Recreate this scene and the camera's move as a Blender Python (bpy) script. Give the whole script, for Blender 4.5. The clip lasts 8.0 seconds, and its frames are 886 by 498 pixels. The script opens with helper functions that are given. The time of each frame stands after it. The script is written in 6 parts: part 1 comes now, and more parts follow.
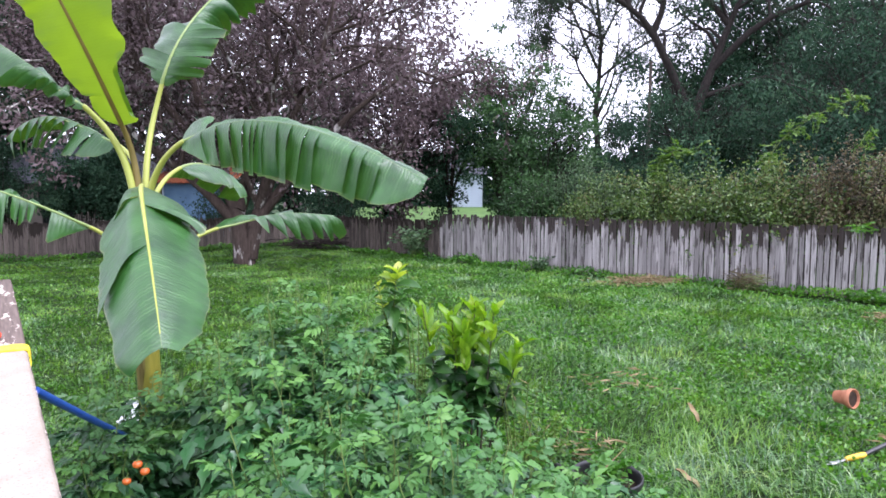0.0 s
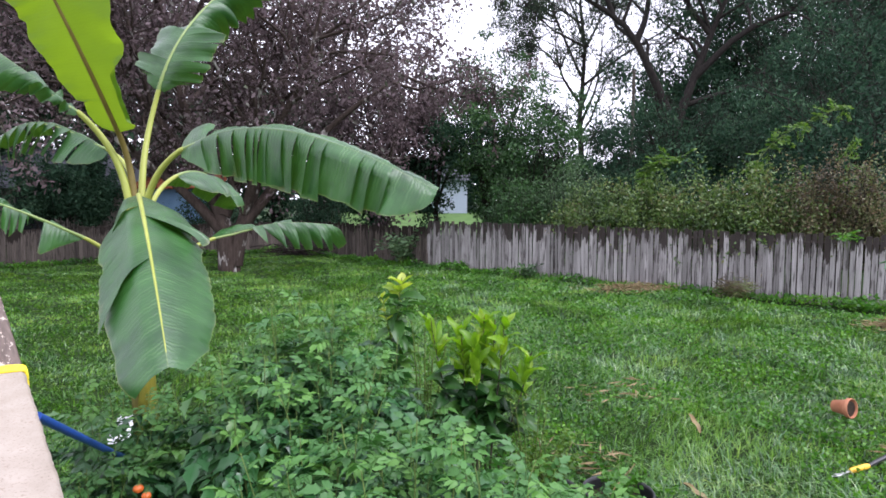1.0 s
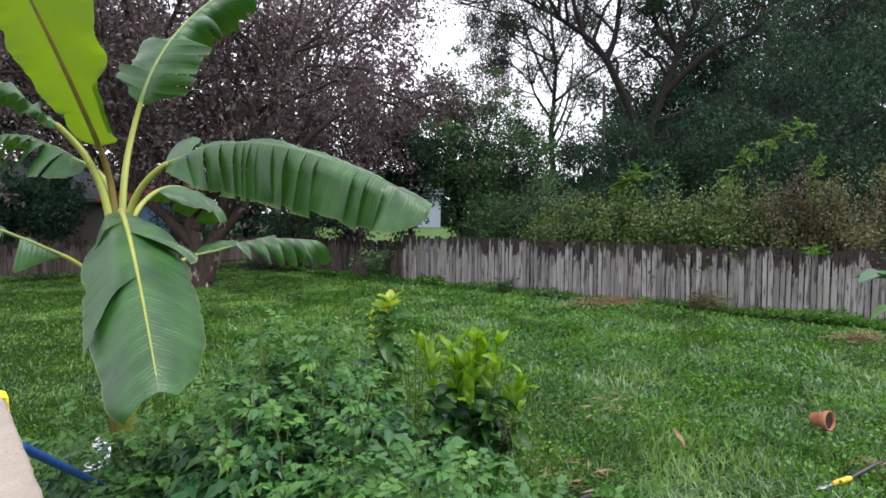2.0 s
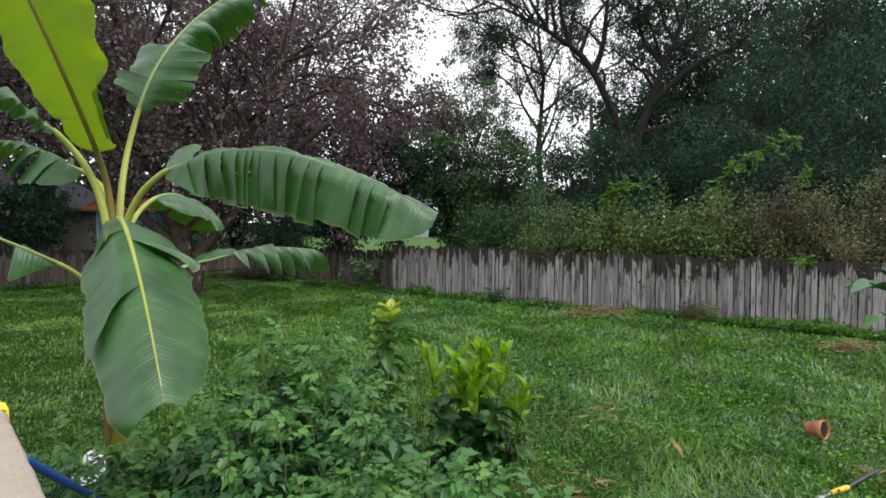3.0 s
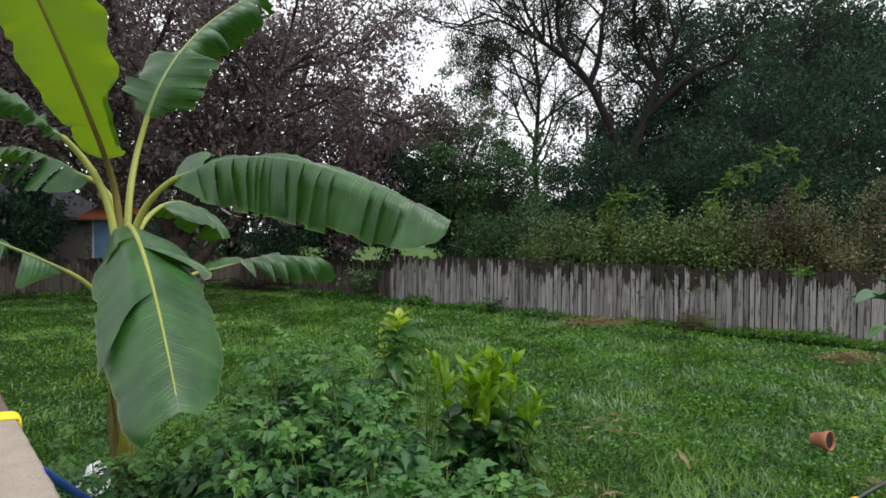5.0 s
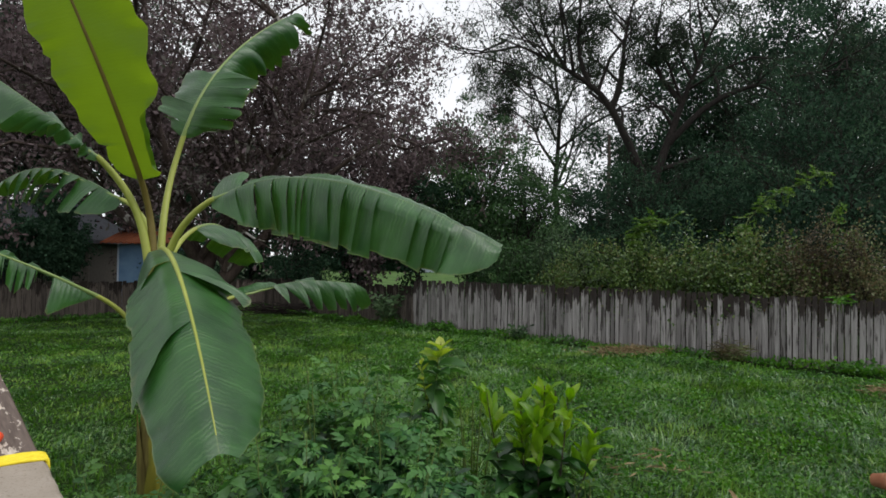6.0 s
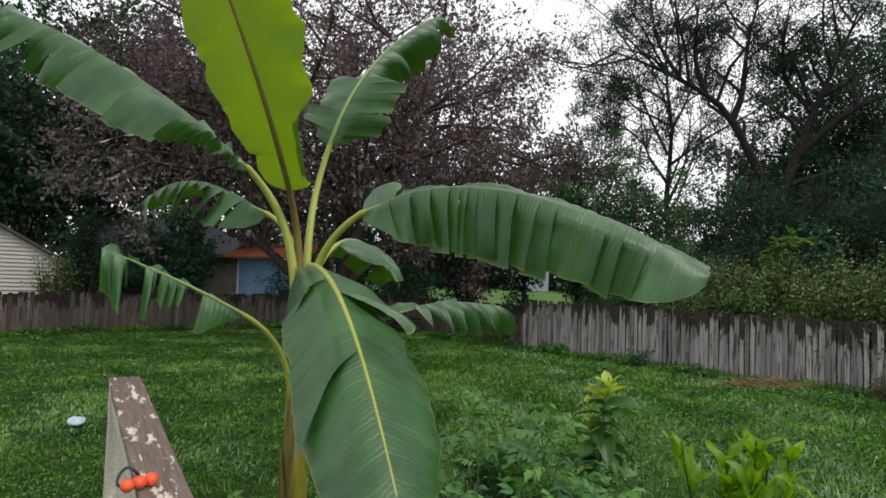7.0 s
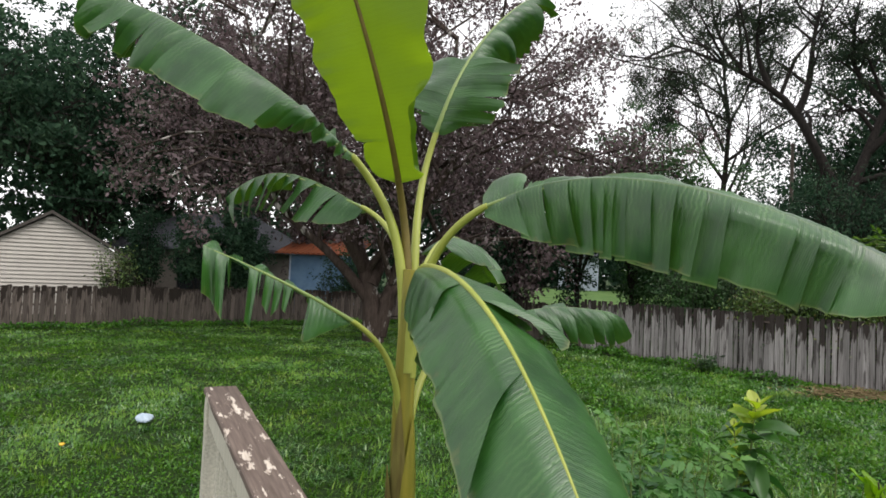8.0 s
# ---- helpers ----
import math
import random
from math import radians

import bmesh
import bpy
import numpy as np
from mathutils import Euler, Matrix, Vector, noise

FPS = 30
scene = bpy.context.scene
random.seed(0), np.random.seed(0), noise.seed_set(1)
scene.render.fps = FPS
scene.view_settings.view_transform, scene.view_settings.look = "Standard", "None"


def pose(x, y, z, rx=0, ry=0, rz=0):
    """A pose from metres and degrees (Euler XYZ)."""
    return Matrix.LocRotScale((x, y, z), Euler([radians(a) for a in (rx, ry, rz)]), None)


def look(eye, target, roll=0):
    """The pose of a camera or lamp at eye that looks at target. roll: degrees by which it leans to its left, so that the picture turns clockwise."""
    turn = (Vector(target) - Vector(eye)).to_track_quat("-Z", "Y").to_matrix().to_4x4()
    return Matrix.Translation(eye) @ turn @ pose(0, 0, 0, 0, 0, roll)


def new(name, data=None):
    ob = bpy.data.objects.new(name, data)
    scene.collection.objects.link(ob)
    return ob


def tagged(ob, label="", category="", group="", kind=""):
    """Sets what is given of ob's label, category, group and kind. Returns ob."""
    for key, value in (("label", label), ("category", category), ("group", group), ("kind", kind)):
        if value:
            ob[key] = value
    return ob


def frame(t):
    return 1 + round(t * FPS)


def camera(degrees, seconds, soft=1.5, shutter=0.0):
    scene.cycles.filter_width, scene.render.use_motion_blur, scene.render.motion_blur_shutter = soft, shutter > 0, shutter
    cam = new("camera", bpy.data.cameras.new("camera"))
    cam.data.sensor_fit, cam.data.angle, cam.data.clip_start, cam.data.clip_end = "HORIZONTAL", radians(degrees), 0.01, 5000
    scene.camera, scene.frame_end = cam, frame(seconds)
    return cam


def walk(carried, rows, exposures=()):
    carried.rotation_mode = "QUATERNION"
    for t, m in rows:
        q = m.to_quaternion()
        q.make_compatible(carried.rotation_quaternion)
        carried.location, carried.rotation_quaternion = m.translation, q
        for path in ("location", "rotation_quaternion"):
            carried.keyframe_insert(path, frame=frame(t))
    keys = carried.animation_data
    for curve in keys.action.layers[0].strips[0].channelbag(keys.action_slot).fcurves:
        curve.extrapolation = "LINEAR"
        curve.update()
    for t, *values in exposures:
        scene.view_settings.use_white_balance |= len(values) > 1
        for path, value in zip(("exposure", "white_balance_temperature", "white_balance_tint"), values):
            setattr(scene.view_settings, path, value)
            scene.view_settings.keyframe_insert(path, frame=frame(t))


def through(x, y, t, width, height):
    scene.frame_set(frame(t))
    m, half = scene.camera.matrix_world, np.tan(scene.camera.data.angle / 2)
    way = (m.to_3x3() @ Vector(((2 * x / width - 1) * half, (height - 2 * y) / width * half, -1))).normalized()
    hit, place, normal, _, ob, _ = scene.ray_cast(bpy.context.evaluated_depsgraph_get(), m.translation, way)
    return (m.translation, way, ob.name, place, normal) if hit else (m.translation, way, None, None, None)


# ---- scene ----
cam = camera(72.1, 8.0, soft=1.65)
PATH = [
    (0, (-0.08, 0.062, 2.684), (-0.079, 2.054, 2.503), 0.1),
    (0.5, (-0.179, 0.142, 2.7), (-0.16, 2.134, 2.527), 0.2),
    (1, (-0.281, 0.184, 2.72), (-0.223, 2.177, 2.558), 0.3),
    (1.5, (-0.353, 0.211, 2.728), (-0.256, 2.203, 2.584), 0.4),
    (2, (-0.434, 0.249, 2.737), (-0.284, 2.24, 2.621), 0.4),
    (3.5, (-0.597, 0.301, 2.715), (-0.396, 2.29, 2.643), 0.6),
    (4, (-0.622, 0.307, 2.713), (-0.412, 2.295, 2.651), 0.6),
    (5.5, (-0.745, 0.382, 2.704), (-0.543, 2.371, 2.685), 0.9),
    (6, (-0.863, 0.608, 2.705), (-0.714, 2.602, 2.738), 1.0),
    (6.5, (-1.047, 0.906, 2.722), (-1.063, 2.904, 2.796), 1.3),
    (7, (-1.32, 1.166, 2.717), (-1.493, 3.157, 2.799), 2.0),
    (7.5, (-1.614, 1.365, 2.75), (-1.814, 3.353, 2.834), 2.3),
    (8, (-1.867, 1.566, 2.728), (-2.176, 3.541, 2.796), 2.6),
]
EXPOSURES = [(0, 1.25, 5750, 26), (1, 0.9, 5900, 23), (2, 0.58, 6150, 17), (3.5, 0.26, 6350, 12), (4.2, 0.17, 6350, 12), (5.5, -0.02, 6350, 12), (6.3, -0.42, 6350, 11), (6.6, -0.50, 6400, 11), (7.0, -0.05, 6450, 12), (7.6, -0.02, 6500, 12), (8, 0.28, 6550, 13)]
walk(cam, [(t, look(eye, target, roll)) for t, eye, target, roll in PATH], EXPOSURES)

# ---- overcast sky and a very soft sun ----
world = bpy.data.worlds.new("overcast_sky")
scene.world = world
world.use_nodes = True
wn = world.node_tree.nodes
wl = world.node_tree.links
wn.clear()
sky = wn.new("ShaderNodeTexSky")
sky.sky_type = 'NISHITA'
sky.sun_disc = False
sky.sun_elevation = radians(53)
sky.sun_rotation = radians(124)
sky.dust_density = 2.0
sky.air_density = 1.0
grey = wn.new("ShaderNodeHueSaturation")
grey.inputs["Saturation"].default_value = 0.15
soft = wn.new("ShaderNodeBackground")
soft.inputs["Strength"].default_value = 0.06
cloud = wn.new("ShaderNodeBackground")
cloud.inputs["Color"].default_value = (0.97, 0.98, 0.985, 1)
cloud.inputs["Strength"].default_value = 1.05
both = wn.new("ShaderNodeAddShader")
wo = wn.new("ShaderNodeOutputWorld")
wl.new(sky.outputs[0], grey.inputs["Color"])
wl.new(grey.outputs[0], soft.inputs["Color"])
wl.new(soft.outputs[0], both.inputs[0])
wl.new(cloud.outputs[0], both.inputs[1])
wl.new(both.outputs[0], wo.inputs["Surface"])
sun = new("sun", bpy.data.lights.new("sun", "SUN"))
sun.data.energy = 1.45
sun.data.angle = radians(25)
sun.data.color = (1.0, 0.97, 0.92)
sun.matrix_world = look((15, -2, 24), (0, 8, 0))

# ---- helpers for meshes ----
rng = np.random.default_rng(7)
UP = np.array([0.0, 0.0, 1.0])


def unit(v):
    v = np.asarray(v, float)
    return v / np.maximum(np.linalg.norm(v, axis=-1, keepdims=True), 1e-9)


def make_mesh(name, verts, faces, mat, smooth=True, uv=None):
    """A mesh from arrays: faces is one (n, k) array or a list of such arrays."""
    me = bpy.data.meshes.new(name)
    verts = np.asarray(verts, np.float32)
    groups = faces if isinstance(faces, list) else [faces]
    groups = [np.asarray(g, np.int32) for g in groups if len(g)]
    loops = np.concatenate([g.ravel() for g in groups])
    sizes = np.concatenate([np.full(len(g), g.shape[1], np.int32) for g in groups])
    me.vertices.add(len(verts))
    me.vertices.foreach_set("co", verts.ravel())
    me.loops.add(len(loops))
    me.loops.foreach_set("vertex_index", loops)
    me.polygons.add(len(sizes))
    me.polygons.foreach_set("loop_start", np.concatenate([[0], np.cumsum(sizes)[:-1]]).astype(np.int32))
    me.polygons.foreach_set("use_smooth", np.full(len(sizes), smooth))
    if uv is not None:
        layer = me.uv_layers.new(name="UVMap")
        layer.data.foreach_set("uv", np.asarray(uv, np.float32)[loops].ravel())
    me.update(calc_edges=True)
    me.materials.append(mat)
    return me


def thing(name, at, label, category, group="", kind=""):
    ob = new(name)
    ob.empty_display_size = 0.1
    ob.location = at
    return tagged(ob, label, category, group, kind)


def origin(ob):
    p = np.zeros(3)
    while ob is not None:
        p += np.array(ob.location)
        ob = ob.parent
    return p


def part(name, mesh, parent, label="", at=None, kind=""):
    """mesh: a mesh whose points are in the world (at None), or local ones with their own pose."""
    ob = new(name, mesh)
    ob.parent = parent
    if at is None:
        ob.location = -origin(parent)
    else:
        ob.matrix_basis = at
    return tagged(ob, label, kind=kind)


class Geo:
    """Collects points and faces of one mesh."""

    def __init__(self):
        self.v, self.q, self.t, self.uv, self.n = [], [], [], [], 0

    def add(self, v, q=None, t=None, uv=None):
        v = np.asarray(v, float)
        self.v.append(v)
        self.uv.append(np.zeros((len(v), 2)) if uv is None else np.asarray(uv, float))
        if q is not None and len(q):
            self.q.append(np.asarray(q) + self.n)
        if t is not None and len(t):
            self.t.append(np.asarray(t) + self.n)
        self.n += len(v)
        return self

    def mesh(self, name, mat, smooth=True, shift=(0, 0, 0)):
        faces = []
        if self.q:
            faces.append(np.concatenate(self.q))
        if self.t:
            faces.append(np.concatenate(self.t))
        return make_mesh(name, np.concatenate(self.v) + np.asarray(shift), faces, mat, smooth, np.concatenate(self.uv))


def grid_faces(nu, nv, wrap=False):
    i = np.arange(nu - 1)[:, None]
    j = np.arange(nv if wrap else nv - 1)[None, :]
    k = (j + 1) % nv if wrap else j + 1
    return np.stack([i * nv + j + 0 * k, (i + 1) * nv + j + 0 * k, (i + 1) * nv + k + 0 * j, i * nv + k + 0 * j], -1).reshape(-1, 4)


def tube(geo, pts, radii, n=8, cap=True, flat=1.0):
    pts = np.asarray(pts, float)
    m = len(pts)
    radii = np.broadcast_to(np.asarray(radii, float), (m,))
    tan = unit(np.gradient(pts, axis=0))
    ref = np.array([0.0, 0.0, 1.0]) if abs(tan[0][2]) < 0.9 else np.array([1.0, 0.0, 0.0])
    side = unit(np.cross(tan, ref))
    nor = np.cross(side, tan)
    ang = np.linspace(0, 2 * math.pi, n, endpoint=False)
    ring = np.cos(ang)[None, :, None] * side[:, None] + flat * np.sin(ang)[None, :, None] * nor[:, None]
    v = (pts[:, None] + ring * radii[:, None, None]).reshape(-1, 3)
    uv = np.stack(np.broadcast_arrays(np.linspace(0, 1, m)[:, None], (ang / 6.2832)[None]), -1).reshape(-1, 2)
    geo.add(v, grid_faces(m, n, True), uv=uv)
    if cap and n > 3:
        for base, order in ((0, -1), (m - 1, 1)):
            c = np.vstack([v[base * n:(base + 1) * n], pts[base]])
            tri = np.array([[n, k, (k + 1) % n] for k in range(n)])[:, ::order]
            geo.add(c, t=tri)
    return geo


def bezier(c, n):
    u = np.linspace(0, 1, n)[:, None]
    c = np.asarray(c, float)
    return (1 - u) ** 3 * c[0] + 3 * (1 - u) ** 2 * u * c[1] + 3 * (1 - u) * u ** 2 * c[2] + u ** 3 * c[3]


def spline(pts, n):
    """A smooth curve through points."""
    p = np.asarray(pts, float)
    p = np.vstack([2 * p[0] - p[1], p, 2 * p[-1] - p[-2]])
    out = []
    for s in np.linspace(0, len(p) - 3 - 1e-6, n):
        i = int(s)
        u = s - i
        a, b, c, d = p[i:i + 4]
        out.append(0.5 * (2 * b + (c - a) * u + (2 * a - 5 * b + 4 * c - d) * u * u + (3 * b - a - 3 * c + d) * u ** 3))
    return np.array(out)


def box_verts(size, bevel=0.004):
    """A box of that size about its own middle, with bevelled edges."""
    bm = bmesh.new()
    bmesh.ops.create_cube(bm, size=1.0)
    bmesh.ops.scale(bm, vec=size, verts=bm.verts)
    if bevel:
        bmesh.ops.bevel(bm, geom=bm.edges[:], offset=bevel, segments=1, affect='EDGES', profile=0.5)
    return bm


def bm_mesh(name, bm, mat, smooth=False):
    me = bpy.data.meshes.new(name)
    bm.to_mesh(me)
    bm.free()
    me.materials.append(mat)
    for p in me.polygons:
        p.use_smooth = smooth
    return me


def box_mesh(name, size, mat, bevel=0.004):
    return bm_mesh(name, box_verts(size, bevel), mat)


def lathe(geo, profile, n=28):
    """profile: (radius, height) pairs, turned about z."""
    a = np.linspace(0, 2 * math.pi, n, endpoint=False)
    p = np.asarray(profile, float)
    v = np.stack([p[:, 0, None] * np.cos(a), p[:, 0, None] * np.sin(a), np.repeat(p[:, 1, None], n, 1)], -1).reshape(-1, 3)
    geo.add(v, grid_faces(len(p), n, True))
    return geo


def leaf_cards(centres, along, size, wide=0.5, fold=0.25):
    """Many small leaves, each a pair of blades folded on its midrib."""
    n = len(centres)
    along = unit(along)
    rnd = unit(rng.normal(size=(n, 3)))
    side = unit(np.cross(along, rnd))
    nor = np.cross(side, along)
    size = np.broadcast_to(np.asarray(size, float), (n,))[:, None]
    w = size * wide * 0.5
    base = centres
    mid = centres + along * size * 0.5
    v = np.stack([base, mid + side * w + nor * w * fold, centres + along * size, mid - side * w + nor * w * fold], 1).reshape(-1, 3)
    k = np.arange(n)[:, None] * 4
    return v, np.concatenate([k + np.array([0, 1, 2]), k + np.array([0, 2, 3])])


# ---- materials ----
def material(name):
    m = bpy.data.materials.new(name)
    m.use_nodes = True
    nt = m.node_tree
    nt.nodes.clear()
    out = nt.nodes.new("ShaderNodeOutputMaterial")
    return m, nt, out


def add_node(nt, kind, **settings):
    n = nt.nodes.new(kind)
    for k, v in settings.items():
        n.inputs[k.replace("_", " ")].default_value = v
    return n


def ramp(nt, fac, stops):
    r = nt.nodes.new("ShaderNodeValToRGB")
    e = r.color_ramp.elements
    while len(e) < len(stops):
        e.new(0.5)
    for el, (p, c) in zip(e, stops):
        el.position, el.color = p, (*c, 1)
    nt.links.new(fac, r.inputs["Fac"])
    return r


def tint(nt, a, b, fac, mode='MIX'):
    m = nt.nodes.new("ShaderNodeMix")
    m.data_type = 'RGBA'
    m.blend_type = mode
    for sock, val in ((m.inputs[0], fac), (m.inputs[6], a), (m.inputs[7], b)):
        if isinstance(val, (tuple, float, int)):
            sock.default_value = val if not isinstance(val, tuple) else (*val, 1)[:4]
        else:
            nt.links.new(val, sock)
    return m.outputs[2]


def maths(nt, op, a, b=0.0):
    m = nt.nodes.new("ShaderNodeMath")
    m.operation = op
    for sock, val in zip(m.inputs, (a, b)):
        if isinstance(val, (int, float)):
            sock.default_value = val
        else:
            nt.links.new(val, sock)
    return m.outputs[0]


def coords(nt, which="Object", scale=(1, 1, 1)):
    tc = nt.nodes.new("ShaderNodeTexCoord")
    mp = nt.nodes.new("ShaderNodeMapping")
    mp.inputs["Scale"].default_value = scale
    nt.links.new(tc.outputs[which], mp.inputs["Vector"])
    return mp.outputs[0]


def fbm(nt, vec, scale, detail=4.0, rough=0.55):
    n = add_node(nt, "ShaderNodeTexNoise", Scale=scale, Detail=detail, Roughness=rough)
    nt.links.new(vec, n.inputs["Vector"])
    return n.outputs["Fac"]


def finish(nt, out, colour, rough=0.7, bump=None, strength=0.3, distance=0.01, spec=0.4, metal=0.0, through=None, share=0.3, coat=0.0):
    """Principled surface; through: colour of the light that passes a leaf."""
    p = nt.nodes.new("ShaderNodeBsdfPrincipled")
    if isinstance(colour, tuple):
        p.inputs["Base Color"].default_value = (*colour, 1)
    else:
        nt.links.new(colour, p.inputs["Base Color"])
    if isinstance(rough, (int, float)):
        p.inputs["Roughness"].default_value = rough
    else:
        nt.links.new(rough, p.inputs["Roughness"])
    p.inputs["Specular IOR Level"].default_value = spec
    p.inputs["Metallic"].default_value = metal
    p.inputs["Coat Weight"].default_value = coat
    p.inputs["Coat Roughness"].default_value = 0.38
    normal = None
    if bump is not None:
        b = add_node(nt, "ShaderNodeBump", Strength=strength, Distance=distance)
        nt.links.new(bump, b.inputs["Height"])
        normal = b.outputs[0]
        nt.links.new(normal, p.inputs["Normal"])
    last = p.outputs[0]
    if through is not None:
        t = nt.nodes.new("ShaderNodeBsdfTranslucent")
        if isinstance(through, tuple):
            t.inputs["Color"].default_value = (*through, 1)
        else:
            nt.links.new(through, t.inputs["Color"])
        if normal is not None:
            nt.links.new(normal, t.inputs["Normal"])
        mix = nt.nodes.new("ShaderNodeMixShader")
        mix.inputs[0].default_value = share
        nt.links.new(last, mix.inputs[1])
        nt.links.new(t.outputs[0], mix.inputs[2])
        last = mix.outputs[0]
    nt.links.new(last, out.inputs["Surface"])


def foliage_mat(name, stops, rough=0.5, spec=0.35, share=0.3, glow=1.8, by="island", patch=0.0):
    """Leaves: a colour of its own for each leaf, lighter where light comes through; patch: broad drifts of tone."""
    m, nt, out = material(name)
    if by == "island":
        r = nt.nodes.new("ShaderNodeNewGeometry").outputs["Random Per Island"]
    else:
        r = nt.nodes.new("ShaderNodeObjectInfo").outputs["Random"]
    if patch:
        n = fbm(nt, coords(nt), patch, 3)
        r = maths(nt, 'ADD', maths(nt, 'MULTIPLY', r, 0.55), maths(nt, 'SUBTRACT', maths(nt, 'MULTIPLY', n, 1.7), 0.62))
    c = ramp(nt, r, stops)
    fine = fbm(nt, coords(nt), 60, 2)
    col = tint(nt, c.outputs[0], (0.5, 0.5, 0.5), maths(nt, 'MULTIPLY', fine, 0.35), 'OVERLAY')
    br = nt.nodes.new("ShaderNodeHueSaturation")
    br.inputs["Value"].default_value = glow
    br.inputs["Saturation"].default_value = 1.1
    nt.links.new(col, br.inputs["Color"])
    finish(nt, out, col, rough, spec=spec, through=br.outputs[0], share=share)
    return m


def plain_mat(name, a, b, scale=8.0, rough=0.7, bump=0.2, spec=0.3, stretch=(1, 1, 1), metal=0.0, distance=0.01):
    m, nt, out = material(name)
    v = coords(nt, "Object", stretch)
    n = fbm(nt, v, scale, 6)
    fine = fbm(nt, v, scale * 9, 3)
    c = tint(nt, ramp(nt, n, [(0.3, a), (0.7, b)]).outputs[0], (0.4, 0.4, 0.4), maths(nt, 'MULTIPLY', fine, 0.4), 'OVERLAY')
    finish(nt, out, c, rough, maths(nt, 'ADD', n, maths(nt, 'MULTIPLY', fine, 0.5)), bump, distance, spec, metal)
    return m


def banana_mat(name, dark, light, through, share, rough=0.38, vein=(0.16, 0.26, 0.10), vein_amount=0.30, groove=0.35):
    """Leaf blade: parallel side veins raised near the midrib, shade painted into the troughs between them, streaks of
    tone along them, a pale dry margin and small blemishes.
    """
    m, nt, out = material(name)
    uv = nt.nodes.new("ShaderNodeUVMap").outputs[0]
    sep = nt.nodes.new("ShaderNodeSeparateXYZ")
    nt.links.new(uv, sep.inputs[0])
    wave = add_node(nt, "ShaderNodeTexWave", Scale=13.0, Distortion=5.0, Detail=3.0, Detail_Scale=0.7)
    wave.bands_direction = 'X'
    nt.links.new(uv, wave.inputs["Vector"])
    fine = add_node(nt, "ShaderNodeTexWave", Scale=38.0, Distortion=2.0, Detail=1.0, Detail_Scale=0.6)
    fine.bands_direction = 'X'
    nt.links.new(uv, fine.inputs["Vector"])
    broad = fbm(nt, coords(nt), 5.0, 5)
    mp = nt.nodes.new("ShaderNodeMapping")
    mp.inputs["Scale"].default_value = (15, 1.1, 1)
    nt.links.new(uv, mp.inputs["Vector"])
    streak = fbm(nt, mp.outputs[0], 1.0, 4)
    f = maths(nt, 'ADD', maths(nt, 'MULTIPLY', broad, 0.6), maths(nt, 'MULTIPLY', streak, 0.4))
    base = ramp(nt, f, [(0.38, dark), (0.62, light)]).outputs[0]
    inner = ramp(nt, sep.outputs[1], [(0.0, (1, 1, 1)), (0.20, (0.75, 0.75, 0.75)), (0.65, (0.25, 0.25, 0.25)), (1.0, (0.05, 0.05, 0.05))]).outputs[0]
    crest = ramp(nt, wave.outputs["Fac"], [(0.55, (0, 0, 0)), (0.95, (1, 1, 1))]).outputs[0]
    patchy = ramp(nt, streak, [(0.40, (0, 0, 0)), (0.62, (1, 1, 1))]).outputs[0]
    base = tint(nt, base, vein, maths(nt, 'MULTIPLY', maths(nt, 'MULTIPLY', crest, inner), maths(nt, 'MULTIPLY', patchy, vein_amount)))
    # shade between the raised veins, put into the colour, deepest near the midrib
    trough_shade = ramp(nt, wave.outputs["Fac"], [(0.0, (1, 1, 1)), (0.30, (0, 0, 0))]).outputs[0]
    base = tint(nt, base, tuple(x * 0.35 for x in dark), maths(nt, 'MULTIPLY', trough_shade, maths(nt, 'MULTIPLY', maths(nt, 'MULTIPLY', inner, patchy), groove)))
    edge = ramp(nt, sep.outputs[1], [(0.0, (0.7, 0.7, 0.7)), (0.03, (0, 0, 0)), (0.972, (0, 0, 0)), (0.99, (1, 1, 1))]).outputs[0]
    base = tint(nt, base, (0.26, 0.32, 0.10), maths(nt, 'MULTIPLY', edge, 0.35))
    spots = ramp(nt, fbm(nt, coords(nt), 60, 2), [(0.70, (0, 0, 0)), (0.76, (1, 1, 1))]).outputs[0]
    base = tint(nt, base, (0.14, 0.11, 0.03), maths(nt, 'MULTIPLY', spots, 0.3))
    dry = ramp(nt, maths(nt, 'ADD', maths(nt, 'MULTIPLY', sep.outputs[1], 0.55), maths(nt, 'MULTIPLY', fbm(nt, coords(nt), 16, 3), 0.5)), [(0.80, (0, 0, 0)), (0.85, (1, 1, 1))]).outputs[0]
    base = tint(nt, base, (0.20, 0.14, 0.05), maths(nt, 'MULTIPLY', dry, 0.2))
    hgt = maths(nt, 'ADD', maths(nt, 'MULTIPLY', maths(nt, 'MULTIPLY', wave.outputs["Fac"], maths(nt, 'MULTIPLY', inner, patchy)), groove), maths(nt, 'ADD', maths(nt, 'MULTIPLY', fine.outputs["Fac"], 0.10), maths(nt, 'MULTIPLY', streak, 0.35)))
    thr = tint(nt, through, tuple(min(1.0, x * 0.55) for x in through), maths(nt, 'ADD', maths(nt, 'MULTIPLY', streak, 0.6), maths(nt, 'MULTIPLY', maths(nt, 'SUBTRACT', 1.0, wave.outputs["Fac"]), 0.06)))
    rgh = maths(nt, 'ADD', rough - 0.10, maths(nt, 'MULTIPLY', broad, 0.2))
    finish(nt, out, base, rgh, hgt, 0.7, 0.009, 0.5, through=thr, share=share, coat=0.22)
    return m


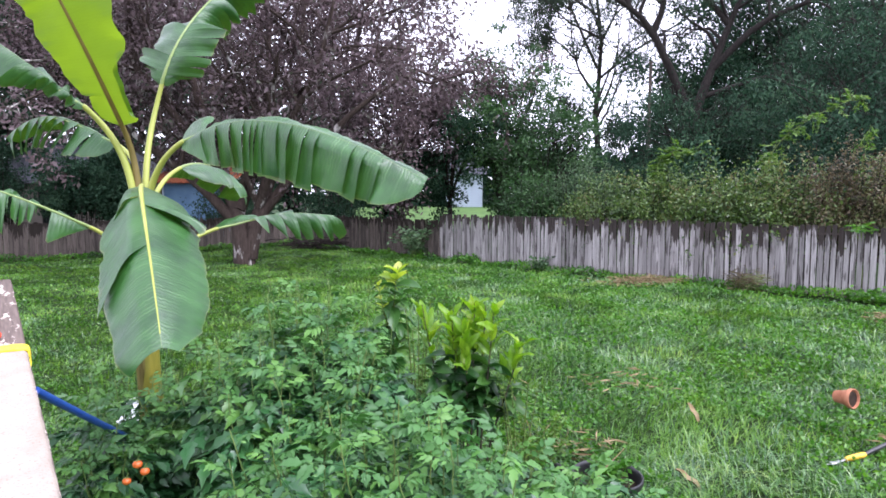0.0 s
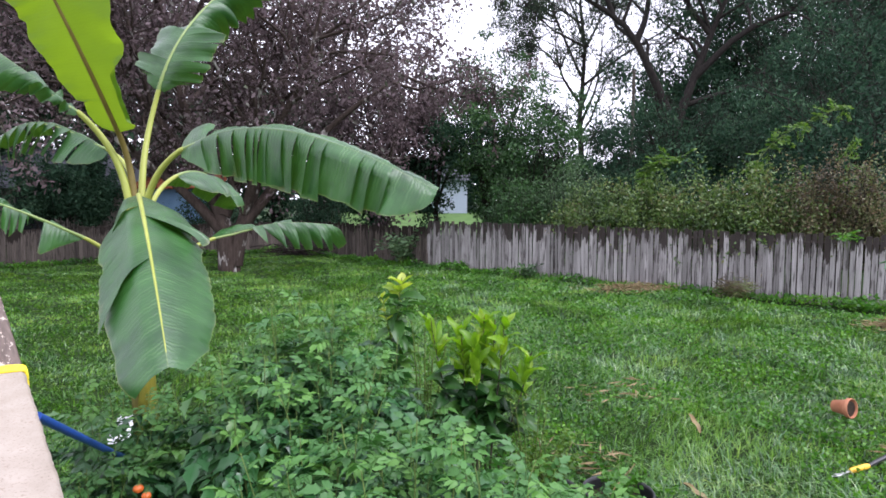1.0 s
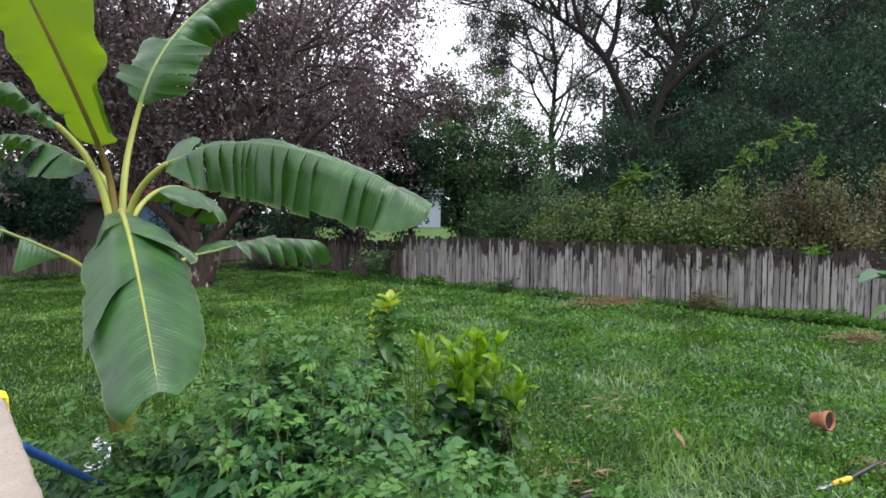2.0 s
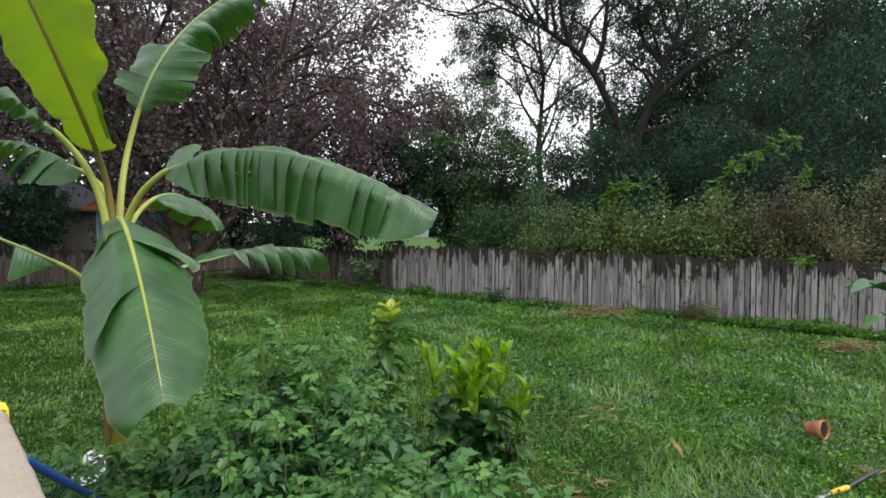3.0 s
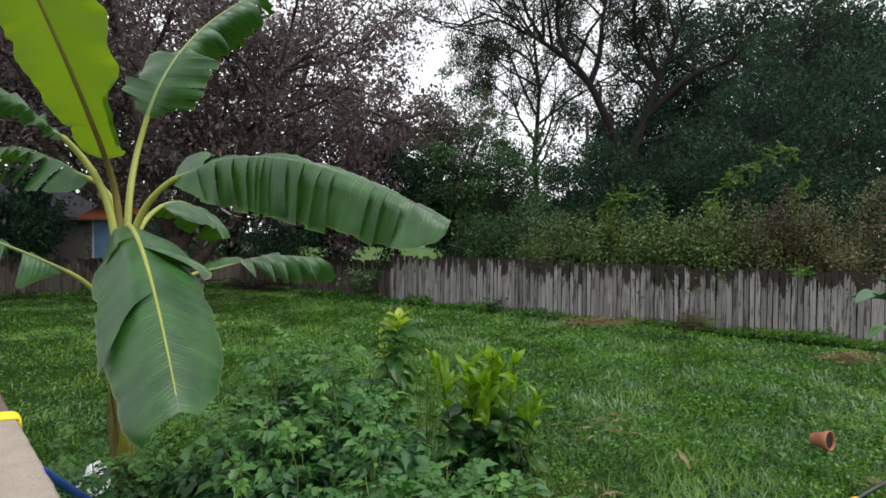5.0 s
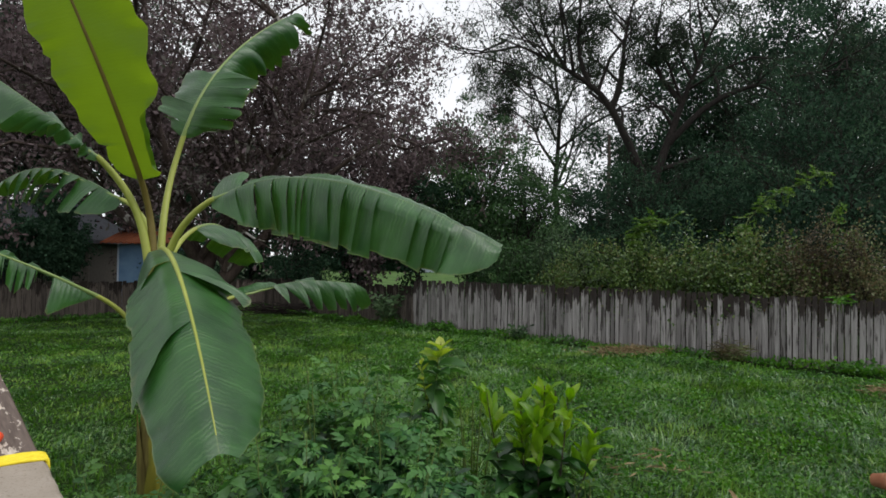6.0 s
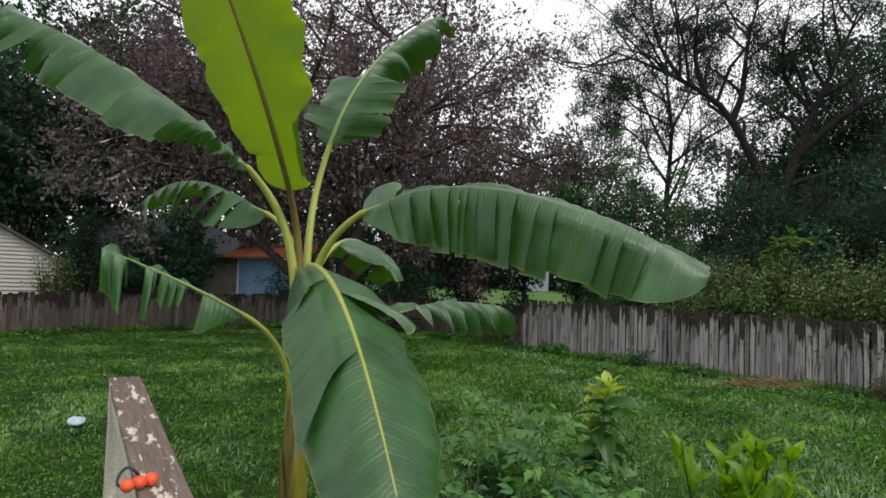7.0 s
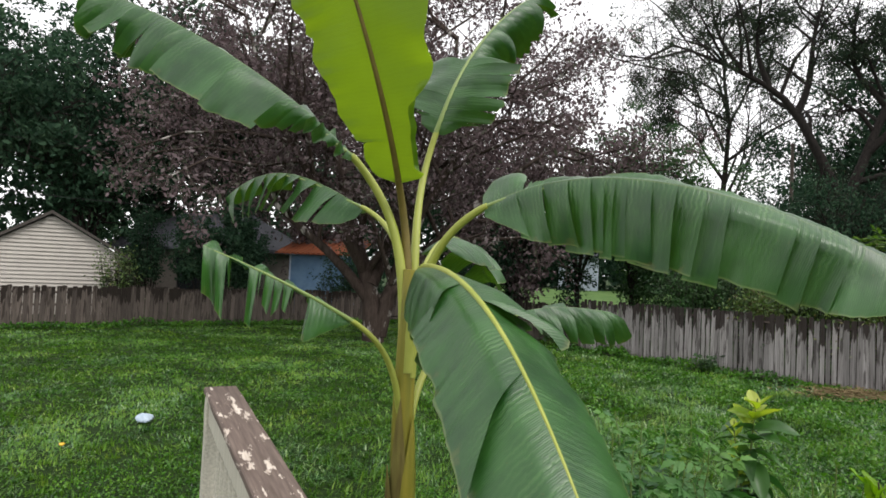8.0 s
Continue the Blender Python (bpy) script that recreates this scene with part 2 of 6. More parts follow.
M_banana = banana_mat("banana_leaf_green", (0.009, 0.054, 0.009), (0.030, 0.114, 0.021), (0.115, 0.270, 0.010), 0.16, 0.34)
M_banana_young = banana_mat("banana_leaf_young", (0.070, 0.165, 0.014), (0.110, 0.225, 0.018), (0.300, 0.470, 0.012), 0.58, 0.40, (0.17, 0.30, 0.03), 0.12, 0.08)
M_rib = plain_mat("banana_petiole", (0.245, 0.288, 0.043), (0.331, 0.360, 0.072), 6, 0.42, 0.15, 0.4, (1, 1, 0.3))
M_rib_leaf = plain_mat("banana_midrib_green", (0.150, 0.230, 0.060), (0.230, 0.300, 0.095), 8, 0.42, 0.1, 0.4)
M_rib_brown = plain_mat("banana_midrib_brown", (0.108, 0.086, 0.018), (0.158, 0.122, 0.029), 8, 0.5, 0.1)
M_stem = plain_mat("banana_pseudostem", (0.136, 0.143, 0.017), (0.260, 0.227, 0.029), 3.0, 0.45, 0.25, 0.4, (6, 6, 0.7))
M_sheath = plain_mat("dry_sheath", (0.096, 0.072, 0.022), (0.200, 0.176, 0.048), 5.0, 0.7, 0.3, 0.2, (6, 6, 0.8))

M_tomato_leaf = foliage_mat("tomato_leaf", [(0.0, (0.010, 0.047, 0.014)), (0.45, (0.021, 0.092, 0.023)), (0.8, (0.037, 0.136, 0.031)), (1.0, (0.076, 0.191, 0.027))], 0.38, 0.5, 0.08, 1.5, by="object")
M_tomato_young = foliage_mat("tomato_leaf_young", [(0.0, (0.037, 0.117, 0.026)), (0.5, (0.053, 0.154, 0.030)), (1.0, (0.088, 0.211, 0.032))], 0.5, 0.4, 0.16, 1.6, by="object")
M_tomato_stem = plain_mat("tomato_stem", (0.086, 0.144, 0.036), (0.158, 0.216, 0.058), 12, 0.6)
M_tomato = plain_mat("tomato_skin", (0.465, 0.075, 0.015), (0.562, 0.150, 0.022), 3, 0.25, 0.02, 0.5)
M_lime_leaf = foliage_mat("young_leaf_lime", [(0.0, (0.094, 0.208, 0.009)), (0.5, (0.146, 0.288, 0.013)), (1.0, (0.213, 0.335, 0.020))], 0.35, 0.45, 0.4, 1.7, by="object")
M_tip_leaf = foliage_mat("new_leaf_pale_yellow", [(0.0, (0.200, 0.320, 0.030)), (0.5, (0.320, 0.420, 0.050)), (1.0, (0.420, 0.480, 0.090))], 0.35, 0.45, 0.4, 1.5, by="object")
M_dark_leaf = foliage_mat("mature_leaf_dark", [(0.0, (0.009, 0.038, 0.008)), (0.6, (0.019, 0.064, 0.011)), (1.0, (0.037, 0.100, 0.012))], 0.4, 0.3, 0.15, 1.7, by="object")
M_citrus_leaf = foliage_mat("citrus_leaf", [(0.0, (0.022, 0.075, 0.016)), (0.6, (0.045, 0.125, 0.022)), (1.0, (0.09, 0.19, 0.03))], 0.4, 0.4, 0.25, 1.8, by="object")
M_twig = plain_mat("dark_twig", (0.025, 0.022, 0.014), (0.06, 0.05, 0.03), 12, 0.7)
M_twig_green = plain_mat("green_twig", (0.06, 0.10, 0.02), (0.12, 0.16, 0.04), 12, 0.6)

M_grass = foliage_mat("grass_blades", [(0.0, (0.005, 0.022, 0.002)), (0.35, (0.023, 0.085, 0.007)), (0.6, (0.059, 0.165, 0.015)), (0.85, (0.117, 0.225, 0.032)), (1.0, (0.212, 0.300, 0.060))], 0.38, 0.45, 0.12, 1.6, patch=0.55)
M_grass_pale = foliage_mat("grass_blades_pale", [(0.0, (0.008, 0.036, 0.011)), (0.35, (0.036, 0.115, 0.032)), (0.65, (0.103, 0.218, 0.072)), (1.0, (0.263, 0.365, 0.162))], 0.32, 0.55, 0.12, 1.4)
M_turf = foliage_mat("short_turf", [(0.0, (0.015, 0.052, 0.005)), (0.35, (0.053, 0.145, 0.012)), (0.75, (0.118, 0.240, 0.026)), (1.0, (0.210, 0.300, 0.056))], 0.5, 0.3, 0.2, 1.5, patch=0.7)
M_weed = foliage_mat("lawn_weeds", [(0.0, (0.006, 0.034, 0.003)), (0.5, (0.045, 0.150, 0.011)), (1.0, (0.117, 0.260, 0.024))], 0.42, 0.45, 0.3, 1.6, patch=0.8)
M_dry = plain_mat("dry_straw", (0.162, 0.115, 0.055), (0.248, 0.196, 0.111), 10, 0.85, 0.3, 0.1)

M_brown_leaf = foliage_mat("withered_leaf_brown", [(0.0, (0.034, 0.024, 0.024)), (0.35, (0.088, 0.064, 0.065)), (0.70, (0.144, 0.110, 0.115)), (0.82, (0.061, 0.074, 0.044)), (1.0, (0.256, 0.214, 0.220))], 0.7, 0.15, 0.25, 1.5, patch=0.4)
M_green_leaf = foliage_mat("tree_leaf_green", [(0.0, (0.014, 0.042, 0.012)), (0.5, (0.026, 0.070, 0.019)), (0.85, (0.046, 0.105, 0.028)), (1.0, (0.090, 0.160, 0.045))], 0.5, 0.35, 0.28, 1.6, patch=0.4)
M_deep_leaf = foliage_mat("tree_leaf_deep", [(0.0, (0.007, 0.021, 0.011)), (0.45, (0.019, 0.049, 0.026)), (0.8, (0.040, 0.083, 0.044)), (1.0, (0.069, 0.127, 0.064))], 0.7, 0.15, 0.22, 1.6, patch=0.35)
M_locust_leaf = foliage_mat("tree_leaf_fine", [(0.0, (0.012, 0.024, 0.012)), (0.6, (0.024, 0.042, 0.022)), (1.0, (0.046, 0.070, 0.034))], 0.6, 0.25, 0.35, 1.6)
M_hedge_leaf = foliage_mat("hedge_leaf", [(0.0, (0.010, 0.026, 0.005)), (0.4, (0.051, 0.104, 0.020)), (0.7, (0.125, 0.190, 0.046)), (0.90, (0.121, 0.085, 0.039)), (1.0, (0.252, 0.279, 0.125))], 0.36, 0.5, 0.25, 1.6, patch=0.8)
M_hedge_brown = foliage_mat("hedge_leaf_reddish", [(0.0, (0.020, 0.020, 0.009)), (0.40, (0.105, 0.075, 0.041)), (0.7, (0.097, 0.143, 0.041)), (1.0, (0.275, 0.193, 0.121))], 0.5, 0.4, 0.25, 1.5, patch=0.7)
M_pale_shrub = foliage_mat("pale_shrub_leaf", [(0.0, (0.034, 0.069, 0.029)), (0.6, (0.060, 0.112, 0.048)), (1.0, (0.100, 0.160, 0.070))], 0.55, 0.3, 0.25, 1.5)
M_vine_leaf = foliage_mat("vine_leaf_light", [(0.0, (0.043, 0.098, 0.013)), (0.6, (0.076, 0.160, 0.023)), (1.0, (0.136, 0.213, 0.036))], 0.45, 0.35, 0.35, 1.6)


def bark_mat(name, a, b, pale=None):
    m, nt, out = material(name)
    v = coords(nt, "Object", (5, 5, 0.9))
    n = fbm(nt, v, 2.2, 7, 0.65)
    c = ramp(nt, n, [(0.3, a), (0.7, b)]).outputs[0]
    if pale:
        p = fbm(nt, coords(nt, "Object", (1, 1, 0.35)), 2.0, 4)
        c = tint(nt, c, pale, ramp(nt, p, [(0.60, (0, 0, 0)), (0.66, (1, 1, 1))]).outputs[0])
    finish(nt, out, c, 0.9, n, 0.8, 0.05, 0.15)
    return m


M_bark = bark_mat("dark_bark", (0.010, 0.008, 0.007), (0.036, 0.029, 0.025))
M_bark_pale = bark_mat("patchy_bark", (0.022, 0.016, 0.013), (0.070, 0.052, 0.042), (0.40, 0.38, 0.35))
M_bark_dry = bark_mat("dry_grey_bark", (0.022, 0.018, 0.016), (0.075, 0.064, 0.058))
M_bark_grey = bark_mat("grey_bark", (0.010, 0.009, 0.008), (0.034, 0.029, 0.025))


def picket_mat(name, light, mid, dark, low, reach, height):
    """Weathered board: grey grain, dark wet stain running down from the top by a different length on each board."""
    m, nt, out = material(name)
    rnd = nt.nodes.new("ShaderNodeObjectInfo").outputs["Random"]
    tc = nt.nodes.new("ShaderNodeTexCoord")
    shift = nt.nodes.new("ShaderNodeVectorMath")
    shift.operation = 'ADD'
    comb = nt.nodes.new("ShaderNodeCombineXYZ")
    for s in (0, 1):
        nt.links.new(maths(nt, 'MULTIPLY', rnd, 37.0 + 11 * s), comb.inputs[s])
    nt.links.new(tc.outputs["Object"], shift.inputs[0])
    nt.links.new(comb.outputs[0], shift.inputs[1])
    mp = nt.nodes.new("ShaderNodeMapping")
    mp.inputs["Scale"].default_value = (28, 28, 0.9)
    nt.links.new(shift.outputs[0], mp.inputs["Vector"])
    grain = fbm(nt, mp.outputs[0], 1.6, 5, 0.6)
    mp2 = nt.nodes.new("ShaderNodeMapping")
    mp2.inputs["Scale"].default_value = (13, 13, 1.3)
    nt.links.new(shift.outputs[0], mp2.inputs["Vector"])
    blot = fbm(nt, mp2.outputs[0], 1.0, 3)
    c = ramp(nt, grain, [(0.30, mid), (0.62, light)]).outputs[0]
    streak = ramp(nt, blot, [(0.565, (0, 0, 0)), (0.62, (1, 1, 1))]).outputs[0]
    c = tint(nt, c, dark, maths(nt, 'MULTIPLY', streak, 0.7))
    tone = maths(nt, 'ADD', 0.42, maths(nt, 'MULTIPLY', rnd, 0.75))
    c = tint(nt, (0.02, 0.017, 0.015), c, tone)
    sep = nt.nodes.new("ShaderNodeSeparateXYZ")
    nt.links.new(tc.outputs["Object"], sep.inputs[0])
    r2 = maths(nt, 'FRACT', maths(nt, 'MULTIPLY', rnd, 17.31))
    start = maths(nt, 'SUBTRACT', height - 0.12, maths(nt, 'MULTIPLY', maths(nt, 'POWER', r2, 1.7), reach))
    start = maths(nt, 'ADD', start, maths(nt, 'MULTIPLY', maths(nt, 'SUBTRACT', blot, 0.5), 1.3))
    wet = ramp(nt, maths(nt, 'ADD', maths(nt, 'MULTIPLY', maths(nt, 'SUBTRACT', sep.outputs[2], start), 4.0), 0.5), [(0.45, (0, 0, 0)), (0.60, (1, 1, 1))]).outputs[0]
    c = tint(nt, c, dark, maths(nt, 'MULTIPLY', wet, 0.93))
    foot = ramp(nt, maths(nt, 'ADD', maths(nt, 'MULTIPLY', sep.outputs[2], 2.0), maths(nt, 'MULTIPLY', blot, 0.6)), [(0.35, (1, 1, 1)), (0.62, (0, 0, 0))]).outputs[0]
    c = tint(nt, c, low, maths(nt, 'MULTIPLY', foot, 0.5))
    finish(nt, out, c, 0.85, grain, 0.6, 0.006, 0.2)
    return m


M_picket = picket_mat("grey_weathered_board", (0.380, 0.360, 0.350), (0.165, 0.153, 0.148), (0.022, 0.016, 0.013), (0.108, 0.072, 0.050), 0.62, 1.86)
M_picket_back = picket_mat("dark_weathered_board", (0.135, 0.112, 0.096), (0.050, 0.040, 0.033), (0.016, 0.012, 0.009), (0.058, 0.043, 0.032), 0.5, 1.55)
M_rail_back = plain_mat("fence_rail_wood", (0.050, 0.040, 0.032), (0.108, 0.086, 0.072), 6, 0.85, 0.3, 0.2, (1, 1, 1))


def peeling_mat():
    m, nt, out = material("peeling_paint_board")
    v = coords(nt, "Object")
    grain = fbm(nt, coords(nt, "Object", (60, 4, 60)), 1.0, 5)
    wood = ramp(nt, grain, [(0.3, (0.085, 0.062, 0.050)), (0.7, (0.165, 0.125, 0.105))]).outputs[0]
    flake = fbm(nt, coords(nt, "Object", (17, 5.0, 17)), 1.0, 7, 0.70)
    keep = ramp(nt, flake, [(0.565, (0, 0, 0)), (0.58, (1, 1, 1))]).outputs[0]
    paint = ramp(nt, grain, [(0.35, (0.42, 0.35, 0.29)), (0.6, (0.62, 0.55, 0.47))]).outputs[0]
    c = tint(nt, wood, paint, keep)
    finish(nt, out, c, 0.75, maths(nt, 'ADD', maths(nt, 'MULTIPLY', keep, 0.6), grain), 0.5, 0.004, 0.3)
    return m


M_peel = peeling_mat()
M_post = plain_mat("pale_painted_post", (0.40, 0.385, 0.31), (0.62, 0.59, 0.50), 3.0, 0.7, 0.35, 0.3, (22, 22, 0.8))


def speckled_mat():
    m, nt, out = material("beige_rough_slab")
    v = coords(nt, "Object")
    fine = fbm(nt, v, 85, 5, 0.75)
    broad = fbm(nt, v, 7, 3)
    c = ramp(nt, broad, [(0.3, (0.31, 0.265, 0.215)), (0.7, (0.38, 0.33, 0.275))]).outputs[0]
    dots = ramp(nt, fine, [(0.34, (1, 1, 1)), (0.46, (0, 0, 0))]).outputs[0]
    c = tint(nt, c, (0.20, 0.15, 0.115), maths(nt, 'MULTIPLY', dots, 0.8))
    spots = ramp(nt, fbm(nt, v, 28, 2), [(0.70, (0, 0, 0)), (0.73, (1, 1, 1))]).outputs[0]
    c = tint(nt, c, (0.22, 0.15, 0.11), maths(nt, 'MULTIPLY', spots, 0.5))
    finish(nt, out, c, 0.95, fine, 0.9, 0.006, 0.15)
    return m


M_slab = speckled_mat()
M_rope = plain_mat("yellow_plastic_rope", (0.80, 0.62, 0.02), (0.90, 0.76, 0.05), 40, 0.5, 0.5)
M_blue = plain_mat("blue_plastic", (0.010, 0.049, 0.252), (0.021, 0.077, 0.322), 9, 0.4, 0.05, 0.5)
M_black = plain_mat("black_plastic", (0.010, 0.010, 0.011), (0.022, 0.022, 0.023), 9, 0.45, 0.05, 0.5)
M_soil = plain_mat("dark_soil", (0.022, 0.016, 0.012), (0.055, 0.040, 0.028), 14, 0.95, 0.8, 0.1, distance=0.03)
M_terracotta = plain_mat("terracotta", (0.331, 0.122, 0.061), (0.403, 0.180, 0.101), 9, 0.8, 0.2)
M_red = plain_mat("red_rubber", (0.62, 0.06, 0.02), (0.74, 0.11, 0.04), 9, 0.45, 0.1, 0.4)
M_white = plain_mat("white_foam", (0.70, 0.72, 0.74), (0.82, 0.83, 0.84), 9, 0.7, 0.2)
M_palebl = plain_mat("pale_blue_plastic", (0.30, 0.38, 0.46), (0.42, 0.50, 0.57), 9, 0.5, 0.1)
M_yellow = plain_mat("yellow_handle", (0.62, 0.36, 0.02), (0.74, 0.46, 0.04), 12, 0.45, 0.1, 0.45)
M_steel = plain_mat("worn_steel", (0.32, 0.32, 0.32), (0.46, 0.46, 0.45), 14, 0.45, 0.1, 0.5, metal=0.7)
M_siding = plain_mat("cream_siding", (0.389, 0.363, 0.324), (0.441, 0.415, 0.369), 2.0, 0.6, 0.08)
M_trim_dark = plain_mat("dark_trim", (0.045, 0.040, 0.035), (0.08, 0.07, 0.06), 5, 0.7, 0.1)
M_shingle = plain_mat("grey_shingle", (0.061, 0.065, 0.079), (0.115, 0.119, 0.137), 6, 0.85, 0.4)
M_stucco = plain_mat("tan_stucco", (0.17, 0.15, 0.13), (0.22, 0.195, 0.165), 6, 0.9, 0.3)
M_blue_wall = plain_mat("blue_painted_wall", (0.094, 0.180, 0.288), (0.144, 0.245, 0.360), 2.5, 0.7, 0.1)
M_rust = plain_mat("orange_rust_roof", (0.142, 0.036, 0.014), (0.206, 0.063, 0.024), 5, 0.75, 0.2)
M_white_wall = plain_mat("white_wall", (0.436, 0.504, 0.592), (0.502, 0.569, 0.656), 3, 0.6, 0.05)
M_pane = plain_mat("dark_pane", (0.012, 0.014, 0.016), (0.03, 0.033, 0.036), 2, 0.12, 0.0, 0.6)
M_pole = plain_mat("pole_wood", (0.07, 0.058, 0.048), (0.12, 0.10, 0.085), 5, 0.9, 0.3, 0.2, (5, 5, 0.6))
M_cable = plain_mat("black_cable", (0.015, 0.015, 0.016), (0.03, 0.03, 0.03), 5, 0.6, 0.0)


def ground_mat():
    m, nt, out = material("lawn_soil")
    v = coords(nt, "Object")
    broad = fbm(nt, v, 0.45, 4)
    fine = fbm(nt, v, 22, 5, 0.7)
    g = ramp(nt, fine, [(0.25, (0.006, 0.014, 0.003)), (0.55, (0.018, 0.042, 0.007)), (0.8, (0.042, 0.086, 0.014))]).outputs[0]
    g2 = ramp(nt, fine, [(0.25, (0.007, 0.015, 0.004)), (0.6, (0.021, 0.044, 0.008)), (0.85, (0.044, 0.078, 0.016))]).outputs[0]
    c = tint(nt, g, g2, ramp(nt, broad, [(0.42, (0, 0, 0)), (0.62, (1, 1, 1))]).outputs[0])
    bare = ramp(nt, fbm(nt, v, 0.9, 5), [(0.69, (0, 0, 0)), (0.76, (1, 1, 1))]).outputs[0]
    c = tint(nt, c, (0.085, 0.060, 0.035), maths(nt, 'MULTIPLY', bare, 0.5))
    finish(nt, out, c, 0.9, fine, 1.0, 0.05, 0.15)
    return m


M_ground = ground_mat()
M_mown = plain_mat("mown_grass", (0.065, 0.140, 0.030), (0.115, 0.205, 0.052), 1.2, 0.8, 0.4, 0.2, distance=0.03)

# ---- ground: one sheet to the horizon, gently uneven ----
def ground_height(x, y):
    return 0.035 * np.sin(x * 0.9 + 1.3) * np.cos(y * 0.7) + 0.02 * np.sin(2.3 * x + 1.7 * y)


def axis_steps(lo, hi, step, far):
    inner = np.arange(lo, hi + step / 2, step)
    return np.concatenate([lo - np.array(far[::-1]), inner, hi + np.array(far)])


far = [1.5, 4, 8, 14, 22, 36, 70, 160, 400, 1000, 2500]
gx = axis_steps(-26.0, 20.0, 0.4, far)
gy = axis_steps(-6.0, 36.0, 0.4, far)
GX, GY = np.meshgrid(gx, gy, indexing="ij")
fade = np.clip(1 - np.maximum(np.abs(GX) - 24, 0) / 10, 0, 1) * np.clip(1 - np.maximum(GY - 34, 0) / 10, 0, 1)
rise = 1.35 * np.clip((GY - 37) / 16, 0, 1) * np.clip((GX + 14) / 6, 0, 1)
gv = np.stack([GX, GY, ground_height(GX, GY) * fade - 0.03 + rise], -1).reshape(-1, 3)
ground = new("ground", make_mesh("ground", gv, grid_faces(len(gx), len(gy)), M_ground))
tagged(ground, "green backyard lawn with uneven soil and patches", "lawn", kind="structure")

# the neighbour's mown lawn beyond the far corner
nx, ny = np.linspace(-9, 12, 22), np.linspace(41, 66, 26)
NX, NY = np.meshgrid(nx, ny, indexing="ij")
nz = np.interp(NY, [37, 53], [0, 1.35]) * np.clip((NX + 14) / 6, 0, 1) + 0.01 + 0.03 * np.sin(NX * 1.3) * np.cos(NY * 0.9)
tagged(new("neighbour_lawn", make_mesh("neighbour_lawn", np.stack([NX, NY, nz], -1).reshape(-1, 3), grid_faces(22, 26), M_mown)), "bright mown lawn of the garden behind", "lawn", kind="structure")

# ---- fence lines ----
F_far = np.array([-7.6, 32.4])
F_turn = np.array([-0.2, 24.9])
F_right = np.array([10.9, 15.3])
F_end = np.array([15.6, 11.2])
F_left = np.array([-24.0, 16.9])


def picket_mesh(name, width, height, cut, skew, mat):
    """One dog-eared board with worn corners, its foot at z = 0."""
    t = 0.009
    w = width / 2
    prof = np.array([(-w, 0.0), (-w, height * 0.5), (-w, height - cut * 1.1), (-w + cut * 0.8, height - skew), (w - cut * 0.7, height), (w, height - cut), (w, height * 0.45), (w, 0.0)])
    n = len(prof)
    front = np.c_[prof[:, 0] * 0.97, np.full(n, -t), prof[:, 1]]
    mid_ = np.c_[prof[:, 0], np.full(n, -t * 0.5), prof[:, 1]]
    back = np.c_[prof[:, 0], np.full(n, t), prof[:, 1]]
    g = Geo()
    g.add(np.vstack([front, mid_, back]))
    k = np.arange(n)
    k2 = (k + 1) % n
    q = np.vstack([np.c_[k, k2, k2 + n, k + n], np.c_[k + n, k2 + n, k2 + 2 * n, k + 2 * n], [[7, 0, 1, 6], [6, 1, 2, 5], [5, 2, 3, 4]]])
    g.q.append(q)
    g.q.append(np.array([[6 + 16, 1 + 16, 0 + 16, 7 + 16], [5 + 16, 2 + 16, 1 + 16, 6 + 16], [4 + 16, 3 + 16, 2 + 16, 5 + 16]]))
    return g.mesh(name, mat, smooth=False)


def build_fence(name, points, height, mat, label, pitch=0.145, sag=0.02, drop=None, gap=1.0):
    """A board fence along a line of points, boards towards the lawn, rails and posts behind."""
    p0 = np.array(points[0])
    fence = thing(name, (p0[0], p0[1], 0), label, "fence", kind="structure")
    kinds = [picket_mesh("picket", pitch - g_ * gap, height + d, c, s, mat) for g_, d, c, s in
             ((0.010, 0.0, 0.02, 0.004), (0.016, -0.03, 0.03, 0.012), (0.028, 0.015, 0.012, 0.0), (0.008, -0.06, 0.025, 0.02), (0.036, 0.01, 0.018, 0.006), (0.012, 0.03, 0.035, 0.01))]
    for a, b in zip(points[:-1], points[1:]):
        a, b = np.array(a), np.array(b)
        d = b - a
        length = np.linalg.norm(d)
        d = d / length
        turn = math.degrees(math.atan2(d[1], d[0]))
        back = np.array([-d[1], d[0]])
        for z in (0.32, height * 0.55, height - 0.22):
            g = Geo()
            a3, b3 = a + back * 0.062, b + back * 0.062
            tube(g, [(*a3, z), (*((a3 + b3) / 2), z - sag), (*b3, z)], 0.045, 4)
            part("rail", g.mesh("rail", M_rail_back, False), fence)
        s = 1.2
        while s < length:
            q = a + d * s + back * 0.15
            part("post", box_mesh("post", (0.09, 0.09, height + 0.02), M_rail_back), fence, at=pose(q[0] - p0[0], q[1] - p0[1], height / 2, 0, 0, turn))
            s += 2.4
        s = pitch / 2
        while s < length:
            q = a + d * s + back * rng.uniform(-0.006, 0.004)
            z = ground_height(q[0], q[1]) * 0.5 + rng.normal(0, 0.012) + (drop(s / length) if drop else 0.0)
            part("picket", kinds[rng.integers(len(kinds))], fence, at=pose(q[0] - p0[0], q[1] - p0[1], z, rng.normal(0, 0.6), rng.normal(0, 0.55), turn + rng.normal(0, 0.8)))
            s += pitch
    return fence


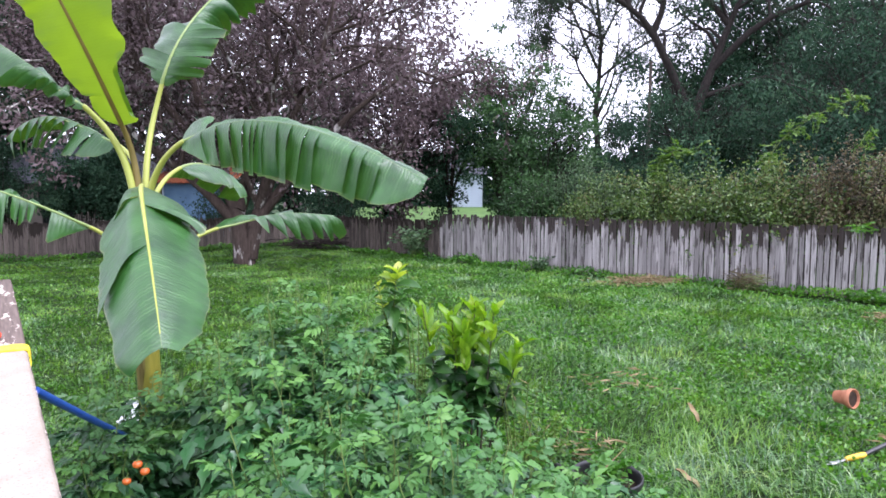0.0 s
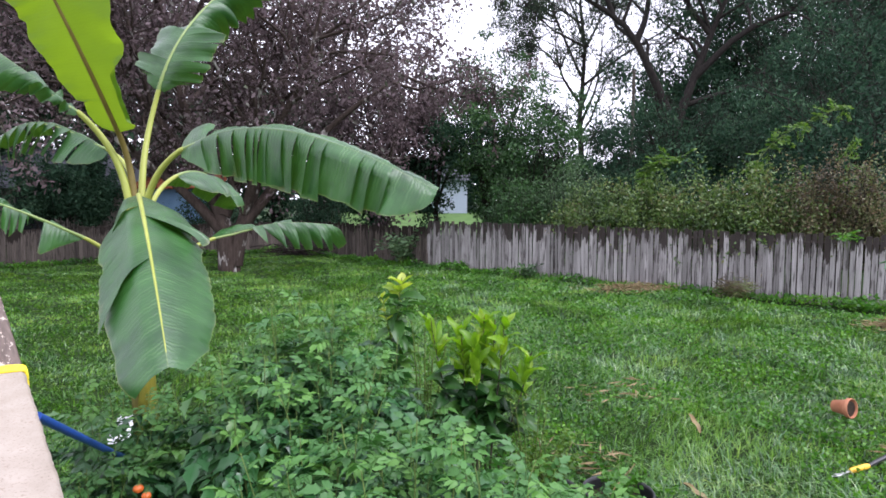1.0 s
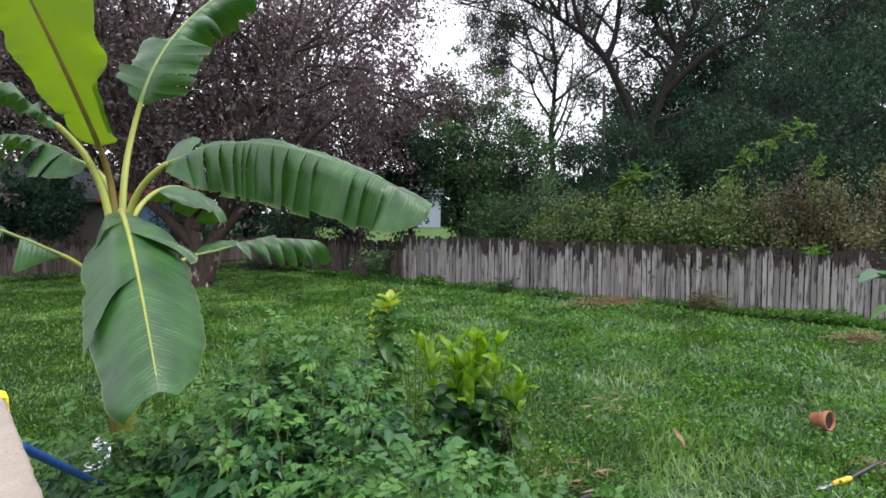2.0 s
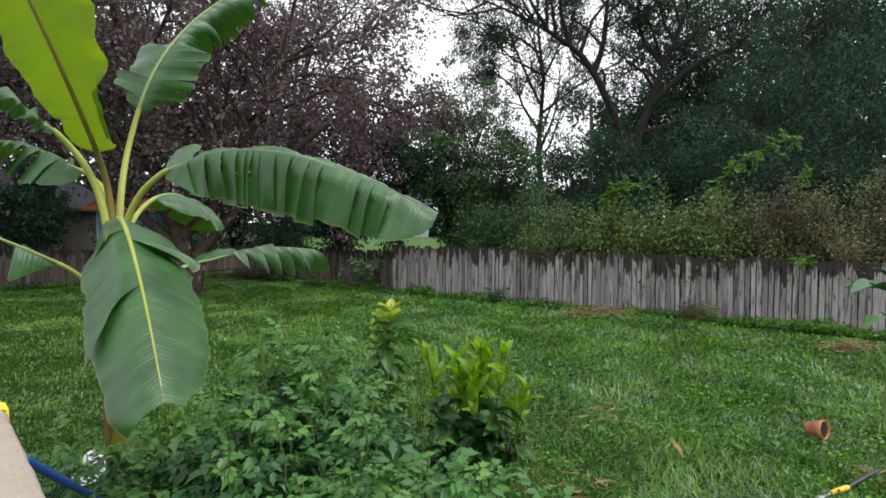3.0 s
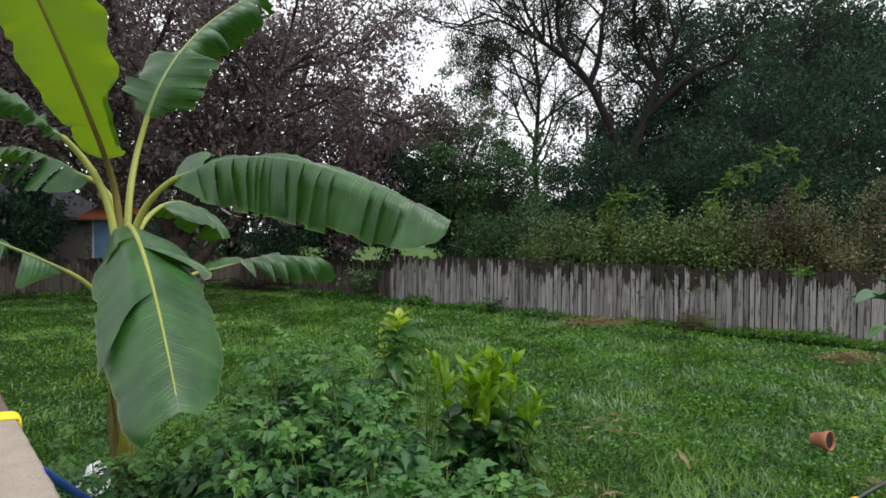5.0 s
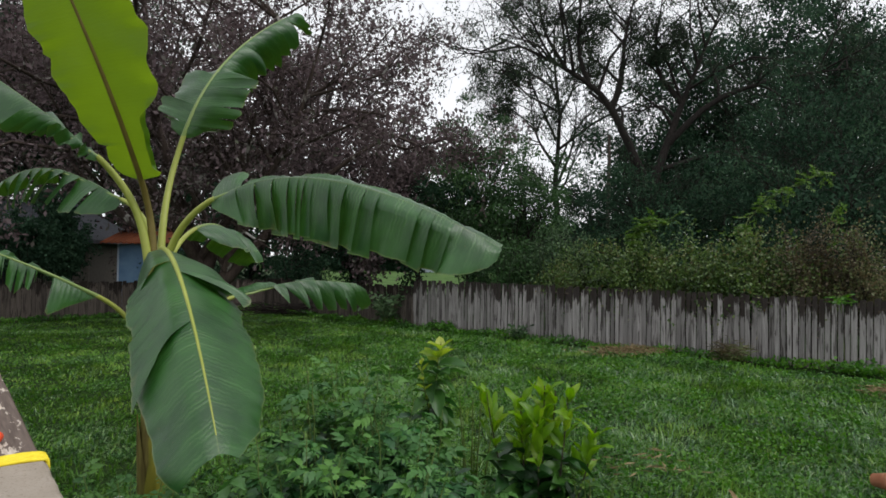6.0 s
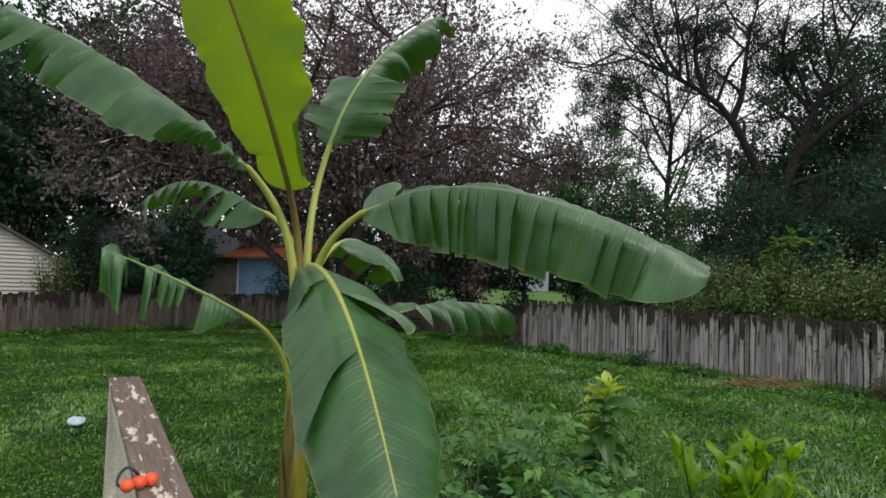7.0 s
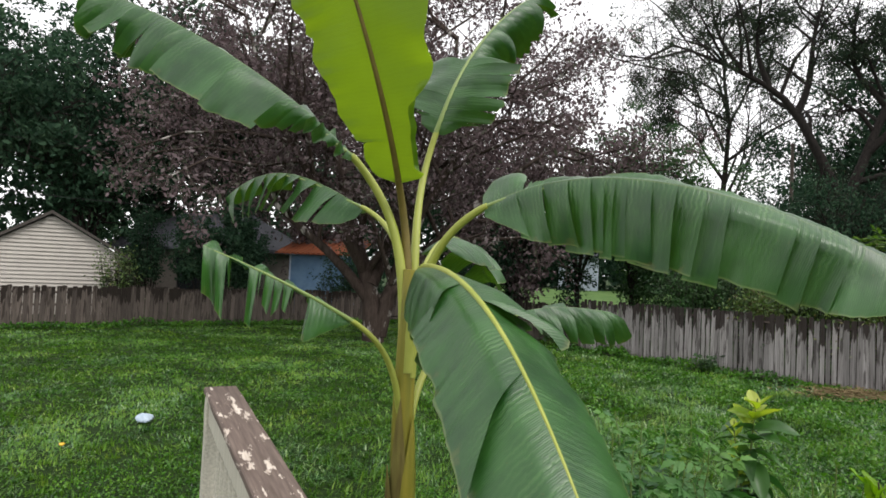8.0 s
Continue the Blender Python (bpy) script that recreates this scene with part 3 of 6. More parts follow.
build_fence("fence_right", [F_turn, F_right, F_end], 1.86, M_picket, "grey weathered board fence with dark wet streaks along its top")
build_fence("fence_back", [F_far, F_turn], 1.60, M_picket_back, "darker weathered board fence in the far corner of the yard", gap=0.2)
build_fence("fence_left", [F_left, F_far], 1.50, M_picket_back, "low dark brown board fence in front of the neighbouring houses", pitch=0.165, gap=0.15)

# ---- sloping railing: a wide cap board on painted posts, a rough beige slab tied on its lower part ----
R_END = np.array([-3.69, 4.95])
R_DIR = unit(np.array([0.603, -0.7975]))
R_SIDE = np.array([R_DIR[1], -R_DIR[0]])
R_TURN = math.degrees(math.atan2(-R_DIR[0], R_DIR[1]))
R_FALL = 0.08
R_TILT = -math.degrees(math.atan(R_FALL))


def cap_z(s):
    """Height of the cap board's upper face, s metres from its end."""
    return 1.985 - R_FALL * s


def rail_pose(s, across, lift, tilt=R_TILT):
    """A place on the railing, lift metres over the cap board."""
    q = R_END + R_DIR * s + R_SIDE * across
    return pose(q[0], q[1], cap_z(s) + lift, tilt, 0, R_TURN)


def rail_point(s, across, lift):
    q = R_END + R_DIR * s + R_SIDE * across
    return (q[0], q[1], cap_z(s) + lift)


railing = thing("deck_railing", (*R_END, 0), "brown wooden deck railing with peeling cream paint", "railing")
base_inv = Matrix.Translation(-Vector((*R_END, 0)))


def worn_plank(name, width, thick, length, mat, cuts=24):
    bm = box_verts((width, length, thick), 0.006)
    bmesh.ops.subdivide_edges(bm, edges=[e for e in bm.edges if abs(e.verts[0].co.y - e.verts[1].co.y) > length * 0.5], cuts=cuts)
    for v in bm.verts:
        n = noise.noise(v.co * 6.0)
        v.co.x += 0.004 * n
        v.co.z += 0.003 * noise.noise(v.co * 9.0 + Vector((3, 1, 7)))
    return bm_mesh(name, bm, mat)


part("cap_board", worn_plank("cap_board", 0.185, 0.04, 5.2, M_peel), railing, "brown board with flaking cream paint", at=base_inv @ rail_pose(2.6, 0, -0.02))
for s in (0.07, 1.9, 3.8):
    tall = cap_z(s) - 0.045
    part("post", worn_plank("post", 0.09, 0.09, tall, M_post), railing, "pale painted post", at=base_inv @ rail_pose(s, 0.040, -0.045 - tall / 2, 0) @ pose(0, 0, 0, 90))
for lift in (-0.115, -0.78):
    part("side_board", worn_plank("side_board", 0.035, 0.14, 5.0, M_post), railing, at=base_inv @ rail_pose(2.55, 0.055, lift))
s = 0.27
while s < 4.9:
    part("baluster", worn_plank("baluster", 0.035, 0.035, 0.72, M_post, 8), railing, at=base_inv @ rail_pose(s, 0.02, -0.46, 0) @ pose(0, 0, 0, 90))
    s += 0.13

bm = box_verts((0.205, 2.95, 0.05), 0.016)
bmesh.ops.subdivide_edges(bm, edges=[e for e in bm.edges if abs(e.verts[0].co.y - e.verts[1].co.y) > 1], cuts=90)
for v in bm.verts:
    v.co.x += 0.004 * noise.noise(v.co * 14) + 0.002 * noise.noise(v.co * 45)
    v.co.z += 0.003 * noise.noise(v.co * 10 + Vector((5, 0, 2)))
slab = new("slab", bm_mesh("slab", bm, M_slab, True))
slab.matrix_basis = rail_pose(2.165 + 1.475, 0.018, 0.026)
tagged(slab, "rough beige speckled slab laid on the wooden railing", "slab")

rope = thing("rope", rail_point(2.2, 0.018, 0), "bright yellow rope wound round the end of the slab", "rope")
for k in range(7):
    g = Geo()
    s0 = 2.150 + 0.0125 * k
    w, lo, hi = 0.108, -0.052, 0.056
    ring = [(-w, hi - 0.01), (-w + 0.02, hi), (-0.03, hi + 0.003), (0.04, hi + 0.001), (w - 0.02, hi), (w, hi - 0.012), (w + 0.002, 0.0), (w - 0.01, lo), (0, lo), (-w + 0.01, lo), (-w - 0.002, 0.0), (-w, hi - 0.01)]
    pts = [rail_point(s0 + 0.006 * math.sin(j * 1.7 + k) + 0.004 * j / 10, a + 0.018, z) for j, (a, z) in enumerate(ring)]
    tube(g, spline(pts, 48), 0.0085, 6)
    part("coil", g.mesh("coil", M_rope), rope)

toy = thing("ball_toy", rail_point(1.80, 0.1, 0), "three red rubber balls on a black loop resting on the railing", "toy")
for ds, a, r in ((1.815, 0.128, 0.027), (1.80, 0.085, 0.028), (1.785, 0.042, 0.028)):
    bm = bmesh.new()
    bmesh.ops.create_uvsphere(bm, u_segments=20, v_segments=12, radius=r)
    for v in bm.verts:
        v.co += v.co.normalized() * 0.002 * noise.noise(v.co * 60)
        v.co.z *= 0.93
    part("ball", bm_mesh("ball", bm, M_red, True), toy, at=Matrix.Translation(Vector(rail_point(ds, min(a, 0.085), r * 0.93)) + Vector((*(R_SIDE * max(0.0, a - 0.085)), 0)) - Vector(rail_point(1.80, 0.1, 0))))
g = Geo()
q = rail_point(1.79, 0.125, 0.048)
ang = np.linspace(0, 2 * math.pi, 24)
tube(g, [(q[0] + R_SIDE[0] * 0.036 * math.cos(a), q[1] + R_SIDE[1] * 0.036 * math.cos(a) + 0.012 * math.sin(2 * a), q[2] + 0.036 * math.sin(a)) for a in ang], 0.006, 6, cap=False)
part("loop", g.mesh("loop", M_black), toy, "black elastic loop")

# ---- banana plant ----
banana = thing("banana_plant", (-2.62, 5.24, 0), "tall banana plant with large glossy green leaves, some torn", "banana plant")


def lerp_list(values, u):
    """values: a number, or (u, value) pairs."""
    if isinstance(values, (int, float)):
        return np.full_like(u, values)
    xs, ys = zip(*values)
    return np.interp(u, xs, ys)


def banana_leaf(root, rib, width, halves, mat, rib_mat, label, profile, sweep=0.18, base_r=0.03, stations=150, face_to=None, sink=0.0, wavy=0.0, flare=0.0, rib_end=0.94):
    """root: where the petiole leaves the stem; rib: four control points of the midrib. halves: for each side (1: to the right as
    one looks along the rib) its width share, the slope in degrees at points across the blade as (share of the width, slope along
    the rib) pairs, and the tears (place on the rib, gap, extra droop, twist, curl) that part it into strips."""
    m = 200
    nw = 15
    c = bezier(rib, m)
    tan = unit(np.gradient(c, axis=0))
    side = unit(np.cross(tan, UP))
    if face_to is not None:
        hint = np.asarray(face_to, float)
        side = unit(hint - (tan @ hint)[:, None] * tan)
    nor = np.cross(side, tan)
    uu = np.linspace(0, 1, m)
    length = np.linalg.norm(np.diff(c, axis=0), axis=1).sum()

    def along(field, u):
        return np.stack([np.interp(u, uu, field[:, k]) for k in range(3)], -1)

    def wobble(u, rate, seed):
        return sum(math.cos(seed * 1.7 + k) * np.sin(u * rate * (1 + 0.61 * k) + seed * 2.3 + 1.9 * k) for k in range(4)) / 2

    g = Geo()
    f = np.linspace(0, 1, nw)
    for sgn, share, knots, tears in halves:
        cuts = [0.0] + [t[0] for t in tears] + [1.0]
        bits = [(0.0, 0.0, 0.02, 0.0)] + [(*t[1:], 0.0, 0.0, 0.0)[:4] for t in tears]
        gaps = [b[0] for b in bits] + [0.0]
        prof = profile[sgn] if isinstance(profile, dict) else profile
        for i in range(len(cuts) - 1):
            u0, u1 = cuts[i], cuts[i + 1]
            n = max(6, int((u1 - u0) * stations) + 2)
            u = np.linspace(u0, u1, n)
            loc = np.linspace(-0.5, 0.5, n)
            w = lerp_list(prof, u) * width * share
            w = w * (1 + 0.022 * wobble(u * length, 17, sgn + width * 9) + 0.004 * wobble(u * length, 70, sgn) + wavy * wobble(u * length, 9, sgn * 2 + 1) + 0.04 * math.sin(i * 2.6 + sgn))
            lo, hi = u0 + gaps[i] * f ** 1.3, u1 - gaps[i + 1] * f ** 1.3
            uk = lo[None] + (hi - lo)[None] * (loc[:, None] + 0.5)
            fk = [k[0] for k in knots]
            vals = np.array([lerp_list(k[1], u) for k in knots])
            ang = np.radians(np.stack([np.interp(f, fk, vals[:, r]) for r in range(n)]) + bits[i][1] * f[None])
            S, N, T = along(side, u), along(nor, u), along(tan, u)
            pull = np.interp(u, [0, 0.6, 1], [sweep * 0.4, sweep, sweep * 1.7]) + (flare if sgn > 0 else 0.0)
            step = (w / (nw - 1))[:, None, None]
            across = np.cos(ang)[..., None] * sgn * S[:, None] + np.sin(ang)[..., None] * N[:, None]
            move = step * (across + (T * pull[:, None])[:, None])
            move[:, 0] = 0
            face = np.cos(ang)[..., None] * N[:, None] - np.sin(ang)[..., None] * sgn * S[:, None]
            grow_f = np.minimum(1.0, f * 2.4)[None]
            up = bits[i][2] * loc[:, None] * grow_f + bits[i][3] * (4 * loc[:, None] ** 2 - 0.5) * grow_f * f[None] ** 0.5
            up = up + 0.0010 * np.sin(uk * length * 2 * math.pi / 0.034 + 2 * f[None]) * np.sin(math.pi * np.clip(f[None] * 1.1, 0, 1))
            up = up + 0.016 * wobble(uk * length + 0.2 * f[None], 7, sgn + width * 5) * f[None] + 0.005 * wobble(uk * length, 26, sgn + i) * f[None] ** 3
            p = along(c, uk.ravel()).reshape(n, nw, 3) + np.cumsum(move, axis=1) + face * up[..., None]
            g.add(p.reshape(-1, 3), grid_faces(n, nw), uv=np.stack(np.broadcast_arrays(uk * length, f[None]), -1).reshape(-1, 2))
    leaf = part("leaf", g.mesh("leaf", mat), banana, label)
    r = Geo()
    root = np.asarray(root, float)
    d = np.linalg.norm(c[0] - root)
    pet = bezier([root, root + np.array([0, 0, d * 0.55]), c[0] - tan[0] * d * 0.30, c[0]], 26)
    last = int(m * rib_end)
    inner_line = c[:last:6]
    thin = len(inner_line)
    tube(r, np.vstack([pet, c[3] - nor[3] * 0.004]), np.linspace(base_r, base_r * 0.60, len(pet) + 1), 10)
    part("petiole", r.mesh("petiole", M_rib if rib_mat is M_rib_leaf else rib_mat), leaf)
    r = Geo()
    inner_line = inner_line - nor[:last:6] * (0.003 + sink) * np.minimum(1, np.arange(thin) / 4)[:, None]
    tube(r, inner_line, np.linspace(base_r * 0.58, 0.004, thin) * (0.72 if sink else 1.0), 10)
    part("midrib", r.mesh("midrib", rib_mat), leaf)
    return leaf


CROWN = np.array([-2.625, 5.215, 2.12])


def torn(us, gap=0.02, droop=0.0, wild=0.0, twist=0.035, curl=0.02):
    return [(u, gap * rng.uniform(0.3, 1.3), droop + wild * rng.normal(), twist * rng.uniform(0.4, 1.6), curl * rng.uniform(-0.6, 1.5)) for u in us]


# young upright leaf, seen from beneath with the light behind it; its east margin is rolled over near the foot
banana_leaf(CROWN + (-0.006, -0.009, 0.00), [(-2.71, 5.12, 3.24), (-2.73, 4.7, 3.76), (-2.89, 4.48, 4.29), (-3.13, 4.32, 4.88)], 0.34,
            [(1, 1.0, [(0, 14), (1, -6)], [(0.135, 0.0, -8.0, 0.02, 0.0)]),
             (-1, 1.0, [(0, 22), (0.76, 10), (0.82, [(0, 8), (0.03, 5), (0.06, -100), (0.24, -95), (0.30, 6), (1, 5)]), (1, [(0, 5), (0.03, 0), (0.06, -150), (0.24, -140), (0.30, 4), (1, 4)])], [])],
            M_banana_young, M_rib_brown, "bright yellow-green upright young leaf with a brown midrib",
            {1: [(0, 0.05), (0.012, 0.36), (0.03, 0.50), (0.07, 0.60), (0.125, 0.56), (0.134, 0.40), (0.136, 0.66), (0.20, 0.84), (0.3, 0.98), (0.42, 1.04), (0.48, 1.0), (0.50, 1.12), (0.62, 1.14), (0.85, 0.8), (1, 0.05)],
             -1: [(0, 0.05), (0.012, 0.40), (0.03, 0.50), (0.06, 0.58), (0.14, 0.62), (0.22, 0.72), (0.30, 0.84), (0.42, 1.04), (0.6, 1.10), (0.85, 0.7), (1, 0.05)]},
            face_to=(-1, 0.25, 0), wavy=0.085, sweep=0.0, base_r=0.034)
# upper leaf: a flat ragged lower half, then an end that rolls up and frays
banana_leaf(CROWN + (0.015, 0.018, 0.00), [(-2.58, 5.58, 3.64), (-2.48, 5.58, 3.98), (-2.36, 5.80, 4.48), (-1.95, 6.95, 5.22)], 0.37,
            [(1, 1.0, [(0, [(0, 4), (0.46, -4), (0.52, -34), (1, -40)]), (1, [(0, -16), (0.46, -30), (0.52, -88), (1, -96)])],
              torn((0.08, 0.15, 0.22, 0.29, 0.35, 0.41), 0.012, 0, 5, 0.03, 0.015) + torn((0.47, 0.52, 0.57, 0.62, 0.67, 0.72, 0.77, 0.82, 0.87, 0.92, 0.96), 0.020, -26, 22, 0.09, 0.06)),
             (-1, 0.92, [(0, [(0, 16), (0.46, 8), (0.52, -28), (1, -34)]), (0.5, [(0, 6), (0.46, -4), (0.52, -70), (1, -80)]), (1, [(0, -8), (0.46, -16), (0.52, -130), (1, -140)])],
              torn((0.10, 0.235), 0.010, 0, 6, 0.05) + torn((0.45, 0.62, 0.8), 0.01, 0, 8, 0.03))],
            M_banana, M_rib_leaf, "raised green leaf with a frayed curling end",
            {1: [(0, 0.15), (0.03, 0.30), (0.07, 0.45), (0.085, 0.95), (0.2, 1.05), (0.42, 1.0), (0.48, 0.90), (0.7, 0.90), (0.9, 0.8), (1, 0.4)],
             -1: [(0, 0.15), (0.03, 0.42), (0.09, 0.50), (0.11, 0.95), (0.22, 1.0), (0.24, 0.84), (0.36, 0.98), (0.44, 0.80), (0.6, 0.8), (0.9, 0.6), (1, 0.15)]},
            sweep=0.30, base_r=0.032, face_to=(1, -0.35, 0), wavy=0.04)
# long leaf arching to the east: its near half hangs as a curtain of strips, the far half stands up at the foot
banana_leaf(CROWN + (0.024, -0.009, -0.05), [(-2.19, 5.03, 3.09), (-1.6, 4.82, 3.43), (-0.86, 4.5, 3.15), (-0.2, 4.48, 2.78)], 0.435,
            [(1, 1.0, [(0, [(0, -36), (0.12, -46), (0.5, -52), (0.64, -34), (0.84, -30), (0.88, -46), (1, -46)]), (0.26, [(0, -55), (0.12, -74), (0.5, -80), (0.64, -44), (0.84, -40), (0.88, -62), (1, -60)]),
                       (0.34, [(0, -60), (0.12, -80), (0.5, -86), (0.64, -92), (0.84, -96), (0.88, -70), (1, -64)]), (1, [(0, -66), (0.15, -88), (0.6, -94), (0.84, -100), (0.88, -78), (1, -72)])],
              torn((0.105, 0.18, 0.25), -0.024, 0, 1.5, 0.05, 0.016) + torn((0.31, 0.345, 0.37, 0.40), -0.014, 0, 2, 0.035, 0.010) + torn((0.455, 0.51, 0.575), -0.022, 0, 1.5, 0.05, 0.018) + torn((0.62, 0.75, 0.79, 0.85), -0.022, 0, 1.5, 0.035, 0.012)),
             (-1, 0.80, [(0, [(0, 66), (0.10, 56), (0.13, 34), (0.5, 30), (0.8, 16), (1, 0)]), (1, [(0, 40), (0.10, 25), (0.14, 26), (0.5, 20), (0.8, 2), (1, -20)])], torn((0.125,), 0.006, 0, 4))],
            M_banana, M_rib_leaf, "long arching green leaf hanging in pleated strips",
            {1: [(0, 0.16), (0.03, 0.34), (0.07, 0.52), (0.13, 0.74), (0.3, 0.94), (0.6, 1.04), (0.80, 0.94), (0.90, 0.78), (0.95, 0.60), (0.985, 0.4), (1, 0.22)],
             -1: [(0, 0.35), (0.03, 0.66), (0.08, 0.76), (0.12, 0.62), (0.13, 0.26), (0.3, 0.24), (0.6, 0.22), (0.9, 0.2), (1, 0.1)]},
            sink=0.026, sweep=0.06, base_r=0.034, stations=220)
# large leaf arching up to the west, crumpled near its foot and shredded at its end
banana_leaf(CROWN + (-0.027, -0.009, 0.00), [(-2.99, 5.09, 3.38), (-3.2, 4.93, 3.64), (-3.86, 4.86, 4.12), (-4.98, 5.26, 4.56)], 0.37,
            [(-1, 1.0, [(0, [(0, -10), (0.3, -34), (1, -46)]), (0.3, [(0, -40), (0.3, -58), (1, -70)]), (1, [(0, -60), (0.3, -78), (1, -88)])],
              torn((0.05, 0.10, 0.15, 0.19, 0.225, 0.255, 0.29), 0.012, -4, 16, 0.09, 0.05) + torn((0.335, 0.50, 0.66), 0.004, 0, 5, 0.05, 0.02) + torn((0.70, 0.76, 0.80, 0.84, 0.88, 0.91, 0.94, 0.97), 0.014, -4, 14, 0.07, 0.04)),
             (1, 0.7, [(0, [(0, 26), (0.5, 0)]), (1, [(0, 0), (0.5, -45)])], torn((0.08, 0.16, 0.3, 0.6, 0.8), 0.02, 0, 12, 0.06, 0.03))],
            M_banana, M_rib_leaf, "large green leaf reaching up and outward with a drooping margin",
            [(0, 0.16), (0.05, 0.34), (0.10, 0.28), (0.2, 0.42), (0.29, 0.62), (0.31, 0.80), (0.46, 1.0), (0.75, 1.04), (0.92, 0.92), (1, 0.3)],
            sink=0.026, sweep=0.12, base_r=0.036)
# small leaf torn into strips
banana_leaf(CROWN + (-0.027, 0.018, -0.10), [(-3.1, 5.75, 3.14), (-3.6, 5.95, 3.40), (-3.98, 6.08, 3.58), (-4.36, 6.1, 3.22)], 0.33,
            [(-1, 1.0, [(0, [(0, -56), (1, -66)]), (1, [(0, -76), (1, -88)])], torn((0.16, 0.30, 0.42, 0.52, 0.60, 0.68, 0.77, 0.89), 0.010, 0, 4, -0.07, 0.02)),
             (1, 0.6, [(0, -8), (1, -50)], torn((0.25, 0.5, 0.75), 0.03, 0, 8))],
            M_banana, M_rib_leaf, "small green leaf torn into hanging strips",
            [(0, 0.3), (0.04, 0.6), (0.12, 0.86), (0.25, 1.0), (0.6, 1.0), (0.85, 0.9), (0.95, 0.7), (1, 0.3)], sink=0.018, sweep=0.30, base_r=0.028)
# low tattered leaf
banana_leaf((-2.64, 5.20, 1.50), [(-2.89, 4.92, 2.41), (-3.10, 4.72, 2.58), (-3.3, 4.60, 2.68), (-3.60, 4.52, 2.80)], 0.34,
            [(-1, 0.85, [(0, -60), (1, -88)], [(0.31, 0.0, 0.0), (0.44, 0.01, 10, 0.02, 0.02), (0.50, 0.01, 0, 0.02, 0.02), (0.56, 0.01, -6, 0.02, 0.02), (0.62, 0.0, 0, 0.02), (0.66, 0.01, 0, 0.03, 0.02), (0.72, 0.0, 0, 0.0), (0.86, 0.015, 8, 0.05, 0.03), (0.93, 0.01, -8, 0.04, 0.03)]),
             (1, 0.35, [(0, 25), (1, -10)], torn((0.28, 0.5, 0.7, 0.85), 0.05, -20, 15))],
            M_banana, M_rib_leaf, "low tattered leaf with narrow hanging shreds",
            [(0, 0.03), (0.29, 0.92), (0.31, 0.85), (0.315, 0.06), (0.439, 0.06), (0.441, 0.55), (0.5, 0.5), (0.56, 0.7), (0.619, 0.55), (0.621, 0.05), (0.659, 0.05), (0.661, 1.0), (0.72, 0.95), (0.721, 0.06), (0.859, 0.06), (0.861, 1.1), (1, 0.8)],
            sweep=-0.30, base_r=0.024)
# slender leaf reaching back to the east
banana_leaf((-2.62, 5.24, 1.42), [(-2.28, 5.95, 2.34), (-1.85, 6.25, 2.52), (-1.58, 6.46, 2.50), (-1.26, 6.67, 2.44)], 0.30,
            [(1, 1.0, [(0, [(0, -34), (1, -50)]), (1, [(0, -64), (1, -84)])], torn((0.34, 0.46, 0.58, 0.69, 0.80, 0.91), 0.048, 0, 6, 0.10, 0.02)),
             (-1, 0.6, [(0, [(0, 50), (0.28, 30), (0.3, 8), (1, 0)]), (1, [(0, 20), (0.28, 0), (0.3, -30), (1, -50)])], torn((0.29, 0.6), 0.02, 0, 8))],
            M_banana, M_rib_leaf, "slender green leaf with pleated strips",
            {1: [(0, 0.02), (0.30, 0.04), (0.34, 0.7), (0.42, 1.0), (0.8, 1.0), (0.95, 0.85), (1, 0.7)], -1: [(0, 0.2), (0.08, 0.6), (0.22, 0.7), (0.28, 0.4), (0.3, 0.3), (0.9, 0.5), (1, 0.2)]},
            sink=0.018, sweep=0.30, base_r=0.028)
# leaf behind the crown
banana_leaf(CROWN + (0.006, 0.024, -0.05), [(-2.56, 5.85, 2.92), (-2.52, 6.2, 3.04), (-2.40, 6.5, 2.98), (-2.26, 6.70, 2.64)], 0.36,
            [(1, 1.0, [(0, -10), (1, -60)], torn((0.35, 0.5, 0.65, 0.8), 0.03, 0, 8, 0.07, 0.03)), (-1, 0.8, [(0, -10), (1, -50)], torn((0.5, 0.8), 0.03, 0, 8))],
            M_banana, M_rib_leaf, "short drooping leaf behind the crown",
            [(0, 0.30), (0.03, 0.62), (0.10, 0.88), (0.25, 1.0), (0.6, 0.97), (0.8, 0.85), (0.92, 0.6), (1, 0.3)], sweep=0.25, base_r=0.028)
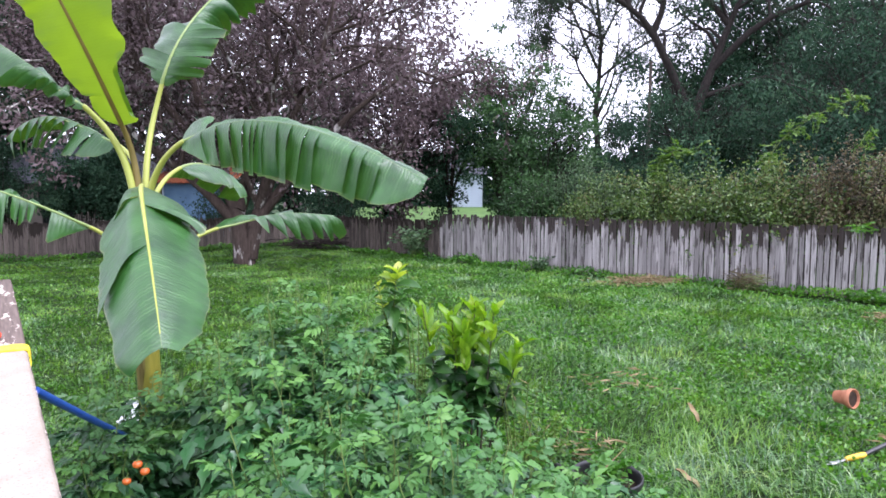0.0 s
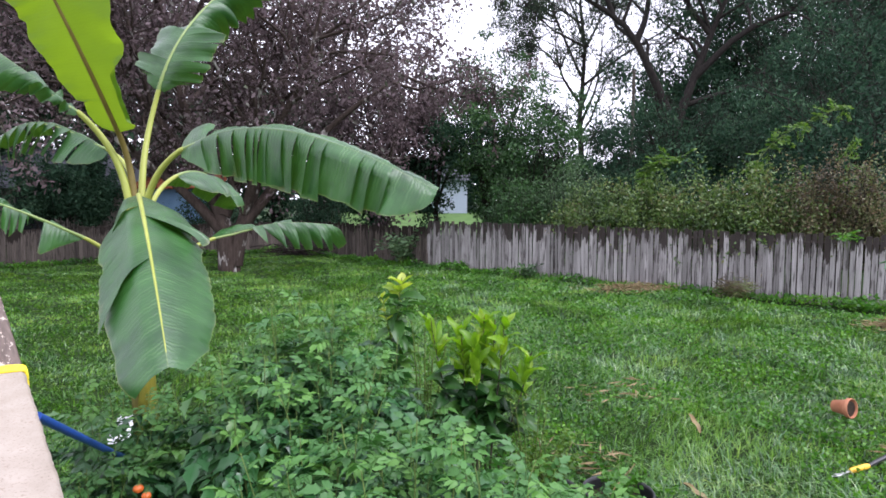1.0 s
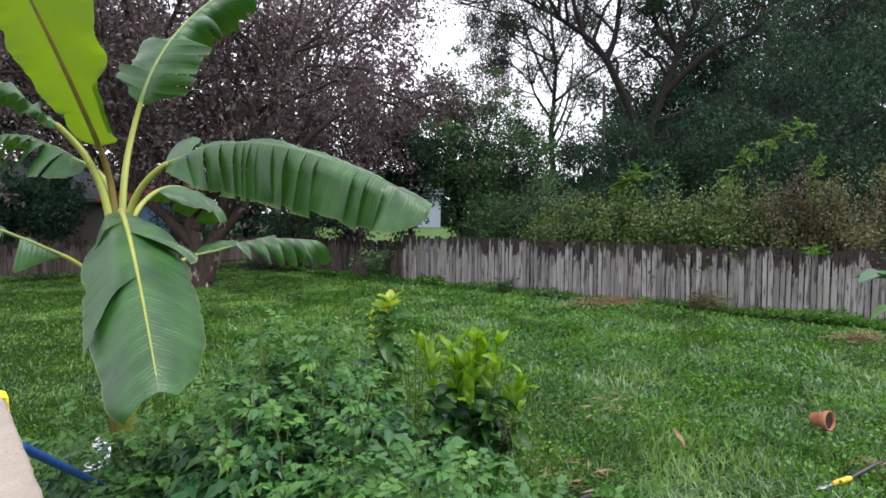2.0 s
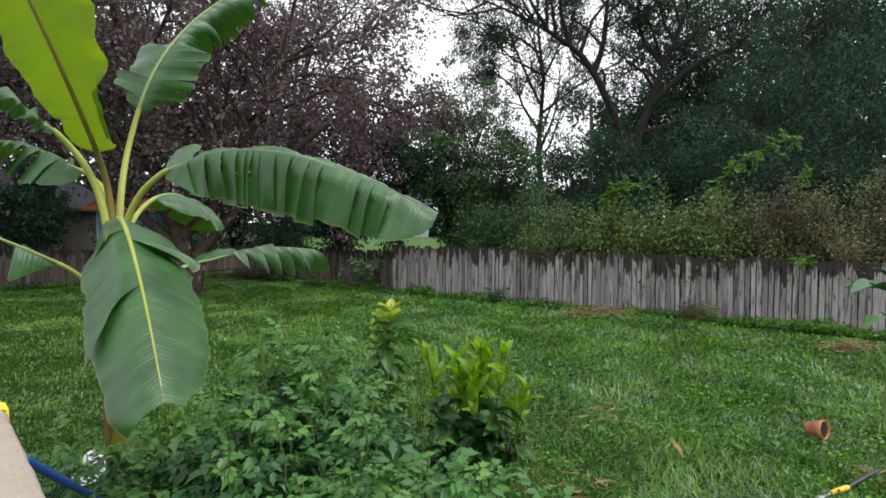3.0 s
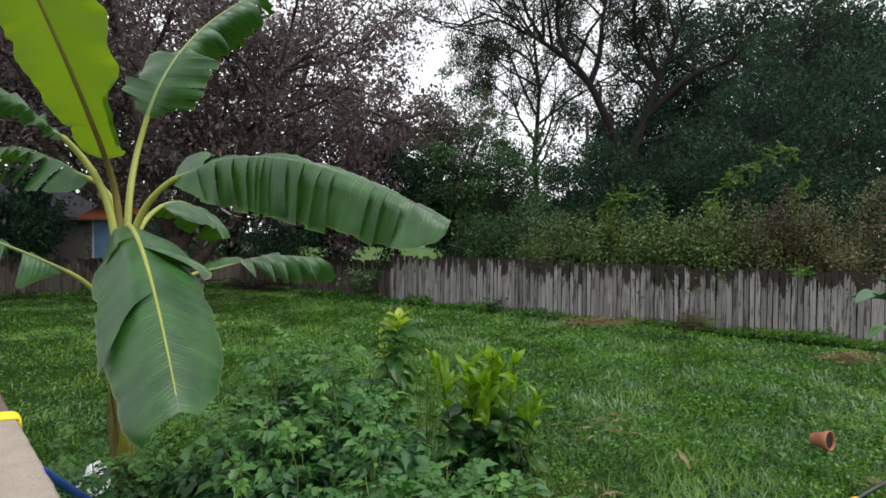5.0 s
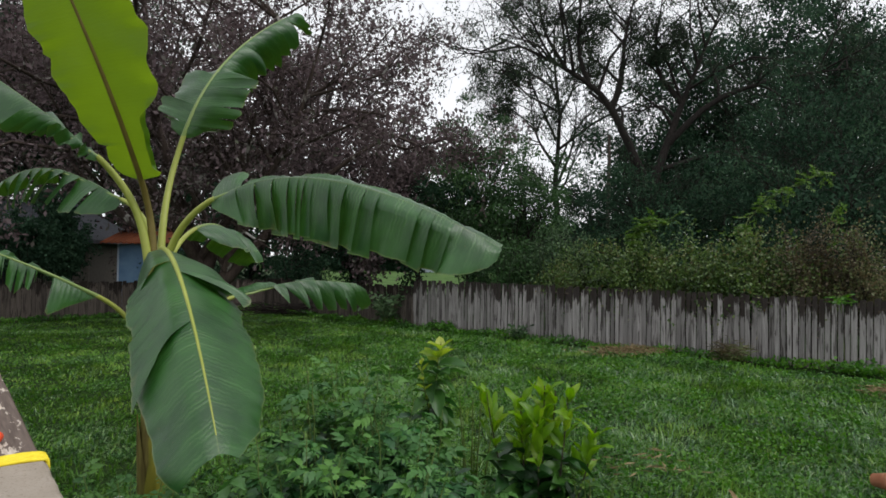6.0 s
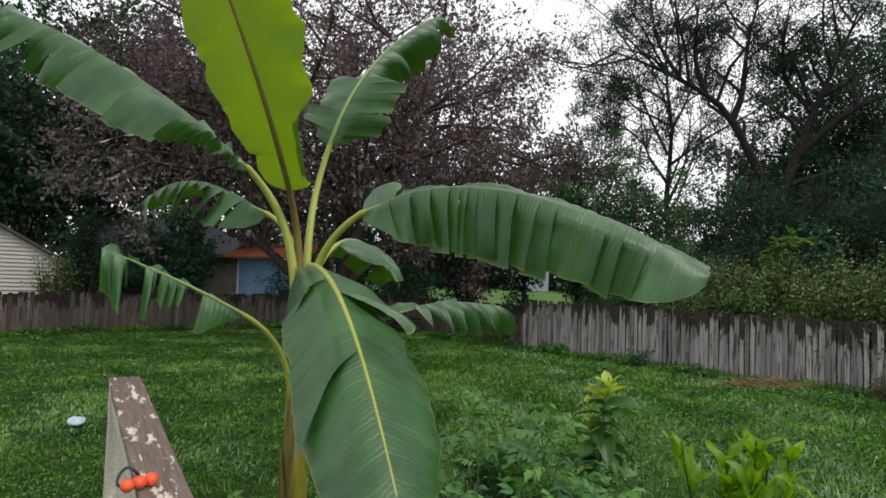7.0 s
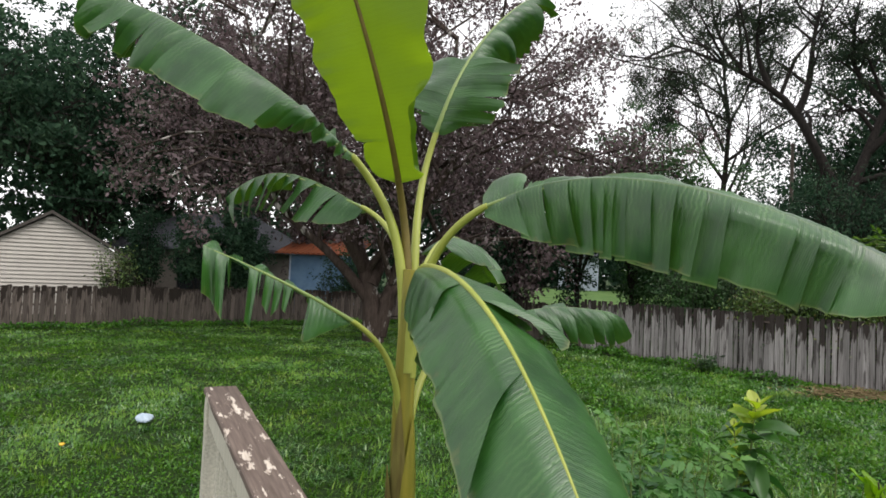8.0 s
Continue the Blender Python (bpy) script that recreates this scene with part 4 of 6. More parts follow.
# broad front leaf drooping towards the deck
banana_leaf(CROWN + (0.006, -0.027, -0.02), [(-2.50, 4.98, 2.74), (-2.16, 4.24, 2.76), (-1.90, 3.80, 2.48), (-1.62, 3.34, 1.84)], 0.365,
            [(-1, 1.0, [(0, [(0, -8), (0.40, 2), (0.42, -18), (1, -16)]), (0.5, [(0, -28), (0.40, -16), (0.42, -28), (1, -26)]), (1, [(0, -52), (0.40, -40), (0.42, -40), (1, -40)])], [(0.41, -0.07, 0.0, 0.03, 0.0)]),
             (1, 1.0, [(0, [(0, -4), (0.30, -8), (1, -14)]), (0.26, [(0, -16), (0.30, -22), (0.32, -16), (1, -18)]), (0.36, [(0, -62), (0.30, -70), (0.32, -46), (1, -48)]), (1, [(0, -86), (0.30, -86), (0.32, -54), (1, -54)])],
              [(0.31, -0.05, 0.0, 0.04, 0.02), (0.66, -0.12, 0.0, 0.025, 0.0)])],
            M_banana, M_rib, "broad green leaf drooping forward with a yellow midrib",
            {-1: [(0, 0.2), (0.1, 0.5), (0.2, 0.8), (0.32, 1.08), (0.409, 1.16), (0.411, 0.98), (0.6, 1.06), (0.8, 0.98), (0.92, 0.72), (1, 0.20)],
             1: [(0, 0.6), (0.05, 0.95), (0.2, 1.1), (0.30, 1.18), (0.32, 0.98), (0.55, 1.04), (0.7, 1.02), (0.84, 0.94), (0.95, 0.80), (1, 0.58)]},
            sweep=0.20, base_r=0.036, stations=180, flare=0.12, rib_end=0.97)

g = Geo()
zs = np.array([-0.03, 0.3, 0.8, 1.3, 1.8, 2.2, 2.5, 2.72])
xs = np.array([-2.60, -2.60, -2.615, -2.63, -2.64, -2.635, -2.625, -2.62])
tube(g, spline(np.c_[xs, np.full(8, 5.24) - 0.01 * zs, zs], 30), np.interp(np.linspace(0, 2.72, 30), [0, 0.4, 1.2, 2.0, 2.5, 2.72], [0.100, 0.086, 0.070, 0.060, 0.060, 0.055]), 18)
part("pseudostem", g.mesh("pseudostem", M_stem), banana, "yellow-green sheathed stem")
for a0, z0, z1, bulge, mat in ((-1.9, 0.1, 1.95, 0.012, M_sheath), (-0.8, 0.4, 1.85, 0.016, M_stem), (-2.7, 0.2, 1.55, 0.022, M_sheath), (-1.3, 0.0, 1.35, 0.02, M_stem), (0.2, 0.2, 1.5, 0.014, M_stem)):
    zz = np.linspace(z0, z1, 24)
    f = np.linspace(0, 1, 24)
    half = 1.15 * (1 - f ** 3) + 0.02
    rr = np.interp(zz, [0, 0.4, 1.2, 2.0, 2.5], [0.100, 0.086, 0.070, 0.060, 0.060]) + bulge * (0.4 + f)
    cols = np.linspace(-1, 1, 9)
    ang = a0 + half[:, None] * cols[None] + 0.3 * f[:, None]
    lift = rr[:, None] + 0.006 * (1 - np.abs(cols))[None]
    v = np.stack([np.interp(zz, zs, xs)[:, None] + lift * np.cos(ang), 5.24 - 0.01 * zz[:, None] + lift * np.sin(ang), np.repeat(zz[:, None], 9, 1)], -1).reshape(-1, 3)
    sg = Geo()
    sg.add(v, grid_faces(24, 9))
    part("leaf_sheath", sg.mesh("leaf_sheath", mat), banana)

# ---- foreground plants ----
def leaflet(geo, at, along, nor, length, width, lobes=0.0, fold=0.25, curl=0.2):
    """One leaf blade: six stations along its midrib, folded on it and curling to the tip."""
    along, nor = unit(along), unit(nor)
    side = unit(np.cross(along, nor))
    nor = np.cross(side, along)
    st = np.array([0.0, 0.20, 0.36, 0.50, 0.70, 1.0])
    w = np.array([0.06, 0.86, 1.0, 0.90, 0.56, 0.02])
    if lobes:
        w = np.array([0.10, 1.02, 0.64, 0.86, 0.40, 0.02])
    mid_ = np.asarray(at) + along * (st * length)[:, None] - nor * (curl * length * st ** 2)[:, None]
    hw = (w * width / 2)[:, None]
    fwd = along * (0.06 * length * lobes * np.array([0, 1, -0.7, 1, 0, 0]))[:, None]
    left = mid_ + side * hw + nor * hw * fold + fwd
    right = mid_ - side * hw + nor * hw * fold + fwd
    v = np.stack([left, mid_, right], 1).reshape(-1, 3)
    geo.add(v, grid_faces(6, 3))


def tomato_leaf_mesh(seed, mat):
    """A compound leaf: rachis along y, arching, with lobed leaflets in pairs."""
    r = np.random.default_rng(seed)
    g = Geo()
    L = 0.27
    arc = r.uniform(0.25, 0.6)
    s = np.linspace(0, 1, 9)
    path = np.c_[0.02 * np.sin(3 * s) * r.normal(), L * s * (1 - 0.15 * s * arc), L * (0.30 * s - arc * 0.75 * s ** 2)]
    tube(g, path[::2], np.linspace(0.0035, 0.0014, 5), 3, cap=False)
    tan = unit(np.gradient(path, axis=0))
    for i, size in ((2, 0.55), (4, 0.82), (6, 1.0), (7, 0.85)):
        for sg in (-1, 1):
            d = tan[i] * 0.55 + np.array([sg, 0, 0]) * 0.9 + np.array([0, 0, -0.15 - 0.3 * r.random()])
            leaflet(g, path[i] + unit(d) * 0.012, d + r.normal(0, 0.12, 3), (r.normal(0, 0.2), r.normal(0, 0.2), 1), 0.108 * size * r.uniform(0.85, 1.2), 0.060 * size * r.uniform(0.85, 1.15), 1.0, r.uniform(0.05, 0.4), r.uniform(0.05, 0.35))
    leaflet(g, path[-1], tan[-1] + r.normal(0, 0.1, 3), (0, 0.3, 1), 0.135 * r.uniform(0.9, 1.15), 0.080, 1.0, 0.25, 0.3)
    return g.mesh("leaf", mat)


TOMATO_LEAVES = [tomato_leaf_mesh(100 + k, M_tomato_leaf) for k in range(7)]
TOMATO_TOPS = [tomato_leaf_mesh(120 + k, M_tomato_young) for k in range(4)]
PLANTS = [(-1.35, 4.90, 1.96), (-1.42, 4.25, 1.74), (-1.36, 3.66, 0.72), (-0.86, 3.40, 1.46), (-0.42, 3.28, 1.54), (0.02, 3.02, 1.56), (-0.80, 4.75, 1.72),
          (-0.92, 4.10, 1.56), (-2.02, 4.42, 0.92), (-2.32, 3.92, 1.16), (-0.95, 2.95, 1.28), (-0.36, 4.05, 1.30), (0.42, 3.45, 1.10), (-2.50, 4.72, 1.28), (-2.35, 4.40, 1.10), (-2.32, 4.80, 1.0), (-2.1, 3.5, 0.55), (-0.62, 5.05, 1.55), (-1.9, 4.85, 1.45), (-1.08, 5.15, 1.92),
          (-0.42, 2.62, 1.24), (0.45, 2.92, 1.22), (0.82, 3.30, 1.00), (-0.30, 4.85, 1.22), (0.72, 4.18, 0.78), (0.34, 3.95, 0.92), (1.05, 4.30, 0.60)]


def tomato_plant(x, y, h, seed):
    r = np.random.default_rng(seed)
    z0 = float(ground_height(np.array(x), np.array(y))) - 0.03
    plant = thing("tomato_plant", (x, y, z0), "leafy green tomato plant crowded among its neighbours", "tomato plant", "tomato plants below the deck")
    stems = Geo()
    count = 0
    heads = int(5 + 3 * h)
    for b in range(heads):
        a = b * 2.4 + r.uniform(0, 0.8)
        reach = r.uniform(0.08, 0.42)
        top = h * r.uniform(0.80, 1.02)
        tip = np.array([x + reach * math.cos(a), y + reach * math.sin(a), top])
        line = bezier([(x + 0.03 * math.cos(a), y + 0.03 * math.sin(a), z0), (x + 0.06 * math.cos(a), y + 0.06 * math.sin(a), h * 0.35), tip - (0.3 * reach * math.cos(a), 0.3 * reach * math.sin(a), h * 0.3), tip], 14)
        line += r.normal(0, 0.008, line.shape)
        line[0] = (x + 0.03 * math.cos(a), y + 0.03 * math.sin(a), z0)
        tube(stems, line, np.linspace(0.009, 0.003, 14), 5)
        n = int(10 + 3.5 * h)
        for k in range(n):
            f = 0.42 + 0.58 * ((k + r.random()) / n) ** 0.8
            p = line[min(int(f * 13), 13)]
            az = k * 2.4 + a + r.normal(0, 0.5)
            up = r.uniform(-35, 25) + (35 if f > 0.86 else 0)
            sc = r.uniform(0.6, 1.4) * (0.62 if f > 0.86 else 1.0)
            m = Matrix.Translation((p[0] - x, p[1] - y, p[2] - z0)) @ Euler((radians(up), radians(r.normal(0, 14)), az)).to_matrix().to_4x4() @ Matrix.Scale(sc, 4)
            young = f > 0.86 or r.random() < 0.06
            part("leaf", TOMATO_TOPS[r.integers(4)] if young else TOMATO_LEAVES[r.integers(7)], plant, at=m)
            count += 1
    part("stem", stems.mesh("stem", M_tomato_stem), plant)
    return plant


for i, (x, y, h) in enumerate(PLANTS):
    tomato_plant(x, y, h, 300 + i)


def tomato_fruit(p, r):
    bm = bmesh.new()
    bmesh.ops.create_uvsphere(bm, u_segments=18, v_segments=12, radius=r)
    for v in bm.verts:
        a = math.atan2(v.co.y, v.co.x)
        v.co *= 1 + 0.035 * math.cos(5 * a) * (1 - abs(v.co.z / r))
        v.co.z *= 0.86
    fruit = thing("tomato", p, "ripe orange-red tomato hanging among the leaves", "tomato", "ripening tomatoes")
    part("fruit", bm_mesh("fruit", bm, M_tomato, True), fruit, at=Matrix.Identity(4))
    g = Geo()
    tube(g, [(0, 0, r * 0.75), (0.004, 0, r * 1.3), (0.012, 0, r * 1.9)], [0.004, 0.003, 0.003], 5)
    for k in range(5):
        a = k * 1.2566
        leaflet(g, (0, 0, r * 0.82), (math.cos(a), math.sin(a), 0.15), (0, 0, 1), r * 0.9, r * 0.25)
    part("calyx", g.mesh("calyx", M_tomato_stem), fruit, at=Matrix.Identity(4))


for p, r in (((-1.98, 3.72, 1.00), 0.030), ((-1.92, 3.69, 0.97), 0.028), ((-2.02, 3.66, 0.92), 0.026)):
    tomato_fruit(p, r)


def blade_leaf_mesh(seed, length, width, mat, curl=0.25, wave=0.08):
    r = np.random.default_rng(seed)
    g = Geo()
    n = 11
    st = np.linspace(0, 1, n)
    w = np.sin(np.pi * np.clip(st, 0.0, 1) ** 0.85) ** 0.8 * width / 2 + 0.003
    mid_ = np.c_[np.zeros(n), st * length, 0.18 * length * st - curl * length * st ** 2]
    ph = r.uniform(0, 6)
    cols = []
    for f in (-1, -0.5, 0, 0.5, 1):
        z = np.abs(f) * w * r.uniform(0.3, 0.55) + wave * length * 0.3 * np.abs(f) * np.sin(st * 11 + ph + f)
        cols.append(mid_ + np.c_[f * w, np.zeros(n), z])
    g.add(np.stack(cols, 1).reshape(-1, 3), grid_faces(n, 5))
    tube(g, np.vstack([[0, -0.035, -0.012], mid_ - [0, 0, 0.0015]]), np.linspace(0.0026, 0.0008, n + 1), 4, cap=False)
    return g.mesh("leaf", mat)


LIME = [blade_leaf_mesh(k, 0.21, 0.064, M_lime_leaf, c, 0.16) for k, c in ((1, 0.1), (2, 0.3), (3, -0.05), (4, 0.5))]
DARK = [blade_leaf_mesh(10 + k, 0.22, 0.105, M_dark_leaf, c, 0.08) for k, c in ((1, 0.3), (2, 0.5), (3, 0.7))]


def leaf_at(plant, base, p, az, up, roll, scale, mesh):
    m = Matrix.Translation(Vector(p) - Vector(base)) @ Euler((radians(up), radians(roll), radians(az) - math.pi / 2), 'XYZ').to_matrix().to_4x4() @ Matrix.Scale(scale, 4)
    part("leaf", mesh, plant, at=m)


def nursery_pot(at, radius, height, label):
    pot = thing("plant_pot", at, label, "plant pot", "black nursery pots")
    g = Geo()
    lathe(g, [(0.01, 0.0), (radius * 0.80, 0.0), (radius * 0.82, 0.01), (radius * 0.97, height - 0.05), (radius * 1.04, height - 0.048), (radius * 1.05, height - 0.004), (radius * 1.04, height), (radius * 0.99, height), (radius * 0.96, height - 0.03), (radius * 0.93, height - 0.12)], 36)
    part("wall", g.mesh("wall", M_black), pot, at=Matrix.Identity(4))
    g = Geo()
    rr = np.linspace(0.001, radius * 0.945, 7)
    a = np.linspace(0, 2 * math.pi, 24, endpoint=False)
    v = np.array([(q * math.cos(b), q * math.sin(b), height - 0.10 + 0.02 * noise.noise(Vector((q * 20, b * 2, 1)))) for q in rr for b in a])
    g.add(v, grid_faces(7, 24, True))
    part("soil", g.mesh("soil", M_soil), pot, "dark potting soil", at=Matrix.Identity(4))
    return pot


nursery_pot((1.26, 4.82, 0.0), 0.27, 0.42, "large black plastic nursery pot with weeds in it")
nursery_pot((0.12, 4.72, 0.0), 0.30, 0.44, "black plastic nursery pot holding the lime green shrub")
nursery_pot((-0.52, 5.60, 0.0), 0.26, 0.42, "black plastic nursery pot holding the young citrus tree")
nursery_pot((0.72, 4.95, 0.0), 0.24, 0.38, "black plastic nursery pot with yellowing weeds")

# lime green shrub of upright stems
shrub_base = np.array([0.12, 4.72, 0.33])
shrub = thing("leafy_shrub", tuple(shrub_base), "upright lime green shrub with glossy strap-shaped leaves in a pot", "shrub")
stems = Geo()
r = np.random.default_rng(5)
for k, (dx, dy, top, lean) in enumerate(((-0.05, 0.0, 1.78, -0.08), (0.03, 0.05, 1.84, 0.02), (0.10, -0.02, 1.84, 0.10), (-0.12, 0.04, 1.82, -0.24), (0.0, -0.07, 1.70, -0.02), (0.16, 0.05, 1.56, 0.26), (0.08, 0.10, 1.80, 0.06), (-0.02, 0.03, 1.62, -0.10))):
    foot = shrub_base + (dx * 0.9, dy * 0.9, 0)
    tip = np.array([shrub_base[0] + dx + lean, shrub_base[1] + dy, top])
    line = bezier([foot, foot + (0, 0, 0.5), tip - (lean * 0.3, 0, 0.5), tip], 16)
    tube(stems, line, np.linspace(0.011, 0.004, 16), 6)
    n = 24
    for i in range(n):
        f = 0.46 + 0.54 * (i + 0.5 * r.random()) / n
        p = line[min(int(f * 15), 15)]
        young = f > 0.74
        mesh = (LIME if young else DARK)[r.integers(4 if young else 3)]
        up = r.uniform(42, 80) if young else r.uniform(-20, 50)
        leaf_at(shrub, shrub_base, p, i * 137.5 + k * 50 + r.normal(0, 15), up, r.normal(0, 24), r.uniform(0.70, 1.15), mesh)
part("stem", stems.mesh("stem", M_twig), shrub, "thin dark upright stems")

# young citrus
cb = np.array([-0.52, 5.60, 0.32])
citrus = thing("citrus_tree", tuple(cb), "slender young citrus tree with dark leaves and pale yellow new tips", "young tree")
stems = Geo()
line = bezier([cb, cb + (0.02, 0, 0.6), (-0.58, 5.6, 1.5), (-0.49, 5.62, 2.02)], 26)
tube(stems, line, np.linspace(0.013, 0.004, 26), 6)
CIT_D = [blade_leaf_mesh(30 + k, 0.18, 0.085, M_citrus_leaf, 0.4, 0.05) for k in range(3)]
CIT_Y = [blade_leaf_mesh(40 + k, 0.135, 0.058, M_tip_leaf, c, 0.05) for k, c in enumerate((-0.1, 0.1, 0.3))]
for i in range(56):
    f = 0.34 + 0.66 * (i + 0.5) / 56
    p = line[min(int(f * 25), 25)]
    young = f > 0.90
    leaf_at(citrus, cb, p, i * 137.5, r.uniform(10, 48) if young else r.uniform(-30, 30), r.normal(0, 22), r.uniform(1.0, 1.5), (CIT_Y if young else CIT_D)[r.integers(3)])
side_tip = np.array([-0.66, 5.5, 1.90])
br = bezier([line[14], line[14] + (-0.05, -0.02, 0.12), side_tip - (0, 0, 0.1), side_tip], 10)
tube(stems, br, np.linspace(0.006, 0.003, 10), 5)
for i in range(12):
    leaf_at(citrus, cb, br[min(3 + i // 2, 9)], i * 137.5, r.uniform(10, 55), r.normal(0, 20), 0.62, CIT_Y[r.integers(3)])
part("stem", stems.mesh("stem", M_twig_green), citrus)


def spray(name, label, category, centre, spread, n, size, mat, height, stems_n=6, wide=0.5, group="", droop=0.2, seed=1, stem_mat=None):
    """A low clump of thin stems with many small leaves."""
    rr = np.random.default_rng(seed)
    cx, cy, cz = centre
    plant = thing(name, (cx, cy, cz), label, category, group)
    g = Geo()
    cen, al = [], []
    for k in range(stems_n):
        a = k * 2.4 + rr.uniform(0, 1)
        reach = spread * math.sqrt(rr.random())
        tip = np.array([cx + reach * math.cos(a), cy + reach * math.sin(a), cz + height * rr.uniform(0.6, 1.05)])
        ln = bezier([(cx + 0.2 * reach * math.cos(a), cy + 0.2 * reach * math.sin(a), cz), (cx + 0.25 * reach * math.cos(a), cy + 0.25 * reach * math.sin(a), cz + height * 0.5), tip - np.array([0.3 * reach * math.cos(a), 0.3 * reach * math.sin(a), 0.2 * height]), tip], 10)
        tube(g, ln, np.linspace(0.006, 0.002, 10) * max(1.0, height), 4, cap=False)
        if stems_n <= 10:
            part("stem", g.mesh("stem", stem_mat or M_twig_green), plant)
            g = Geo()
        m = n // stems_n
        idx = rr.integers(2, 10, m)
        cen.append(ln[idx] + rr.normal(0, size * 0.35, (m, 3)))
        d = rr.normal(0, 1, (m, 3))
        d[:, 2] = np.abs(d[:, 2]) * 0.5 - droop
        al.append(d)
    v, t = leaf_cards(np.concatenate(cen), np.concatenate(al), size * rr.uniform(0.6, 1.25, n // stems_n * stems_n), wide)
    f = Geo()
    f.add(v, t=t)
    part("foliage", f.mesh("foliage", mat), plant)
    if stems_n > 10:
        part("stem", g.mesh("stem", stem_mat or M_twig_green), plant, kind="stuff")
    return plant


spray("potted_weed", "yellowing feathery weed in a black pot", "weed", (0.72, 4.95, 0.28), 0.30, 900, 0.045, M_vine_leaf, 0.55, 16, group="weeds in pots", seed=2)
spray("potted_weed", "small green weeds growing in a black pot", "weed", (1.26, 4.82, 0.32), 0.24, 240, 0.07, M_weed, 0.22, 12, group="weeds in pots", seed=3)
spray("wispy_weed", "pale yellow-green wispy weed beside the citrus", "weed", (-0.28, 5.15, 0.0), 0.22, 700, 0.03, M_vine_leaf, 1.68, 9, group="wispy weeds", seed=4)
spray("wispy_weed", "pale yellow-green wispy weed beside the shrub", "weed", (0.52, 4.62, 0.0), 0.24, 420, 0.035, M_vine_leaf, 1.35, 8, group="wispy weeds", seed=5)
spray("fence_shrub", "pale broad-leaved shrub against the far fence", "shrub", (-1.25, 25.4, 0.0), 1.05, 420, 0.26, M_pale_shrub, 1.30, 14, 0.42, seed=6)
spray("fence_weed", "bluish broad-leaved weed near the fence", "weed", (3.35, 21.2, 0.0), 0.42, 150, 0.16, M_pale_shrub, 0.48, 10, 0.6, "weeds along the fence", seed=7)
spray("fence_weed", "tuft of dry coarse grass at the foot of the fence", "weed", (8.35, 16.85, 0.0), 0.62, 500, 0.30, M_hedge_brown, 0.42, 24, 0.10, "weeds along the fence", seed=8)
spray("fence_weed", "low green weeds at the foot of the fence", "weed", (1.0, 23.4, 0.0), 0.8, 300, 0.12, M_weed, 0.35, 18, 0.6, "weeds along the fence", seed=9)
spray("fence_weed", "low green weeds at the foot of the fence", "weed", (10.6, 14.9, 0.0), 0.9, 400, 0.12, M_weed, 0.32, 18, 0.6, "weeds along the fence", seed=10)

# tall broad-leaved plant at the edge of the lawn
sb = np.array([6.05, 7.66, 0.0])
stalk = thing("tall_stalk", tuple(sb), "tall single-stalked plant with broad pointed leaves", "weed")
g = Geo()
line = bezier([sb, sb + (0, 0, 0.8), sb + (0.05, 0, 1.5), sb + (0.0, 0, 2.2)], 14)
tube(g, line, np.linspace(0.016, 0.006, 14), 7)
part("stem", g.mesh("stem", M_tomato_stem), stalk)
BROAD = [blade_leaf_mesh(60 + k, 0.36, 0.20, M_green_leaf if k == 9 else M_tomato_leaf, 0.45, 0.05) for k in range(3)]
for z, az, up, sc in ((1.90, 192, 16, 1.45), (2.02, 130, 18, 1.1), (2.00, 225, 30, 0.9), (1.78, 300, 5, 1.2), (1.62, 175, -10, 0.8), (1.6, 40, -5, 1.2), (1.2, 20, -15, 1.2), (2.15, 20, 40, 0.7), (2.18, 160, 50, 0.6), (0.75, 330, -10, 1.2)):
    p = line[min(int(z / 2.2 * 13), 13)]
    leaf_at(stalk, sb, p, az, up, 0, sc * 1.25, BROAD[int(z * 100) % 3])

# ---- things lying about ----
pot = thing("terracotta_pot", (4.98, 7.50, 0.10), "small terracotta flower pot lying on its side in the grass", "flower pot")
g = Geo()
lathe(g, [(0.005, 0.0), (0.070, 0.0), (0.074, 0.006), (0.103, 0.17), (0.118, 0.172), (0.122, 0.178), (0.124, 0.222), (0.119, 0.228), (0.110, 0.226), (0.106, 0.17), (0.068, 0.014), (0.005, 0.012)], 36)
turned = pose(-0.06, 0.10, 0.03, 0, 82, -64)
part("body", g.mesh("body", M_terracotta), pot, at=turned)
g = Geo()
tube(g, [(0, 0, 0.10), (0.01, 0.0, 0.205)], [0.085, 0.098], 16)
part("soil", g.mesh("soil", M_soil), pot, "dark soil inside", at=turned)

tool = thing("hand_tool", (3.97, 5.90, 0.07), "steel garden tool with yellow handle lying in the grass", "garden tool")
g = Geo()
tube(g, [(-0.07, 0, 0), (-0.03, 0, 0.004), (0.13, 0, 0.012), (0.16, 0, 0.012)], [0.022, 0.027, 0.028, 0.022], 12)
part("handle", g.mesh("handle", M_yellow), tool, "yellow handle", at=pose(0.02, 0, 0, 0, -5, 12))
g = Geo()
tube(g, [(-0.30, 0, -0.01), (-0.22, 0, -0.008), (-0.16, 0, -0.004), (-0.07, 0, 0)], [0.006, 0.032, 0.022, 0.010], 10, flat=0.3)
part("blade", g.mesh("blade", M_steel), tool, "dull steel blade", at=pose(0.02, 0, 0, 0, -5, 12))
g = Geo()
tube(g, [(0.16, 0, 0.012), (0.26, 0.01, 0.03), (0.48, 0.02, 0.07), (0.62, 0.03, 0.08)], [0.018, 0.022, 0.022, 0.016], 10)
part("grip", g.mesh("grip", M_black), tool, "black grip", at=pose(0.02, 0, 0, 0, -5, 12))


